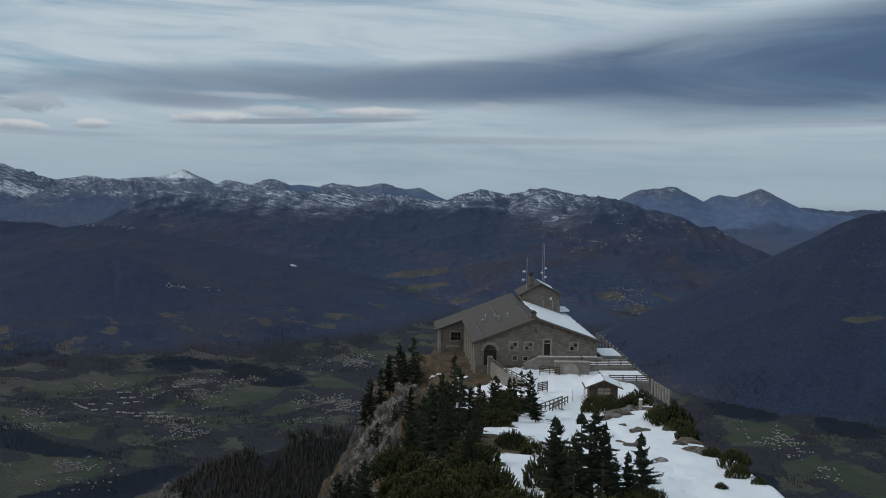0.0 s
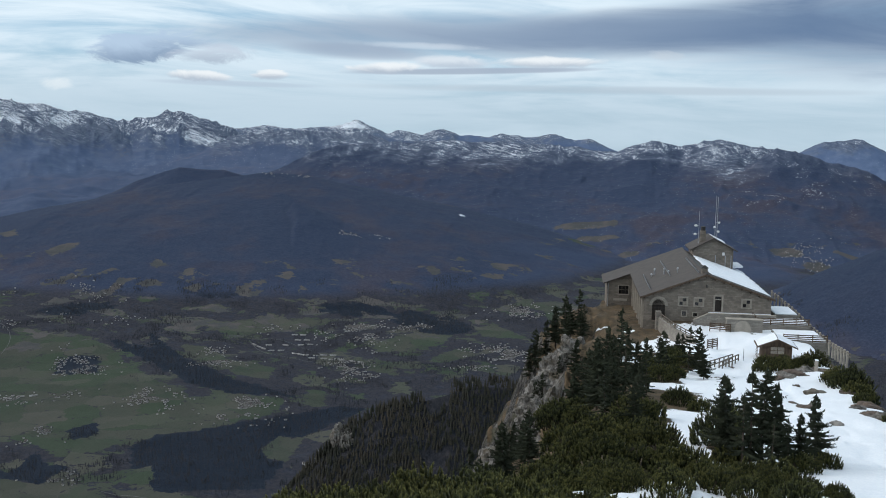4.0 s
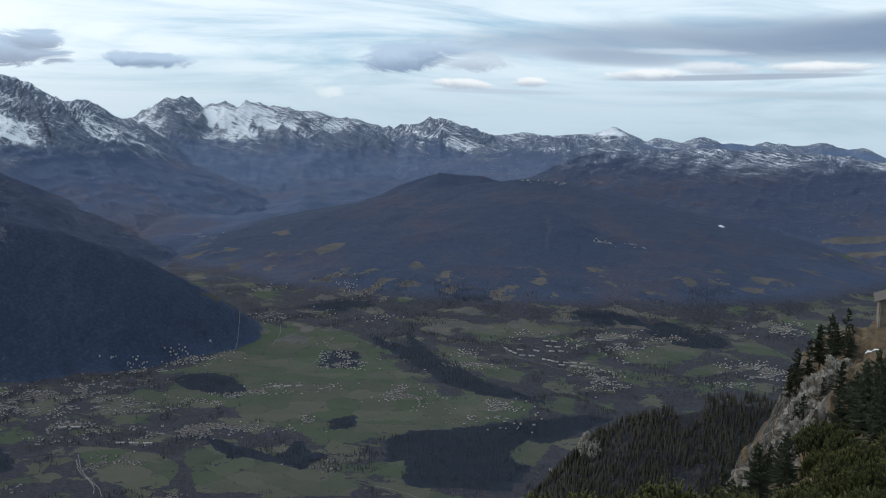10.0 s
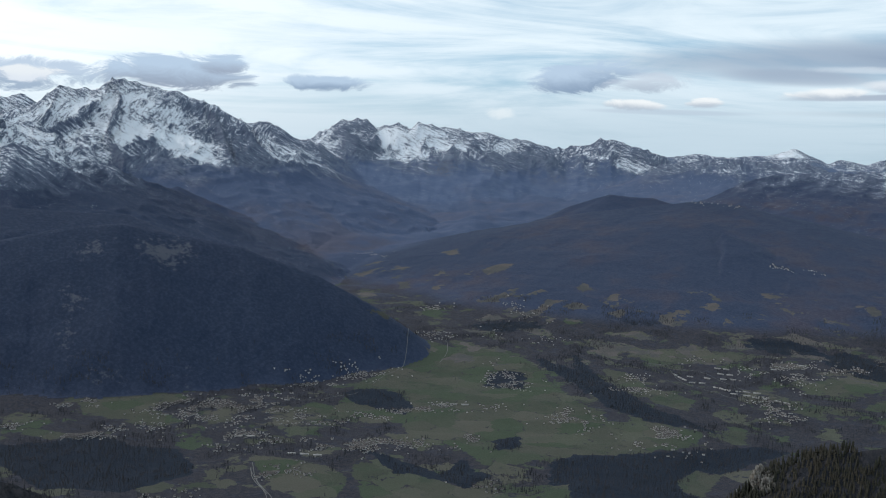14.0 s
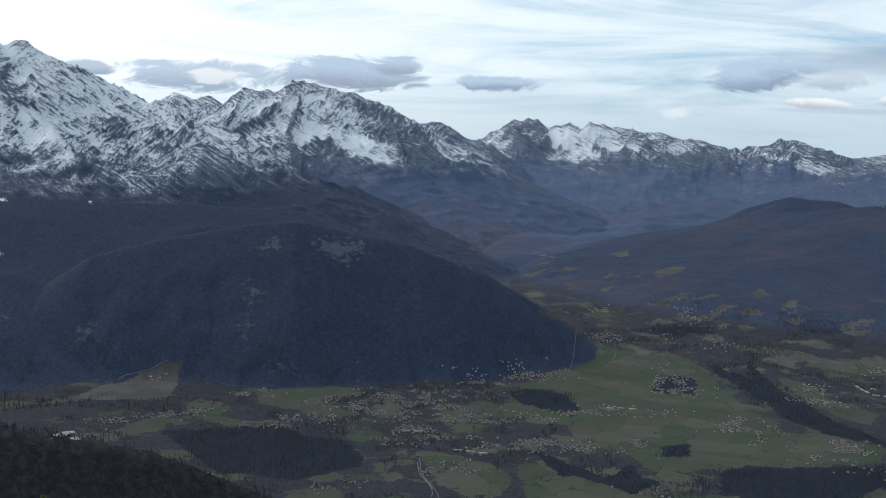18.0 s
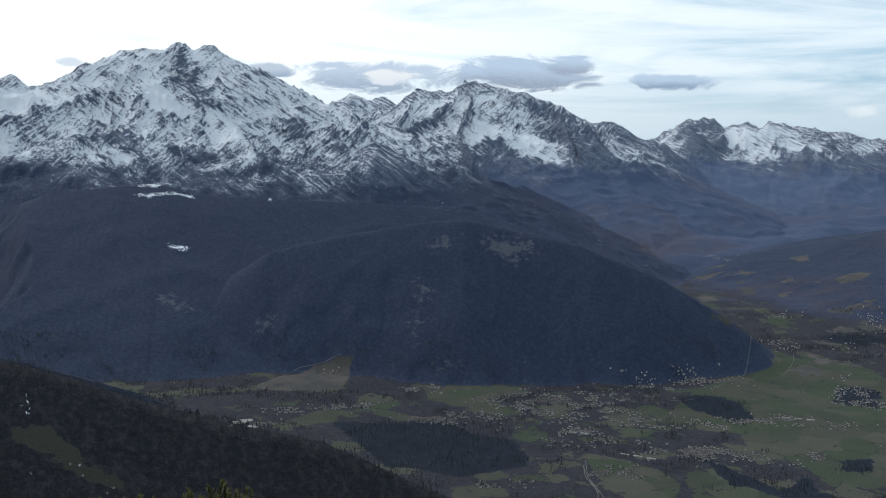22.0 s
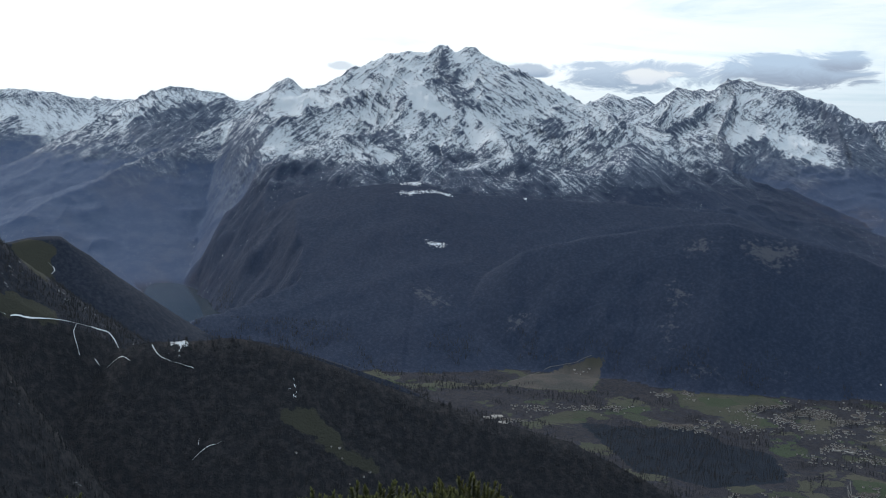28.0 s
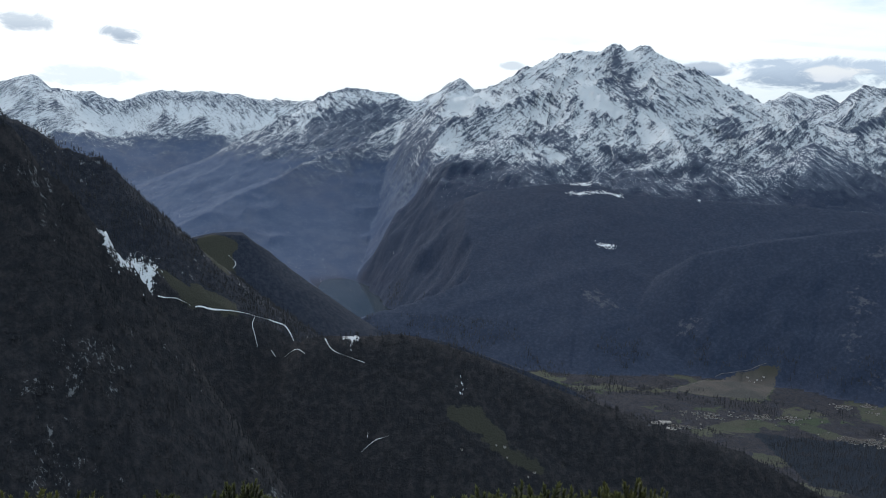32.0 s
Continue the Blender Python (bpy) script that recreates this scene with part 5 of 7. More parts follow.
for i in range(25):
    for j in range(41):
        u, v = i / 24, j / 40
        y = 1.3 + 32.8 * v
        x = 11.3 + 0.5 * noise.noise((y * 0.25, 3, 0)) + (10.3 - 0.5 * noise.noise((y * 0.5, 7, 0))) * u
        lie = min(1.0, (u + 0.02 + 0.03 * noise.noise((y * 0.4, 0, 0))) * 14, (1.0 - u) * 22 + 0.25, (v + 0.01) * 40, (1 - v) * 40)
        h = 0.24 * max(lie, 0) * (0.75 + 0.4 * noise.noise((x * 0.3, y * 0.3, 2)))
        grid[i, j] = bm.verts.new((x, y, 8.05 - 0.345 * (x - 10.4) + 0.015 + h))
for i in range(24):
    for j in range(40):
        bm.faces.new((grid[i, j], grid[i + 1, j], grid[i + 1, j + 1], grid[i, j + 1]))
low = bmesh.ops.extrude_face_region(bm, geom=list(bm.faces))
bmesh.ops.translate(bm, verts=[v for v in low["geom"] if isinstance(v, bmesh.types.BMVert)], vec=(0, 0, -0.03))
bmesh.ops.recalc_face_normals(bm, faces=bm.faces)
part("roof_snow", bm, SNOWM, house, "smooth layer of snow on the roof slope", True)
# wing that stands further back, under the same roof slope drawn out
part("wing_front_wall", pierced(-5.2, 0.0, [(-5.2, 1.75), (0.0, 3.75)], -9, [(-2.9, -0.95, -0.55, 1.15)]), STONE, house).matrix_local = pose(0, 29, 0)
part("wing_side_wall", box(-5.2, -4.7, 29.5, 40, -12, 1.75), STONE, house)
part("wing_back_wall", box(-4.7, 0.3, 39.5, 40, -12, 1.9), STONE, house)
roof_plane("wing_roof", [(-6.0, 28.5, 1.69), (-0.75, 28.5, 3.725), (-0.75, 40.5, 3.725), (-6.0, 40.5, 1.69)], 0.24, SLATE, "dark sheet roof of the side wing")
roof_plane("wing_roof", [(-0.75, 35.0, 3.725), (10.4, 35.0, 8.05), (10.4, 40.5, 8.05), (-0.75, 40.5, 3.725)], 0.24, SLATE, "dark sheet roof of the side wing")
window(house, -2.9, -0.95, -0.55, 1.15, pose(0, 29, 0), panes=(3, 2), surround=0.14)
part("wall_plaque", box(-3.9, -1.2, 28.93, 29.0, -1.9, -1.45, 0.01), PALE, house)
part("downpipe", rod(bmesh.new(), (-5.0, 28.9, 1.6), (-5.0, 28.9, -8), 0.07), METAL, house)
# upper storey with its own gable
TG = [(11.3, 9.15), (15.0, 11.15), (19.0, 9.1)]
part("upper_front_wall", pierced(11.3, 19.0, TG, 3.5, []), STONE, house).matrix_local = pose(0, 28, 0)
part("upper_left_wall", box(11.3, 11.8, 28.5, 36, 3.5, 9.12), STONE, house)
part("upper_right_wall", box(18.5, 19.0, 28.5, 36, 1.5, 9.08), STONE, house)
part("upper_back_wall", pierced(11.3, 19.0, TG, 3.5, []), STONE, house).matrix_local = pose(0, 35.5, 0)
roof_plane("upper_roof", [(10.6, 27.4, 9.02), (15.0, 27.4, 11.45), (15.0, 36.7, 11.45), (10.6, 36.7, 9.02)], 0.22, SLATE)
roof_plane("upper_roof", [(15.0, 27.4, 11.45), (19.8, 27.4, 8.95), (19.8, 36.7, 8.95), (15.0, 36.7, 11.45)], 0.22, SLATE)
roof_plane("upper_snow", [(15.2, 28.6, 11.44), (17.4, 27.9, 10.3), (18.2, 36.0, 9.95), (15.2, 36.0, 11.44)], -0.07, SNOWM)
roof_plane("balcony_slab", [(19.0, 28.2, 5.9), (21.2, 29.5, 5.8), (21.2, 35.5, 5.8), (19.0, 36, 5.9)], 0.3, SNOWM, "snowed ledge beside the upper storey")
for x in (15.6, 17.5, 18.6):
    part("vent_pipe", rod(bmesh.new(), (x, 27.85, 5.6), (x, 27.85, 8.0), 0.07), METAL, house)
part("wall_box", box(16.9, 17.35, 27.85, 28.0, 8.0, 8.6, 0.02), WHITE, house)
# chimneys
bm = box(12.75, 13.85, 30, 31.2, 10.2, 12.6, 0.03)
ch = part("chimney", bm, STONE, house, "stone chimney with a dark cowl")
part("cowl", block(rod(bmesh.new(), (13.3, 30.6, 12.6), (13.3, 30.6, 13.3), 0.5, 0.42, 10), 12.85, 13.75, 30.15, 31.05, 13.25, 13.4, 0.02), DARKMETAL, ch)
ch = part("chimney", box(9.75, 10.75, 1.6, 2.7, 7.3, 8.75, 0.03), STONE, house, "low chimney on the ridge")
cap = bmesh.new()
bmesh.ops.create_cone(cap, cap_ends=True, segments=4, radius1=0.95, radius2=0.15, depth=0.45, matrix=pose(10.25, 2.15, 8.98, 0, 0, 45))
part("chimney_cap", cap, DARKMETAL, ch)
# snow guards, vents and ladder hooks on the bare slope
slope = lambda x: 3.72 + (x + 0.75) * (8.05 - 3.72) / 11.15
for x, y0, y1 in ((1.2, 2.5, 20.5), (5.2, 9.5, 31), (9.4, 3.0, 25)):
    bar = part("snow_guard", rod(bmesh.new(), (x, y0, slope(x) + 0.34), (x, y1, slope(x) + 0.34), 0.035, None, 6), DARKMETAL, house)
    for k in range(int((y1 - y0) / 1.5)):
        y = y0 + 0.3 + k * 1.5
        part("guard_plate", box(x - 0.03, x + 0.03, y, y + 0.95, slope(x) + 0.02, slope(x) + 0.36, 0.0), METAL, bar)
for x, y, h in ((3.0, 17.0, 1.3), (4.5, 14.2, 1.2), (6.6, 11.0, 0.95), (2.4, 16.2, 0.5), (5.2, 13.4, 0.5)):
    pipe = part("roof_vent", rod(bmesh.new(), (x, y, slope(x) - 0.1), (x, y, slope(x) + h * 0.8), 0.11, None, 10), METAL, house, "pale metal roof vent")
    part("vent_hood", rod(bmesh.new(), (x, y, slope(x) + h * 0.8), (x, y, slope(x) + h * 0.8 + 0.2), 0.22, 0.14, 10), METAL, pipe)
# masts on the upper roof
mast = thing("radio_mast", HOUSE @ pose(15.75, 30.0, 11.2), "tall lattice radio mast of galvanised steel with dishes", "mast")
for x in (-0.2, 0.2):
    part("upright", rod(bmesh.new(), (x, 0, -0.3), (x * 0.8, 0, 8.4 if x < 0 else 8.1), 0.06, 0.05), METAL, mast)
for k in range(14):
    part("rung", rod(bmesh.new(), (-0.19, 0, 0.4 + k * 0.55), (0.19, 0, 0.4 + k * 0.55), 0.022, None, 6), METAL, mast)
for x, z in ((0.5, 3.1), (-0.35, 2.2), (0.45, 1.3)):
    bm = bmesh.new()
    bmesh.ops.create_uvsphere(bm, u_segments=12, v_segments=6, radius=0.24, matrix=pose(x, -0.2, z) @ Matrix.Diagonal((1, 0.45, 1, 1)))
    dish = part("dish", bm, WHITE, mast, "small white dish aerial", True)
    part("bracket", rod(bmesh.new(), (x, -0.1, z), (0, 0, z), 0.03, None, 6), METAL, dish)
mast = thing("aerial_mast", HOUSE @ pose(12.4, 30.0, 10.0), "thin steel aerial mast with two small dishes", "mast")
part("upright", rod(bmesh.new(), (0, 0, -0.1), (0, 0, 6.5), 0.06, 0.04), METAL, mast)
for x, z in ((-0.6, 3.6), (-0.7, 1.9)):
    bm = bmesh.new()
    bmesh.ops.create_uvsphere(bm, u_segments=12, v_segments=6, radius=0.28, matrix=pose(x, -0.2, z) @ Matrix.Diagonal((1.2, 0.4, 0.8, 1)))
    dish = part("dish", bm, WHITE, mast, "small white dish aerial", True)
    part("bracket", rod(bmesh.new(), (x, -0.1, z), (0, 0, z), 0.03, None, 6), METAL, dish)

# ---------------------------------------------------------------- terraces, walls and fences before the house
stair = thing("stair_wall", HOUSE @ pose(0, -2.6, 0), "stone wall of the stairs up to the house door", "wall")
part("wall_body", slab([(8.2, -1.0), (21.8, -1.0), (21.8, 1.5), (10.7, 1.5), (8.2, 0.25)], 0.0, 0.5, UPRIGHT), PARAPET, stair)
bm = bmesh.new()
beam(bm, (8.1, 0.25, 0.32), (10.7, 0.25, 1.58), 0.6, 0.12), beam(bm, (10.6, 0.25, 1.57), (21.85, 0.25, 1.57), 0.6, 0.12)
part("coping", bm, PALE, stair)
for k in range(7):
    part("stair_step", box(8.7 + k * 0.32, 9.1 + k * 0.32, 0.5, 2.1, -0.9, 0.18 * (k + 1), 0.01), PALE, stair)
part("landing", box(10.95, 21.4, 0.5, 2.58, -0.9, 1.4, 0.01), SNOWM, stair)
niche = thing("retaining_wall", HOUSE @ pose(0, -8.6, 0), "stone retaining wall with a closed round-arched opening", "wall")
part("wall_body", box(12.8, 18.6, 0, 1.2, -1.2, 1.75, 0.03), PARAPET, niche)
part("arched_door", slab(arch_outline(14.1, 16.7, -0.9, 1.62), -0.04, 0.05, UPRIGHT), PALE, niche, "round-arched stone closure")
part("coping", box(12.7, 18.7, -0.1, 1.3, 1.75, 1.87, 0.02), PALE, niche)


def terrace(x0, x1, y0, y1, top, label):
    t = thing("terrace", HOUSE, label, "terrace", "stepped terraces")
    part("terrace_wall", box(x0, x1, y0, y1, -4.0, top, 0.03), PARAPET, t)
    bm = box(x0 + 0.15, x1 - 0.15, y0 + 0.15, y1 - 0.1, top, top + 0.22, 0.08)
    part("snow_cover", bm, SNOWM, t, "untrodden snow")
    return t


def fence(points, high, rails, label, post=0.14, mat=GREYWOOD, every=2.0, boards=False):
    """A timber fence along points of the house's frame (x, y, z of its foot)."""
    f = thing("wooden_fence", HOUSE, label, "fence", "timber fences")
    for a, b in zip(points, points[1:]):
        a, b = Vector(a), Vector(b)
        count = max(1, round((b - a).length / every))
        for k in range(count + 1):
            if k == 0 and a != Vector(points[0]):
                continue
            q = a.lerp(b, k / count)
            part("post", box(q.x - post / 2, q.x + post / 2, q.y - post / 2, q.y + post / 2, q.z - 0.6, q.z + high + 0.05, 0.015), mat, f)
        for k in range(rails):
            h = high * (k + 0.7) / rails
            bm = bmesh.new()
            beam(bm, a + Vector((0, -0.08, h)), b + Vector((0, -0.08, h)), 0.05, 0.17 if boards else 0.12)
            part("rail", bm, mat, f)
    return f


terrace(18.0, 26.6, -6.4, -0.8, 0.75, "snow-covered stone terrace beside the stairs")
terrace(20.2, 27.2, -16.5, -7.2, 0.0, "lower snow-covered stone terrace with timber railing")
terrace(22.2, 26.2, 1.0, 9.0, 1.2, "small snowed terrace beside the gable")
fence([(18.2, -6.2, 0.75), (26.4, -6.2, 0.75)], 1.1, 4, "dark timber railing on the upper terrace", mat=TIMBER, boards=True)
fence([(18.2, -6.2, 0.75), (18.2, -1.2, 0.75)], 1.1, 3, "timber railing along the terrace side", mat=TIMBER)
fence([(20.4, -16.3, 0.0), (27.0, -16.3, 0.0)], 1.15, 4, "dark timber railing on the lower terrace", mat=TIMBER, boards=True)
fence([(10.2, -8.2, -0.1), (13.4, -8.9, -0.1)], 1.15, 4, "low dark timber fence by the retaining wall", mat=TIMBER, boards=True)
fence([(8.0, -22.5, -0.4), (9.6, -21.5, -0.3)], 1.4, 5, "short timber fence at the slope", mat=TIMBER, boards=True, every=0.8)
# parapet down the left edge of the forecourt
wall = thing("forecourt_wall", HOUSE, "long low stone parapet with a timber rail beside the forecourt", "wall")
edge = [(2.6, -0.9), (3.0, -5.0), (4.2, -12.0), (6.4, -20.0)]
for (ax, ay), (bx, by) in zip(edge, edge[1:]):
    d = Vector((bx - ax, by - ay, 0))
    m = pose(ax, ay, 0, 0, 0, math.degrees(math.atan2(d.y, d.x)))
    part("wall_run", box(-0.05, d.length + 0.05, -0.25, 0.25, -4.5, 0.55, 0.03, m), PARAPET, wall)
    for k in range(int(d.length / 2.2) + 1):
        part("post", box(k * 2.2, k * 2.2 + 0.14, -0.07, 0.07, 0.5, 1.35, 0.02, m), GREYWOOD, wall)
    for h in (0.85, 1.25):
        part("rail", box(-0.1, d.length + 0.1, -0.05, 0.05, h - 0.07, h + 0.07, 0.02, m), GREYWOOD, wall)
part("gate_pier", box(2.0, 2.9, -1.6, 0.0, -3, 1.35, 0.04), PARAPET, wall)
# stone posts along the east edge
row = thing("stone_post_rail", HOUSE, "row of pale stone posts joined by rails along the drop", "railing")
run = [(25.2, 20.0, 1.5), (26.6, 8.0, 0.5), (27.3, -6.0, -0.6), (27.0, -20.0, -0.3), (26.2, -33.0, 0.9)]
for (ax, ay, az), (bx, by, bz) in zip(run, run[1:]):
    for k in range(6):
        q = Vector((ax, ay, az)).lerp(Vector((bx, by, bz)), k / 6)
        nxt = Vector((ax, ay, az)).lerp(Vector((bx, by, bz)), (k + 1) / 6)
        part("stone_post", box(q.x - 0.15, q.x + 0.15, q.y - 0.15, q.y + 0.15, q.z - 1.3, q.z + 1.1, 0.04), PALE, row)
        for h in (0.45, 0.9):
            bm = bmesh.new()
            beam(bm, q + Vector((0, 0, h)), nxt + Vector((0, 0, h)), 0.10, 0.14)
            part("rail", bm, GREYWOOD, row)
# stairs with handrails below the forecourt
steps = thing("path_stairs", HOUSE, "timber-railed steps on the snowy path", "stairs")
for side, dx in (("near", 0.0), ("far", 2.0)):
    a, b = Vector((4.2 + dx, -49.0 + dx * 0.8, 2.0 if dx == 0 else 1.8)), Vector((9.8 + dx * 0.4, -35.0, 0.3))
    for k in range(7):
        q = a.lerp(b, k / 6)
        part("post", box(q.x - 0.08, q.x + 0.08, q.y - 0.08, q.y + 0.08, q.z - 0.8, q.z + 1.25, 0.02), GREYWOOD, steps)
    for h in (0.65, 1.2):
        bm = bmesh.new()
        beam(bm, a + Vector((0, 0, h)), b + Vector((0, 0, h)), 0.09, 0.15)
        part("rail", bm, GREYWOOD, steps)
for k in range(12):
    q = Vector((5.0, -48.3, 1.7)).lerp(Vector((10.2, -35, 0.05)), k / 11)
    part("tread", box(-0.95, 0.95, -0.2, 0.2, -0.5, 0.05, 0.02, pose(q.x, q.y, q.z, 0, 0, -20)), TIMBER, steps)
pole = thing("marker_pole", HOUSE @ pose(11.2, -35.5, 0.0), "thin grey pole beside the path", "pole")
part("shaft", rod(bmesh.new(), (0, 0, -0.5), (0, 0, 2.5), 0.05, 0.04), METAL, pole)
part("collar", rod(bmesh.new(), (0, 0, 1.2), (0, 0, 1.35), 0.09), METAL, pole)

# ---------------------------------------------------------------- timber kiosk
kiosk = thing("wooden_kiosk", HOUSE @ pose(14.5, -31.0, 0.2, 0, 0, -4) @ Matrix.Scale(0.88, 4), "brown timber kiosk with a shuttered hatch and snowed roof", "hut")
part("plinth", box(-0.1, 4.7, -0.1, 3.9, -1.0, 0.12, 0.02), PARAPET, kiosk)
for k in range(11):
    z = 0.12 + k * 0.2
    for x0, x1, y0, y1 in ((0, 4.6, 0, 0.14), (0, 4.6, 3.66, 3.8), (0, 0.14, 0.14, 3.66), (4.46, 4.6, 0.14, 3.66)):
        part("log", box(x0, x1, y0, y1, z, z + 0.19, 0.03), TIMBER, kiosk)
part("gable_boards", slab([(0, 2.3), (4.6, 2.3), (2.3, 3.25)], 0.0, 0.12, UPRIGHT), TIMBER, kiosk)
part("gable_boards", slab([(0, 2.3), (4.6, 2.3), (2.3, 3.25)], 3.68, 3.8, UPRIGHT), TIMBER, kiosk)
hatch = part("hatch", box(1.3, 3.5, -0.07, 0.0, 0.95, 2.05, 0.01), SHUTTER, kiosk, "pale shuttered serving hatch")
for x in (1.25, 2.36, 3.45):
    part("hatch_bar", box(x, x + 0.09, -0.11, -0.05, 0.9, 2.1, 0.01), TIMBER, hatch)
part("hatch_bar", box(1.2, 3.6, -0.12, -0.06, 1.45, 1.53, 0.01), TIMBER, hatch)
for x in (-0.06, 4.5):
    part("corner_post", box(x, x + 0.18, -0.08, 0.12, 0.1, 2.35, 0.02), TIMBER, kiosk)
for sx in (-1, 1):
    pts = [(2.3, -0.8), (2.3, 4.5)]
    bm = bmesh.new()
    q = [(2.3, -0.8, 3.45), (2.3 + sx * 3.2, -0.8, 2.12), (2.3 + sx * 3.2, 4.5, 2.12), (2.3, 4.5, 3.45)]
    top = [bm.verts.new(p) for p in q]
    low = [bm.verts.new((x, y, z - 0.14)) for x, y, z in q]
    bm.faces.new(top), bm.faces.new(low[::-1])
    for i in range(4):
        bm.faces.new((top[(i + 1) % 4], top[i], low[i], low[(i + 1) % 4]))
    bmesh.ops.recalc_face_normals(bm, faces=bm.faces)
    part("roof", bm, TIMBER, kiosk)
    bm = bmesh.new()
    grid = {}
    for i in range(11):
        for j in range(13):
            u, v = i / 10, j / 12
            lie = max(0.0, min(1.0, (1.0 - u) * 9, (v - 0.03) * 9 + (0.4 if sx < 0 else 0.1), (1 - v) * 20))
            grid[i, j] = bm.verts.new((2.3 + sx * (0.05 + 3.0 * u), -0.65 + 5.1 * v, 3.46 - 1.245 * u + 0.27 * lie * (0.8 + 0.4 * noise.noise((u * 4, v * 4, sx)))))
    for i in range(10):
        for j in range(12):
            f = (grid[i, j], grid[i + 1, j], grid[i + 1, j + 1], grid[i, j + 1])
            bm.faces.new(f if sx > 0 else f[::-1])
    part("roof_snow", bm, SNOWM, kiosk, "thick snow on the kiosk roof", True)
part("barge_board", beam(bmesh.new(), (-0.9, -0.83, 2.03), (2.3, -0.83, 3.38), 0.06, 0.2), TIMBER, kiosk)
part("barge_board", beam(bmesh.new(), (5.5, -0.83, 2.03), (2.3, -0.83, 3.38), 0.06, 0.2), TIMBER, kiosk)
side = part("side_trellis", box(-0.75, -0.68, 0.2, 0.3, 0.0, 2.2, 0.01), GREYWOOD, kiosk)
for k in range(5):
    part("trellis_slat", box(-0.75, -0.69, 0.2, 2.6, 0.2 + k * 0.4, 0.27 + k * 0.4, 0.0), GREYWOOD, side)


# ---------------------------------------------------------------- trees and bushes
def soup(verts, faces, name, mat):
    """A mesh from many loose triangles."""
    data = bpy.data.meshes.new(name)
    data.from_pydata([tuple(v) for v in verts], [], faces)
    data.materials.append(mat)
    return data


def spruce_meshes(seed, high=6.0, dense=1.0):
    """Trunk with dead stubs, and a crown of drooping, ragged boughs in whorls."""
    rnd = random.Random(seed)
    bm = rod(bmesh.new(), (0, 0, -0.4), (0, 0, high * 0.98), high * 0.018, 0.012, 7)
    vs, fs = [], []
    levels = int(30 * dense)
    for k in range(levels):
        f = (k + rnd.random()) / levels
        z = high * (0.10 + 0.88 * f)
        reach = high * (0.275 * (1 - f) ** 0.75 + 0.02) * rnd.uniform(0.5, 1.35)
        count = max(3, int(6 * dense * (1 - 0.4 * f)))
        for b in range(count):
            a = rnd.uniform(0, math.tau)
            length = reach * rnd.uniform(0.45, 1.25)
            if rnd.random() < 0.26:
                continue
            droop = rnd.uniform(0.05, 0.5) * (1 - f * 0.9) - 0.25 * f
            c, s = math.cos(a), math.sin(a)
            if k % 4 == 0:
                rod(bm, (0, 0, z), (c * length * 0.8, s * length * 0.8, z - droop * length * 0.8), 0.022, 0.006, 4)
            n_tw = max(4, int(length / (high * 0.019)))
            for i in range(n_tw):
                q = (i + 0.6) / n_tw
                x, y, zz = c * length * q, s * length * q, z - droop * length * q + 0.12 * length * q * q
                w = high * 0.034 * (1.15 - q) * rnd.uniform(0.7, 1.4) + high * 0.007
                for side in (-1, 1):
                    ex, ey = x + c * w * 0.9 - s * w * side, y + s * w * 0.9 + c * w * side
                    h = high * 0.011
                    base = len(vs)
                    vs += [(x - c * w * 0.35, y - s * w * 0.35, zz + h), (x + c * w * 0.25, y + s * w * 0.25, zz + h), (ex, ey, zz - w * rnd.uniform(0.3, 0.8)), (x, y, zz - w * 0.5)]
                    fs += [(base, base + 1, base + 2), (base, base + 2, base + 3)]
            base = len(vs)
            x, y, zz = c * length * 1.1, s * length * 1.1, z - droop * length + 0.14 * length
            vs += [(x * 0.85 - s * 0.05 * high * 0.3, y * 0.85 + c * 0.05 * high * 0.3, zz), (x * 0.85 + s * 0.05 * high * 0.3, y * 0.85 - c * 0.05 * high * 0.3, zz), (x, y, zz + 0.02 * high)]
            fs.append((base, base + 1, base + 2))
    for k in range(5):
        a = k * math.tau / 5
        base = len(vs)
        vs += [(0.03 * high * math.cos(a), 0.03 * high * math.sin(a), high * 0.93), (0.02 * high * math.cos(a + 1), 0.02 * high * math.sin(a + 1), high * 0.94), (0, 0, high * 1.03)]
        fs.append((base, base + 1, base + 2))
    trunk = bpy.data.meshes.new("trunk")
    bm.to_mesh(trunk)
    bm.free()
    trunk.materials.append(BARK)
    return trunk, soup(vs, fs, "crown", NEEDLE)


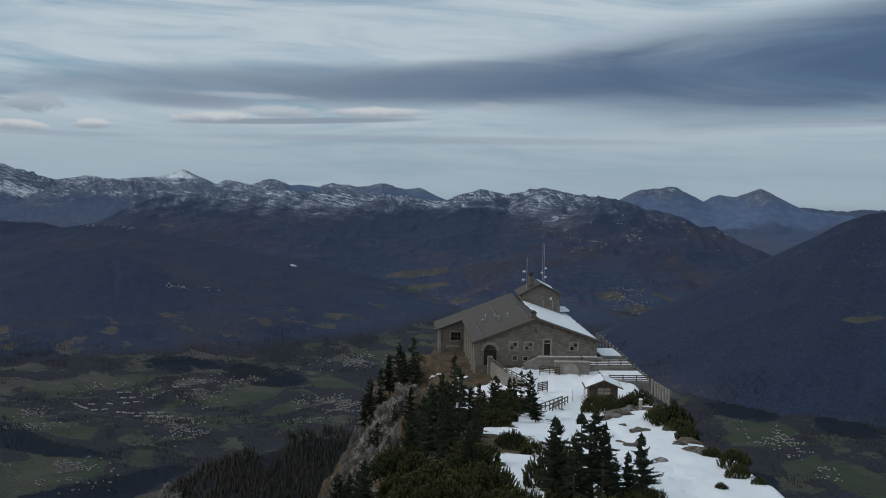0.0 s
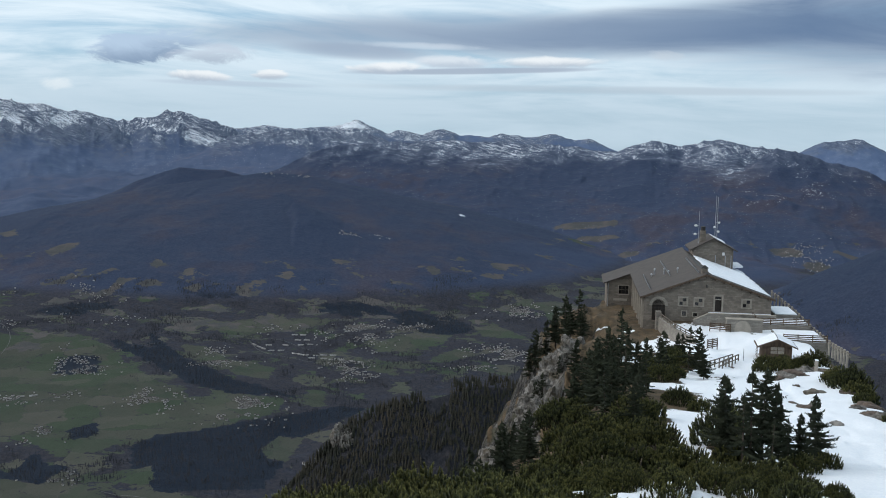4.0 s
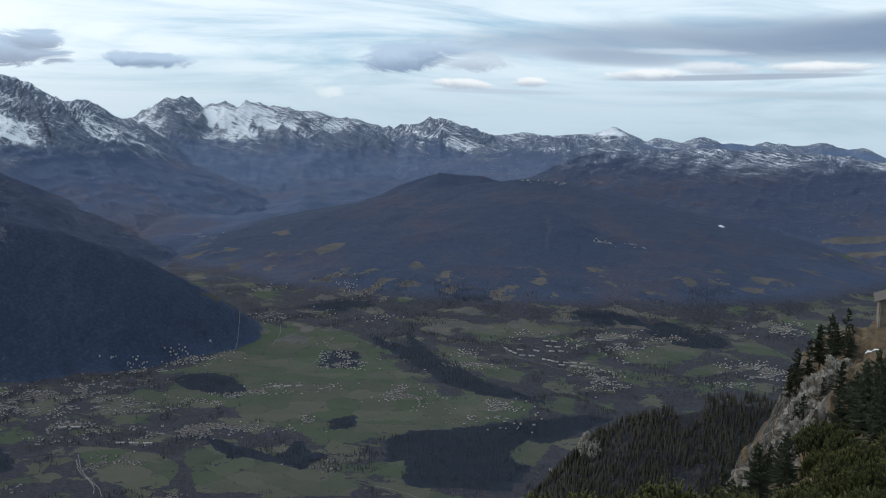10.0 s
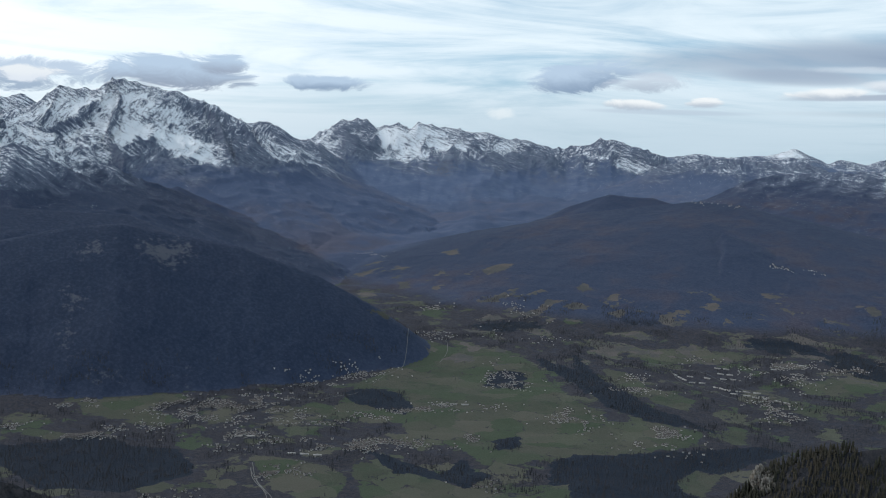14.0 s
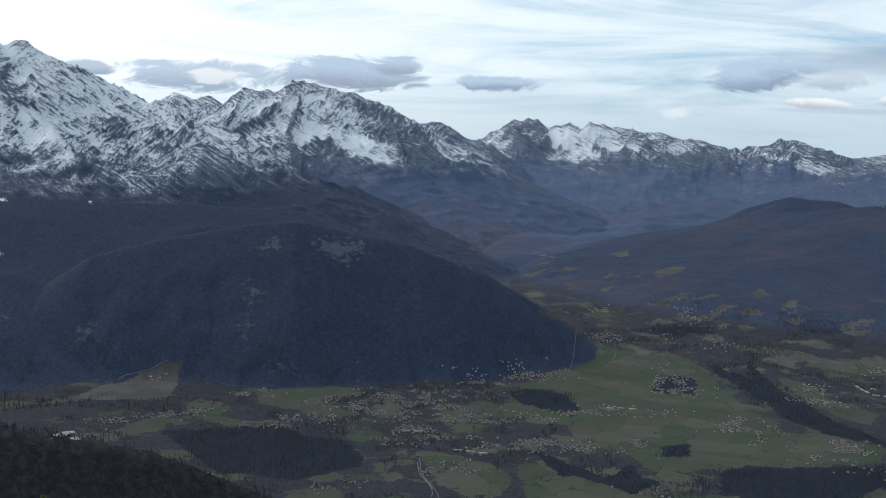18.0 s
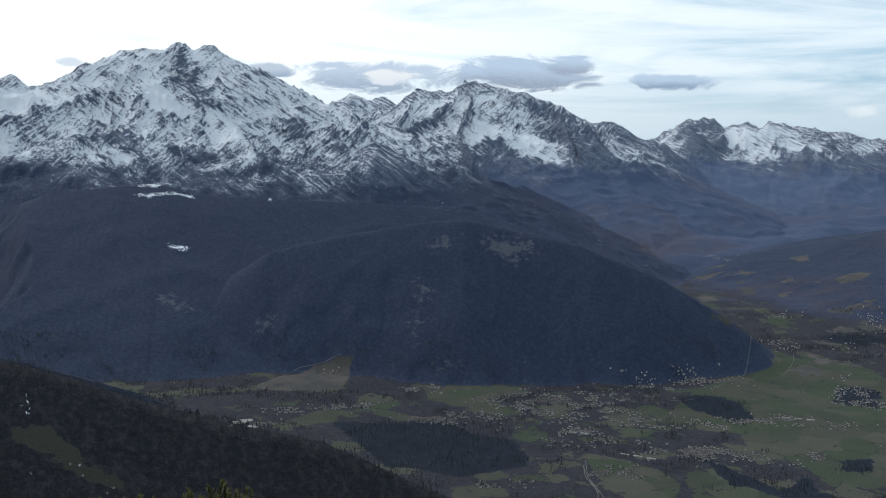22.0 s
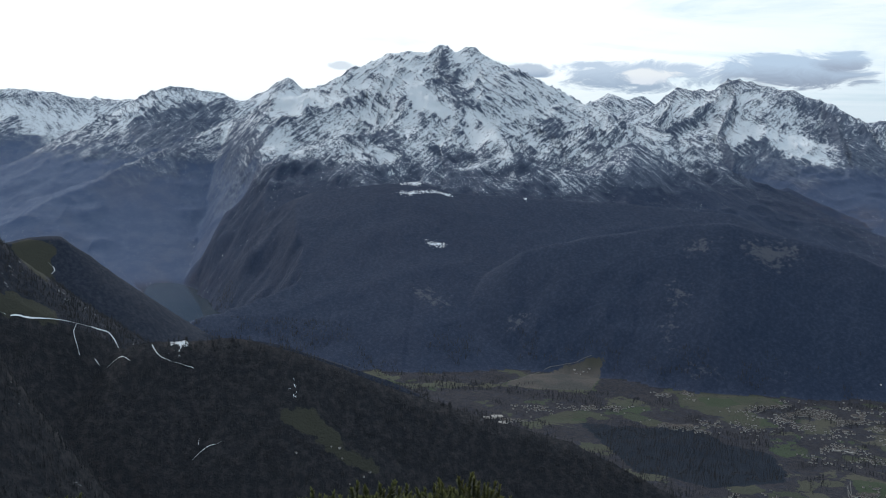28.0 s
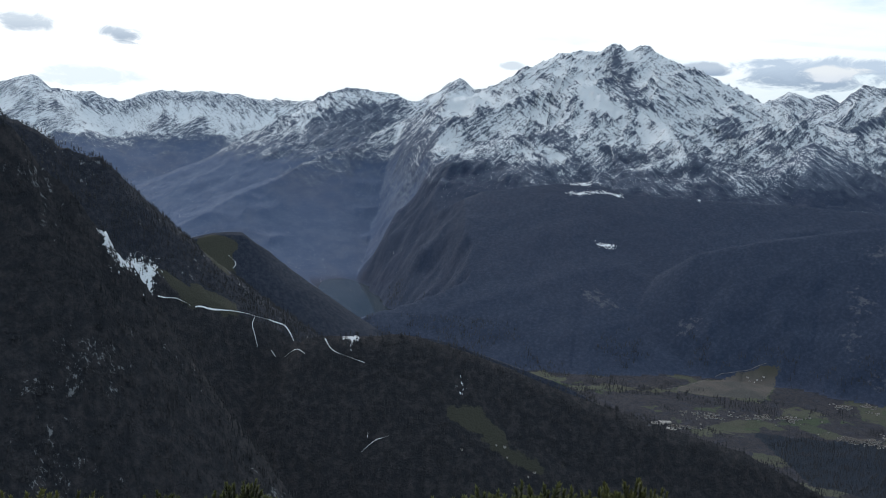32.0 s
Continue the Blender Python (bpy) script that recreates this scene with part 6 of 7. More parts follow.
def pine_bush_meshes(seed, wide=1.6, high=1.3, tufts=210, fine=1.0):
    """A sprawling mountain pine: bent limbs and upright tufts of needles."""
    rnd = random.Random(seed)
    bm = bmesh.new()
    vs, fs, young = [], [], []
    for k in range(9):
        a, r = rnd.uniform(0, math.tau), wide * rnd.uniform(0.4, 0.85)
        rod(bm, (0, 0, -0.25), (r * 0.55 * math.cos(a), r * 0.55 * math.sin(a), high * 0.25), 0.05, 0.035, 5)
        rod(bm, (r * 0.55 * math.cos(a), r * 0.55 * math.sin(a), high * 0.25), (r * math.cos(a), r * math.sin(a), high * rnd.uniform(0.45, 0.75)), 0.035, 0.015, 5)
    for k in range(tufts):
        a, q = rnd.uniform(0, math.tau), math.sqrt(rnd.random())
        lobe = 0.82 + 0.3 * noise.noise((2.2 * math.cos(a), 2.2 * math.sin(a), seed + q))
        r = wide * q * lobe
        top = high * (1 - 0.75 * q ** 2.0) * rnd.uniform(0.62, 1.12)
        x, y, z = r * math.cos(a), r * math.sin(a), max(0.05, top - (rnd.random() < 0.3) * rnd.uniform(0.1, 0.45) * high)
        length = rnd.uniform(0.20, 0.36)
        lean = Vector((0.45 * math.cos(a) * q + rnd.uniform(-0.18, 0.18), 0.45 * math.sin(a) * q + rnd.uniform(-0.18, 0.18), 1)).normalized()
        s1 = lean.orthogonal().normalized()
        s2 = lean.cross(s1)
        count = 24
        for i in range(count):
            b = 2.4 * i + rnd.random()
            out = s1 * math.cos(b) + s2 * math.sin(b)
            h = i / count
            p = Vector((x, y, z)) + lean * length * h
            tip = p + (lean * rnd.uniform(0.5, 0.9) + out * rnd.uniform(0.7, 1.1) * (1.15 - 0.7 * h)) * 0.13
            w = out.cross(lean) * 0.030
            base = len(vs)
            vs += [p - w, p + w, tip]
            young += [h * 0.6, h * 0.6, 0.25 + h * 0.75]
            fs.append((base, base + 1, base + 2))
        base = len(vs)
        young += [0.0, 0.0, 1.0, 0.0, 0.0]
        p = Vector((x, y, z))
        vs += [p + s1 * 0.045 - lean * 0.25, p - s1 * 0.045 - lean * 0.25, p + lean * length * 1.08, p + s2 * 0.045 - lean * 0.25, p - s2 * 0.045 - lean * 0.25]
        fs += [(base, base + 1, base + 2), (base + 3, base + 4, base + 2)]
    limbs = bpy.data.meshes.new("trunk")
    bm.to_mesh(limbs)
    bm.free()
    limbs.materials.append(BARK)
    data = soup(vs, fs, "crown", PINE)
    # 0 at a tuft's heart, 1 at its tips, for the painted tip light
    tips = data.attributes.new("young", "FLOAT", "POINT")
    tips.data.foreach_set("value", np.array(young, np.float32))
    return limbs, data


SPRUCES = [spruce_meshes(k, 6.0, d) for k, d in ((1, 1.0), (2, 1.15), (3, 0.8), (4, 0.55))]
PINES = [pine_bush_meshes(10 + k, w, h, c) for k, (w, h, c) in enumerate(((1.7, 1.35, 290), (2.1, 1.7, 400), (1.3, 1.15, 200)))]


def on_ridge(x, y):
    return float(summit(np.array([x], np.float32), np.array([y], np.float32))[0])


def plant(kind, meshes, names, x, y, size, label, category, group, rnd, z=None, tall=1.0):
    ob = thing(kind, pose(x, y, (on_ridge(x, y) if z is None else z) - 0.08, rnd.uniform(-3, 3), rnd.uniform(-3, 3), rnd.uniform(0, 360)) @ Matrix.Diagonal((size, size, size * tall, 1)), label, category, group)
    for name, data in zip(names, meshes):
        new(name, data).parent = ob
    return ob


rnd = random.Random(7)
TREES = [
    (9.6, 66.4, 5.5), (13.6, 70.0, 4.1), (8.3, 64.2, 4.2), (11.2, 65.6, 2.9), (9.9, 63.5, 3.1), (9.8, 129.2, 5.8), (11.0, 128.6, 5.9), (11.3, 124.6, 4.1),
    (2.0, 108.3, 7.3), (0.8, 152.1, 7.4), (-0.8, 106.3, 7.2), (0.1, 85.4, 5.1), (3.1, 96.6, 3.7), (2.2, 80.8, 3.9), (-5.3, 186.9, 5.9), (-7.6, 191.8, 6.5),
    (-9.5, 195.6, 5.8), (-11.3, 195.2, 5.5), (-13.0, 194.7, 5.8), (-6.5, 186.9, 4.6), (-4.1, 189.8, 3.6), (-14.1, 195.0, 4.8), (-4.4, 182.9, 4.0), (2.2, 159.9, 7.8),
    (0.1, 158.7, 6.9), (-1.6, 155.8, 7.6), (2.9, 131.0, 5.3), (-2.4, 130.5, 7.1), (0.6, 101.7, 5.5), (2.3, 82.7, 4.0)
]
TREES += [
    (-3.5, 110.9, 4.8), (9.3, 144.0, 4.2), (7.0, 138.0, 5.0), (10.6, 150.0, 3.6), (12.4, 77.0, 2.6), (11.2, 72.0, 3.6), (28.5, 128.0, 3.8), (6.2, 124.0, 4.8),
    (7.2, 128.0, 5.0), (5.0, 136.0, 5.0), (6.0, 145.0, 4.6), (4.0, 104.0, 4.5), (3.2, 110.0, 5.0), (7.6, 66.0, 5.0), (8.9, 65.0, 5.4), (10.4, 67.0, 4.6),
    (12.0, 66.5, 3.2), (7.9, 72.0, 4.4), (-1.5, 120.0, 6.5), (0.5, 128.0, 6.0), (-2.5, 135.0, 7.0), (1.5, 140.0, 6.0), (-3.5, 112.0, 6.0)
]
for i, (x, y, h) in enumerate(TREES):
    sparse = i in (2, 4, 5)
    plant("spruce_tree", SPRUCES[3 if sparse else i % 3], ("trunk", "crown"), x, y, h / 6.0 * (1.3 if x < -3.9 and y > 180 else 1.12 if y < 80 else 1.0),
          "thin young spruce with sparse ragged branches" if sparse else "dark green spruce with drooping ragged branches", "tree", "spruces on the ridge", rnd)
BUSHES = [
    (21.1, 145.1, 1.6), (22.1, 141.1, 1.5), (24.1, 144.3, 1.6), (25.9, 145.4, 1.7), (28.8, 152.5, 1.7), (19.3, 137.6, 1.3), (24.1, 149.3, 1.3), (25.7, 90.9, 1.2),
    (25.6, 88.6, 0.8), (24.7, 80.9, 0.6), (8.1, 73.8, 1.8), (7.6, 65.4, 1.4), (3.7, 85.9, 1.4), (2.3, 84.7, 1.6), (0.9, 80.6, 1.7), (2.5, 73.8, 1.6),
    (3.5, 70.9, 1.5), (1.3, 71.2, 1.7), (-0.3, 75.9, 1.8), (0.1, 61.1, 1.5), (2.1, 62.4, 1.5), (3.8, 62.4, 1.3), (-1.5, 73.8, 1.8), (14.0, 67.7, 1.1),
    (12.0, 65.0, 1.1), (5.1, 62.2, 1.3), (7.7, 56.8, 1.4), (9.1, 56.4, 1.4), (8.5, 140.0, 1.8), (7.5, 134.0, 1.8)
]
BUSHES += [
    (9.2, 146.0, 1.6), (6.5, 128.0, 1.8), (7.8, 122.0, 1.6), (6.0, 118.0, 1.8), (9.5, 152.0, 1.6), (10.5, 157.0, 1.5), (8.2, 151.0, 1.6), (7.0, 102.0, 1.4),
    (8.6, 96.0, 1.5), (10.4, 134.0, 1.2), (10.5, 90.0, 1.2), (12.0, 84.0, 1.1), (27.2, 130.0, 1.9), (27.8, 126.0, 2.2), (27.6, 121.0, 2.2), (28.6, 123.0, 2.0),
    (29.0, 132.0, 1.6), (26.2, 112.0, 1.4), (25.6, 98.5, 1.0), (24.6, 86.0, 0.9), (21.2, 78.5, 0.6)
]
for i, (x, y, h) in enumerate(BUSHES):
    plant("mountain_pine", PINES[i % 3], ("trunk", "crown"), x, y, max(0.42, h / 1.45), "dense green mountain pine bush growing in the snow", "bush", "mountain pines", rnd)
# the thicket that fringes the summit, and the shrubby flank below it
for k in range(190):
    az = radians(rnd.uniform(-17.5, 11.5))
    r = rnd.uniform(25, 43)
    x, y = r * math.sin(az), r * math.cos(az)
    if az > radians(-3.5) and r < 31 or az > radians(4) and r < 36 or az > radians(-5) and r > 38:
        continue
    plant("mountain_pine", PINES[k % 3], ("trunk", "crown"), x, y, rnd.uniform(0.66, 0.98), "green mountain pine bush in a low thicket", "bush", "mountain pine thicket", rnd)
for k in range(50):
    az, r = radians(rnd.uniform(-7, 12.5)), rnd.uniform(50, 58)
    plant("mountain_pine", PINES[k % 3], ("trunk", "crown"), r * math.sin(az), r * math.cos(az), rnd.uniform(0.5, 0.8) * (0.8 if az > radians(11) else 1), "green mountain pine bush in a low thicket", "bush", "mountain pine thicket", rnd)
for k in range(38):
    az, r = radians(rnd.uniform(-11, -1.5)), rnd.uniform(48, 70)
    plant("mountain_pine", PINES[k % 3], ("trunk", "crown"), r * math.sin(az), r * math.cos(az), rnd.uniform(0.7, 1.05), "dark mountain pine bush on the steep flank", "bush", "flank bushes", rnd)
for k in range(34):
    az, r = radians(rnd.uniform(-104, -60)), rnd.uniform(15, 21)
    plant("mountain_pine", PINES[k % 3], ("trunk", "crown"), r * math.sin(az), r * math.cos(az), rnd.uniform(0.45, 0.78), "green mountain pine bush in a low thicket", "bush", "mountain pine thicket", rnd)
for k in range(60):
    y = rnd.uniform(48, 150)
    x = 0.087 * y + rnd.uniform(-26, -6) - 0.05 * y
    if y < 64 and x > -4:
        continue
    plant("mountain_pine", PINES[k % 3], ("trunk", "crown"), x, y, rnd.uniform(0.9, 1.5), "dark mountain pine bush on the steep flank", "bush", "flank bushes", rnd)
for k in range(34):
    y = rnd.uniform(60, 172)
    x = 0.087 * y + rnd.uniform(-24, -9) - 0.04 * y
    plant("spruce_tree", SPRUCES[k % 3], ("trunk", "crown"), x, y, rnd.uniform(0.6, 1.05), "dark green spruce with drooping ragged branches", "tree", "spruces on the flank", rnd)


# ---------------------------------------------------------------- rocks
def rock_mesh(seed, mat, rough=0.35, flat=0.6, sub=3, ragged=0.0):
    bm = bmesh.new()
    bmesh.ops.create_icosphere(bm, subdivisions=sub, radius=1.0)
    for v in bm.verts:
        p = v.co.copy()
        k = 1 + rough * noise.noise(p * 1.3 + Vector((seed, 0, 0))) + 0.22 * abs(noise.noise(p * 3.1 + Vector((0, seed, 0)))) - 0.12 * abs(noise.noise(p * 7 + Vector((0, 0, seed))))
        if ragged:
            q = Vector((p.x * 1.6, p.y * 1.6, p.z * 0.55)) + Vector((seed, seed, 0))
            k += ragged * (0.5 - abs(noise.noise(q * 2.0))) + 0.6 * ragged * (0.5 - abs(noise.noise(q * 4.6))) + 0.3 * ragged * noise.noise(q * 11)
        v.co = Vector((p.x, p.y, p.z * flat)) * k
    data = bpy.data.meshes.new("rock")
    bm.to_mesh(data)
    bm.free()
    data.materials.append(mat)
    return data


ROCKS = [rock_mesh(k, m, 0.6, 0.75, 4, 0.35) for k, m in ((1, LIME), (2, BROWNROCK), (3, LIME), (4, BROWNROCK))]
CRAGS = [rock_mesh(10 + k, LIME, 0.6, 1.0, 5, 0.55) for k in range(3)]
for i, (x, y, s) in enumerate(((22.8, 120.0, 1.0), (19.4, 106.0, 0.9), (20.6, 107.5, 0.7), (25.2, 102.5, 1.1), (24.9, 99.8, 1.3), (26.4, 120.6, 1.0), (20.0, 94.2, 0.75), (25.6, 107.9, 1.1), (24.2, 105.6, 0.7),
                               (20.2, 129.7, 1.2), (21.8, 132.5, 1.3), (23.3, 135.7, 1.5), (25.3, 140.0, 1.4), (27.0, 143.5, 1.2), (18.4, 126.0, 0.8), (18.9, 110.5, 0.45), (26.6, 114.0, 0.9), (21.5, 123.5, 0.5))):
    ob = new("rock", ROCKS[i % 4])
    ob.matrix_world = pose(x, y, on_ridge(x, y) - 0.12 * s, 0, 0, i * 47) @ Matrix.Diagonal((s * 1.0, s * 0.65, s * 0.58, 1))
    tagged(ob, "rugged grey limestone rock poking through snow" if i % 2 == 0 else "brown weathered rock poking through snow", "rock", "rocks in the snow")
for i, (x, y, s, dz) in enumerate(((-13.5, 163, 5.5, -3), (-12.0, 158, 4.5, -4), (-9.5, 168, 4.2, -1), (-7.0, 173, 3.5, 0), (-15.5, 156, 5.0, -9), (-5.5, 178, 3.0, 0.5), (-11.0, 150, 4.0, -5), (-8.5, 160, 3.5, -1.5), (-14, 170, 5, -5), (-17, 162, 6, -10), (-88, 341, 3.6, -1.8), (-85, 339, 3.0, -2.4))):
    ob = new("crag", CRAGS[i % 3])
    ob.matrix_world = pose(x, y, (height(x, y) if y > 250 else on_ridge(x, y)) + dz, 8, -12, i * 61) @ Matrix.Diagonal((s * 0.75, s * 0.75, s * 0.9, 1))
    tagged(ob, "pale fissured limestone crag on the steep flank", "rock", "crags below the house")
log_seat = thing("log_pile", pose(28.0, 140.0, on_ridge(28, 140) + 0.1, 0, 0, -12), "two weathered logs lying in the snow by the path", "logs")
part("log", rod(bmesh.new(), (-1.6, 0, 0.22), (1.7, 0.1, 0.3), 0.26, 0.22, 10), GREYWOOD, log_seat)
part("log", rod(bmesh.new(), (-0.9, -0.45, 0.15), (2.4, -0.3, 0.18), 0.2, 0.18, 10), GREYWOOD, log_seat)
part("log_snow", box(-1.2, 0.6, -0.12, 0.25, 0.44, 0.56, 0.05), SNOWM, log_seat)
stump = thing("wayside_post", pose(26.6, 139.5, on_ridge(26.6, 139.5)), "short stone way post beside the logs", "post")
part("shaft", box(-0.2, 0.2, -0.2, 0.2, -0.4, 1.4, 0.04), PALE, stump)
part("snow_cap", box(-0.24, 0.24, -0.24, 0.24, 1.4, 1.52, 0.05), SNOWM, stump)


# ---------------------------------------------------------------- forest
def cone_trees(spots, sides=7, tiers=3, seed=1, mat=FARTREE):
    """Many small conifers as one mesh: stacked ragged cones."""
    rg = np.random.default_rng(seed)
    spots = np.asarray(spots, float)
    n_t = len(spots)
    vs, fs = [], []
    per = sides + 1
    ang = np.linspace(0, math.tau, sides, endpoint=False)
    allv = np.zeros((n_t, tiers * per, 3))
    for k in range(tiers):
        lo, hi = 0.05 + 0.30 * k * 3 / tiers, min(1.0, 0.50 + 0.27 * k * 3 / tiers) if k < tiers - 1 else 1.0
        rad = 0.20 * (1 - 0.27 * k * 3 / tiers)
        jit = rg.uniform(0.65, 1.3, (n_t, sides))
        turn = rg.uniform(0, math.tau, (n_t, 1))
        h = spots[:, 3:4]
        allv[:, k * per:k * per + sides, 0] = spots[:, 0:1] + np.cos(ang + turn) * rad * jit * h
        allv[:, k * per:k * per + sides, 1] = spots[:, 1:2] + np.sin(ang + turn) * rad * jit * h
        allv[:, k * per:k * per + sides, 2] = spots[:, 2:3] + (lo - 0.06 * (jit - 1)) * h
        allv[:, k * per + sides] = np.stack([spots[:, 0], spots[:, 1], spots[:, 2] + hi * spots[:, 3]], 1)
    tri = np.array([(k * per + i, k * per + (i + 1) % sides, k * per + sides) for k in range(tiers) for i in range(sides)])
    faces = (tri[None] + (np.arange(n_t) * tiers * per)[:, None, None]).reshape(-1, 3)
    data = bpy.data.meshes.new("forest")
    data.vertices.add(allv.shape[0] * allv.shape[1])
    data.vertices.foreach_set("co", allv.ravel())
    data.loops.add(faces.size)
    data.loops.foreach_set("vertex_index", faces.ravel().astype(np.int32))
    data.polygons.add(len(faces))
    data.polygons.foreach_set("loop_start", (np.arange(len(faces)) * 3).astype(np.int32))
    data.update(calc_edges=True)
    data.materials.append(mat)
    return data


def scatter(n_want, az0, az1, r0, r1, keep, high, seed):
    rg = np.random.default_rng(seed)
    a = np.radians(rg.uniform(az0, az1, n_want))
    r = np.sqrt(rg.uniform(r0 ** 2, r1 ** 2, n_want))
    x, y = (r * np.sin(a)).astype(np.float32), (r * np.cos(a)).astype(np.float32)
    z, alp = land(x, y)[:2]
    k = keep(x, y, z, alp)
    x, y, z = x[k], y[k], z[k]
    return np.stack([x, y, z - 0.3, rg.uniform(0.6, 1.25, len(x)) * high], 1)


spots = scatter(46000, -24, 4, 245, 430, lambda x, y, z, alp: (z > -140) & (fbm(x / 18, y / 18, 3, 8) > -0.9), 2.5, 3)
RIDGETREE = plain("ridge_needles", (0.027, 0.029, 0.023), (0.048, 0.043, 0.034), 0.12, 0.9, 0.0, spec=0.1)
tagged(new("ridge_forest", cone_trees(spots, 5, 3, 5, RIDGETREE)), "dense dark spruce forest on the ridge below the crag", "forest", kind="stuff")

# ---------------------------------------------------------------- villages, roads and trees of the valley
VILLAGES = [
    (-561, 597, 46, 38, 35, 150), (-595, 584, 25, 25, 35, 60), (-559, 761, 25, 33, 35, 40), (-568, 707, 28, 13, 35, 30),
    (-583, 932, 35, 32, 36, 40), (-553, 962, 30, 19, 36, 25), (-440, 818, 20, 46, 35, 60), (-427, 701, 40, 14, 35, 50),
    (-448, 676, 17, 14, 35, 30), (-456, 556, 61, 16, 34, 70), (-416, 567, 22, 16, 34, 30), (-433, 495, 13, 11, 34, 25),
    (-420, 518, 10, 16, 34, 14), (-328, 718, 17, 26, 34, 45), (-257, 710, 26, 33, 34, 80)
]
VILLAGES += [
    (-320, 837, 29, 17, 35, 30), (-207, 845, 21, 39, 35, 50), (-233, 967, 32, 35, 35, 50), (-344, 887, 15, 19, 35, 20),
    (-492, 1000, 18, 39, 36, 35), (-558, 1060, 26, 38, 37, 25), (-367, 634, 7, 11, 34, 12), (-323, 979, 22, 16, 36, 12),
    (-588, 482, 22, 11, 34, 40), (-580, 515, 23, 15, 34, 25), (-664, 535, 16, 10, 35, 15), (-199, 1022, 27, 27, 35, 20),
    (-113, 878, 23, 11, 34, 12), (-939, 1303, 21, 33, 40, 15), (-650, 1038, 19, 19, 37, 12)
]
VILLAGES += [
    (-430, 568, 22, 10, 24, 30), (-558, 623, 24, 35, 25, 60), (-502, 549, 14, 8, 24, 20), (-362, 467, 12, 7, 24, 16),
    (-422, 494, 13, 8, 24, 16), (-86, 936, 30, 22, 26, 50), (-99, 1115, 30, 25, 27, 30), (-402, 595, 36, 10, 17, 40),
    (-465, 649, 15, 9, 18, 12), (-309, 546, 13, 10, 17, 14), (-177, 604, 3, 4, 17, 3), (-90, 1120, 33, 33, 4, 40),
    (-95, 937, 30, 28, 4, 60), (284, 1574, 34, 52, 6, 40), (264, 827, 18, 38, 3, 40)
]
VILLAGES += [
    (272, 762, 10, 29, 3, 40), (-262, 716, 15, 20, 3, 25), (-239, 988, 31, 32, 4, 40), (-645, 455, 25, 13, 57, 40),
    (-592, 478, 12, 7, 57, 25), (-661, 414, 21, 13, 57, 25), (-567, 594, 54, 39, 57, 120), (-493, 618, 25, 19, 57, 40),
    (-745, 501, 9, 6, 58, 3), (-668, 545, 14, 8, 58, 15), (-450, 426, 17, 10, 56, 18), (-641, 374, 11, 5, 57, 8),
    (-358, 142, 8, 6, 0, 14), (-355, 118, 8, 6, 0, 10), (-352, 120, 8, 6, 0, 10)
]
VILLAGES += [
    (-468, 1572, 14, 8, 0, 5), (-509, 1561, 14, 8, 0, 4), (-292, 1333, 14, 8, 0, 5), (-333, 1320, 14, 8, 0, 5)
]
W_PLASTER = plain("village_plaster", (0.56, 0.54, 0.53), (0.34, 0.32, 0.31), 0.6, 0.9, 0.0, vary=0.6)
W_ROOF = plain("village_roof", (0.055, 0.046, 0.044), (0.105, 0.098, 0.098), 0.5, 0.8, 0.0, vary=0.4)
HALL_ROOF = plain("pale_hall_roof", (0.30, 0.29, 0.285), (0.20, 0.195, 0.19), 0.3, 0.8, 0.0)


def house_shell(l, w, h, rise):
    """Walls with gables, and a roof with eaves."""
    bm = bmesh.new()
    a = [bm.verts.new((sx * l / 2, sy * w / 2, z)) for z in (-0.8, h) for sx, sy in ((-1, -1), (1, -1), (1, 1), (-1, 1))]
    g = [bm.verts.new((sx * l / 2, 0, h + rise)) for sx in (-1, 1)]
    for f in ((0, 1, 5, 4), (2, 3, 7, 6)):
        bm.faces.new([a[i] for i in f])
    bm.faces.new((a[1], a[2], a[6], g[1], a[5])), bm.faces.new((a[3], a[0], a[4], g[0], a[7]))
    walls = bpy.data.meshes.new("wall")
    bm.to_mesh(walls)
    bm.free()
    bm = bmesh.new()
    o, k = 0.14 * w, rise / (w / 2)
    for sy in (-1, 1):
        top = [bm.verts.new(c) for c in ((-l / 2 - o, 0, h + rise + 0.05), (l / 2 + o, 0, h + rise + 0.05), (l / 2 + o, sy * (w / 2 + o), h - k * o + 0.05), (-l / 2 - o, sy * (w / 2 + o), h - k * o + 0.05))]
        low = [bm.verts.new((v.co.x, v.co.y, v.co.z - 0.07)) for v in top]
        bm.faces.new(top if sy < 0 else top[::-1])
        for i in range(4):
            bm.faces.new((top[i], top[(i + 1) % 4], low[(i + 1) % 4], low[i]))
    roof = bpy.data.meshes.new("roof")
    bm.to_mesh(roof)
    bm.free()
    return walls, roof


def with_mat(data, mat):
    data.materials.append(mat)
    return data


SHELLS = []
for l, w, h, rise in ((1.35, 0.95, 0.72, 0.28), (1.05, 0.8, 0.64, 0.24), (2.0, 1.0, 0.74, 0.26)):
    walls, roof = house_shell(l, w, h, rise)
    SHELLS.append((with_mat(walls, W_PLASTER), with_mat(roof, W_ROOF)))
rg = np.random.default_rng(21)
homes = []
for cx, cy, a, b, turn, count in VILLAGES:
    count = int(count * (5.6 if math.hypot(cx, cy) > 450 else 2.6))
    u, v = a * 0.55 * rg.normal(0, 1, count), b * 0.55 * rg.normal(0, 1, count)
    c, s = math.cos(radians(turn)), math.sin(radians(turn))
    homes.append(np.stack([cx + u * c - v * s, cy + u * s + v * c], 1))
homes = np.concatenate(homes)
hz = land(homes[:, 0].astype(np.float32), homes[:, 1].astype(np.float32))[0]
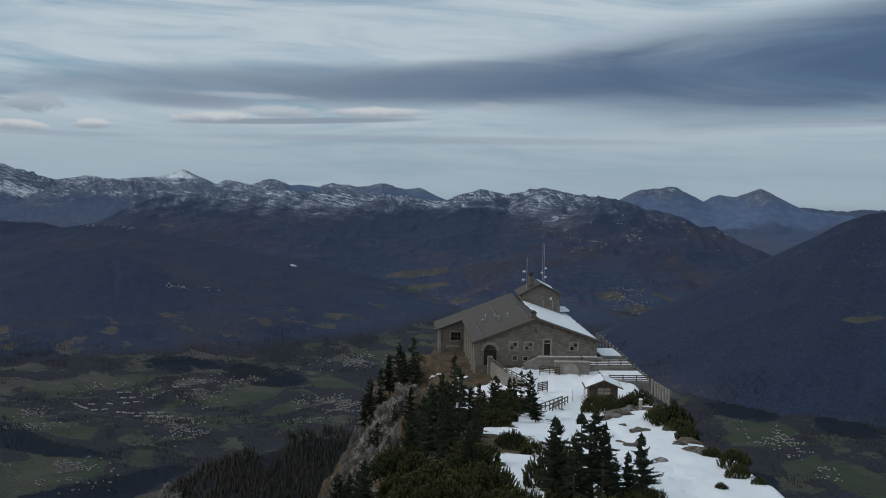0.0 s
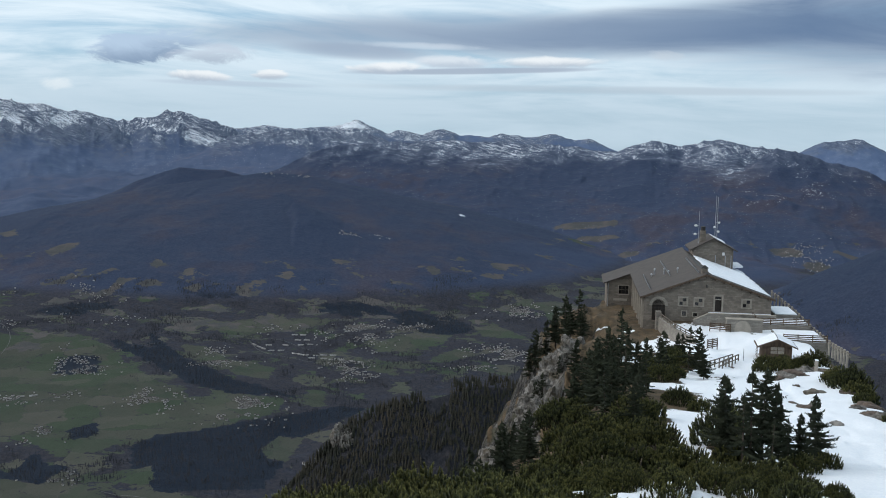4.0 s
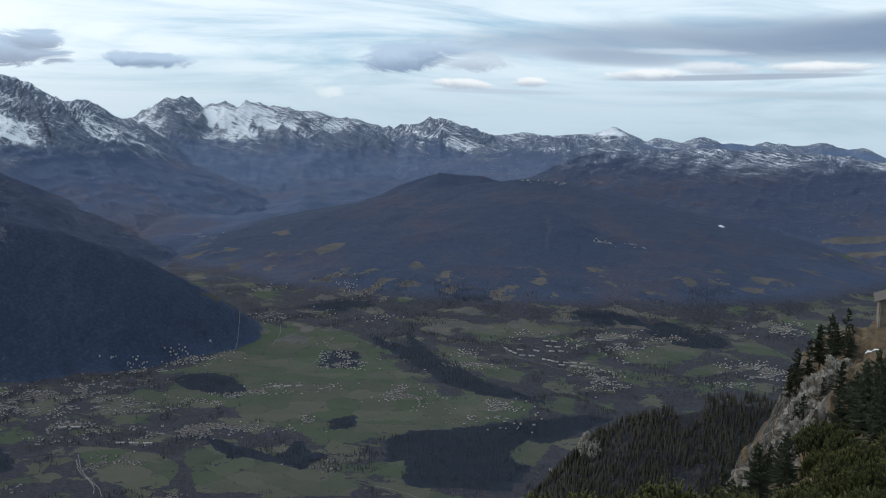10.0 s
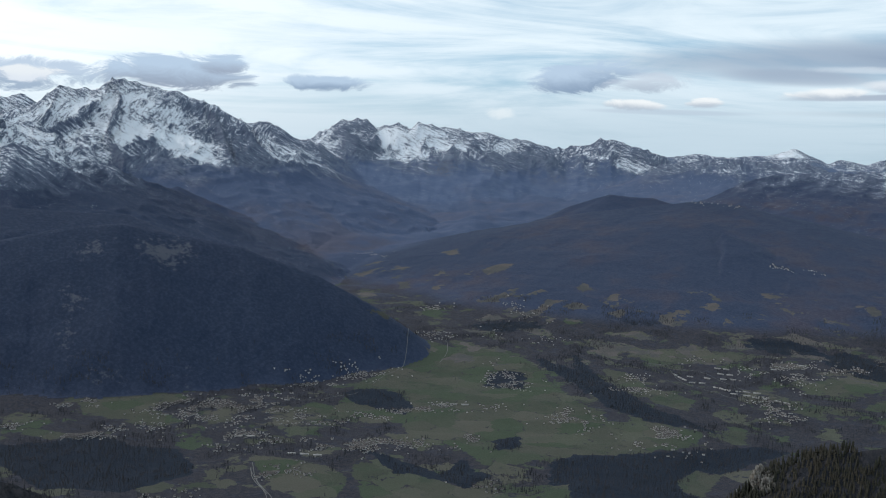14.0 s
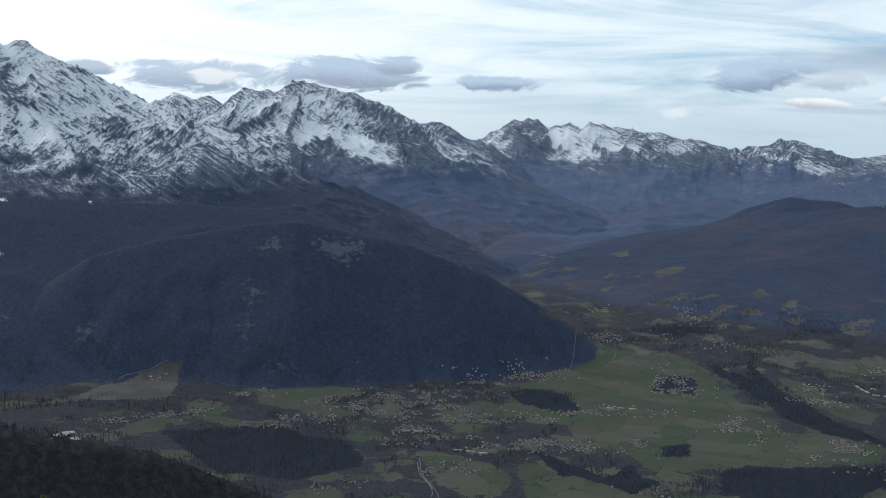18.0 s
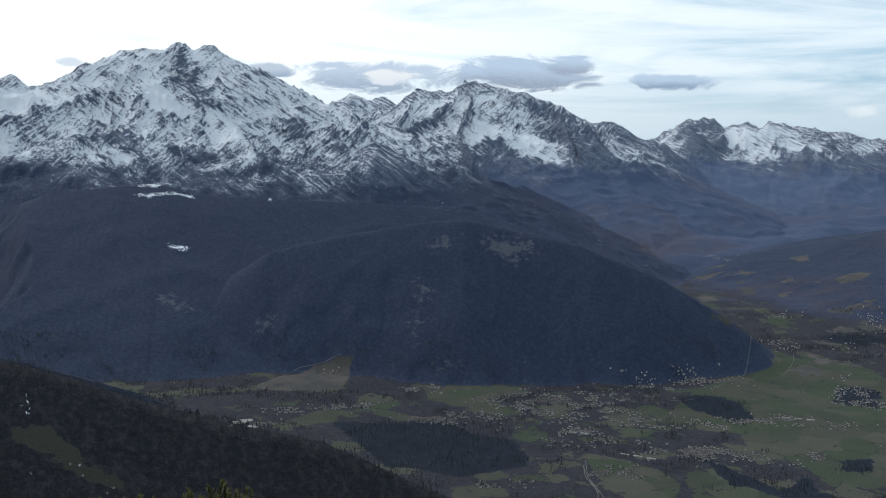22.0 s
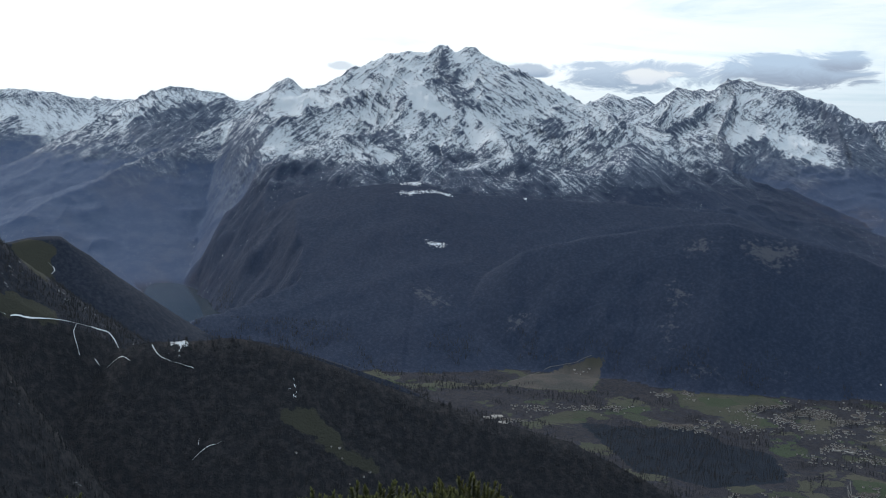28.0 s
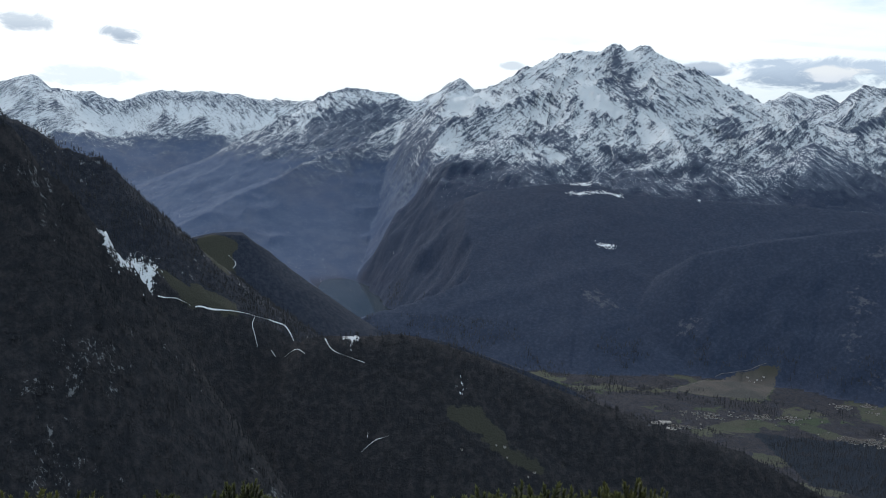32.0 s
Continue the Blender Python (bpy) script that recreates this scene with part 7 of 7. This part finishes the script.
firm = (hz < -164.5) | (np.hypot(homes[:, 0], homes[:, 1]) < 520) | (np.hypot(homes[:, 0], homes[:, 1]) > 1150)
firm &= fbm(homes[:, 0] / 11, homes[:, 1] / 11, 3, 63) > 0.03     # in rows and knots, with gaps
homes, hz = homes[firm], hz[firm]
turns_h, sizes_h = rg.uniform(0, 180, len(homes)), rg.uniform(0.65, 1.1, len(homes)) * np.clip(np.hypot(homes[:, 0], homes[:, 1]) / 620, 0.5, 1)
near_first = np.argsort(np.hypot(homes[:, 0], homes[:, 1]))
for k in near_first[:280]:
    ob = thing("village_house", pose(homes[k, 0], homes[k, 1], hz[k] + 0.1, 0, 0, turns_h[k]) @ Matrix.Scale(sizes_h[k], 4), "small pale house with a dark gabled roof in the valley", "house", "village houses")
    for name, data in zip(("wall", "roof"), SHELLS[k % 3]):
        new(name, data).parent = ob
for index, (name, mat) in enumerate((("far_house_walls", W_PLASTER), ("far_house_roofs", W_ROOF))):
    vs, fs = [], []
    for k in near_first[280:]:
        m = pose(homes[k, 0], homes[k, 1], hz[k] + 0.1, 0, 0, turns_h[k]) @ Matrix.Scale(sizes_h[k], 4)
        base = len(vs)
        src = SHELLS[k % 3][index]
        vs += [m @ v.co for v in src.vertices]
        fs += [[base + i for i in p.vertices] for p in src.polygons]
    tagged(new(name, soup(vs, fs, name, mat)), "pale walls of scattered valley houses" if index == 0 else "dark roofs of scattered valley houses", "houses", kind="stuff")
# long halls and barracks rows, and tanks built as wide halls
HALLS = [
    (-322.7, 927.9, 5.5, 1.5, -41), (-316.3, 922.3, 5.5, 1.5, -41), (-310.0, 916.8, 5.5, 1.5, -41), (-296.7, 970.3, 5.5, 1.5, -1),
    (-288.4, 970.1, 5.5, 1.5, -1), (-288.0, 952.0, 5.5, 1.5, 1), (-279.5, 952.2, 5.5, 1.5, 1), (-279.7, 934.3, 5.5, 1.5, 2),
    (-271.2, 934.7, 5.5, 1.5, 2), (-309.5, 930.5, 5.5, 1.5, 8), (-300.3, 909.5, 5.5, 1.5, 20), (-292.1, 912.5, 5.5, 1.5, 20),
    (-274.6, 896.2, 5.5, 1.5, -39), (-267.8, 890.5, 5.5, 1.5, -39), (-261.0, 884.8, 5.5, 1.5, -39), (-261.6, 886.9, 5.5, 1.5, 9),
    (-252.2, 888.4, 5.5, 1.5, 9), (-252.6, 875.4, 5.5, 1.5, 12)
]
HALLS += [
    (-242.4, 877.7, 5.5, 1.5, 12), (-246.6, 892.4, 5.5, 1.5, 5), (-238.2, 893.2, 5.5, 1.5, 5), (-233.4, 871.7, 5.5, 1.5, 6),
    (-225.4, 872.5, 5.5, 1.5, 6), (-294.1, 932.7, 5.5, 1.5, -15), (-215.0, 870.9, 5.5, 1.5, -20), (-207.3, 868.1, 5.5, 1.5, -20),
    (-248.1, 983.9, 5.5, 1.5, 7), (-230.1, 1012.4, 5.5, 1.5, 12), (-503.1, 544.2, 5.5, 1.5, 25), (-495.0, 548.0, 5.5, 1.5, 25),
    (-443.0, 529.9, 5.5, 1.5, 28), (-435.4, 534.0, 5.5, 1.5, 28), (-427.8, 538.2, 5.5, 1.5, 28), (-434.5, 704.0, 5.5, 1.5, 35),
    (-427.2, 709.1, 5.5, 1.5, 35), (-419.8, 714.3, 5.5, 1.5, 35)
]
# stand-ins for round white sewage tanks, built as wide halls
HALLS += [
    (-652, 361, 7.6, 5.0, 80), (-654, 368, 7.3, 5.0, 69), (-637, 363, 6.7, 5.0, 31)
]
for x, y, l, w, turn in HALLS:
    walls, roof = house_shell(l, w, 0.7, 0.22)
    ob = thing("long_hall", pose(x, y, height(x, y) + 0.1, 0, 0, turn), "long white valley hall or squat tank with a low pale roof", "building", "long halls")
    new("wall", with_mat(walls, W_PLASTER)).parent = ob
    new("roof", with_mat(roof, HALL_ROOF)).parent = ob
# roads, and a bob run laid as one
ROADM = plain("pale_road", (0.15, 0.15, 0.15), (0.10, 0.10, 0.10), 0.4, 0.9, 0.0)
ROADS = [
    [(-519, 728), (-533, 759), (-535, 787), (-545, 817), (-590, 888)],
    [(-520, 835), (-530, 868), (-556, 906), (-580, 926)],
    [(-448, 496), (-430, 477), (-406, 464), (-398, 453)],
    [(-216, 513), (-244, 530), (-274, 533)],
    [(-447, 494), (-420, 472), (-403, 464), (-392, 453)],
    [(-332, 941), (-307, 900), (-271, 871), (-242, 855), (-211, 861)],
    [(-550, 649), (-529, 652), (-519, 676), (-514, 699)],
    # the bob run along the top of the slope meadow
    [(-744, 419), (-750, 447), (-770, 475), (-760, 496), (-753, 516)],
    [(-453, 503), (-425, 475), (-406, 464)],
    [(-177, 604), (-171, 594), (-168, 607), (-180, 639)],
    [(-349, 954), (-309, 957), (-265, 913), (-225, 872)]
]
# snow still lying along the ski road; the last two strips stand for a quarry
TRACKS = [
    [(-421.7, 14.2), (-421.3, 18.5), (-423.5, 26.1), (-425.3, 33.8), (-427.6, 41.8), (-427.9, 49.7), (-427.4, 58.8), (-427.4, 66.9), (-412.1, 71.2)],
    [(-427.6, 52.4), (-425.4, 50.6), (-423.3, 51.4), (-419.6, 52.3)],
    [(-408.3, 77.4), (-404.5, 78.9), (-401.9, 81.8), (-396.5, 90.8)],
    [(-500.4, 7.1), (-501.5, 18.3)],
    [(-425.9, 10.6), (-430.0, 14.6)],
    [(-418.9, 57.7), (-412.4, 63.9), (-405.4, 69.0)],
    [(-716.7, 70.1), (-710.2, 75.1), (-707.1, 71.8)],
    # not road: these two stand in for a pale quarry
    [(-368.8, 83.8), (-370.6, 87.4), (-371.2, 95.0)],
    [(-372.4, 86.7), (-374.7, 87.6)]
]
for line in ROADS + TRACKS:
    snowy = line in TRACKS
    pts = np.array(line, float)
    for turn in range(3):                        # round the bends by cutting corners
        if len(pts) > 2:
            a, b = pts[:-1], pts[1:]
            pts = np.concatenate([pts[:1], np.stack([a * 0.75 + b * 0.25, a * 0.25 + b * 0.75], 1).reshape(-1, 2), pts[-1:]])
    spans = np.concatenate([[0], np.cumsum(np.hypot(*np.diff(pts, axis=0).T))])
    reach_along = np.linspace(0, spans[-1], max(4, int(spans[-1] / (1 if snowy else 3))))
    p = np.stack([np.interp(reach_along, spans, pts[:, c]) for c in (0, 1)], 1)
    d = np.gradient(p, axis=0)
    nrm = np.stack([-d[:, 1], d[:, 0]], 1) / np.maximum(np.hypot(d[:, 0], d[:, 1]), 0.01)[:, None]
    wide = np.maximum(0.9 * (vnoise(p[:, 0] / 5, p[:, 1] / 5, 9) + 0.55), 0.12)[:, None] if snowy else 1.0
    sides = [p + nrm * w * wide for w in ((-0.16, 0.20) if snowy else (-0.22, 0.22))]
    zz = [land(q[:, 0].astype(np.float32), q[:, 1].astype(np.float32))[0] + 0.45 for q in sides]
    vs = [(q[i, 0], q[i, 1], z[i]) for q, z in zip(sides, zz) for i in range(len(p))]
    count = len(p)
    tagged(new("road", soup(vs, [(i, i + 1, count + i + 1, count + i) for i in range(count - 1)], "road", SNOWM if snowy else ROADM)), "pale strip on the slope: snowed ski road and quarry" if snowy else "narrow pale valley road or bob run", "road", kind="structure")
# hedges, spinneys and woods on the valley floor
wood = lambda x, y, z, alp: (z < -145) & (np.where(spinneys(x, y) + 0.55 * fbm(x / 15, y / 15, 4, 31) > 0.55, 1.3, 0.0) + 0.6 * fbm(x / 24, y / 24, 4, 77) - 1.1 * meadows(x, y) > 0.14)
spots = scatter(150000, -98, 24, 520, 1250, wood, 2.6, 6)
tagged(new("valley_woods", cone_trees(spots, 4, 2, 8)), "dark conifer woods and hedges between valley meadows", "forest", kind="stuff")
slopes = lambda x, y, z, alp: (z > -150) & (z < 40) & (alp < 0.6) & (np.maximum(cover("pasture", x, y), ellipses(x, y, PASTURES)) < 0.42)
spots = scatter(52000, -100, -50, 200, 640, slopes, 2.1, 9)
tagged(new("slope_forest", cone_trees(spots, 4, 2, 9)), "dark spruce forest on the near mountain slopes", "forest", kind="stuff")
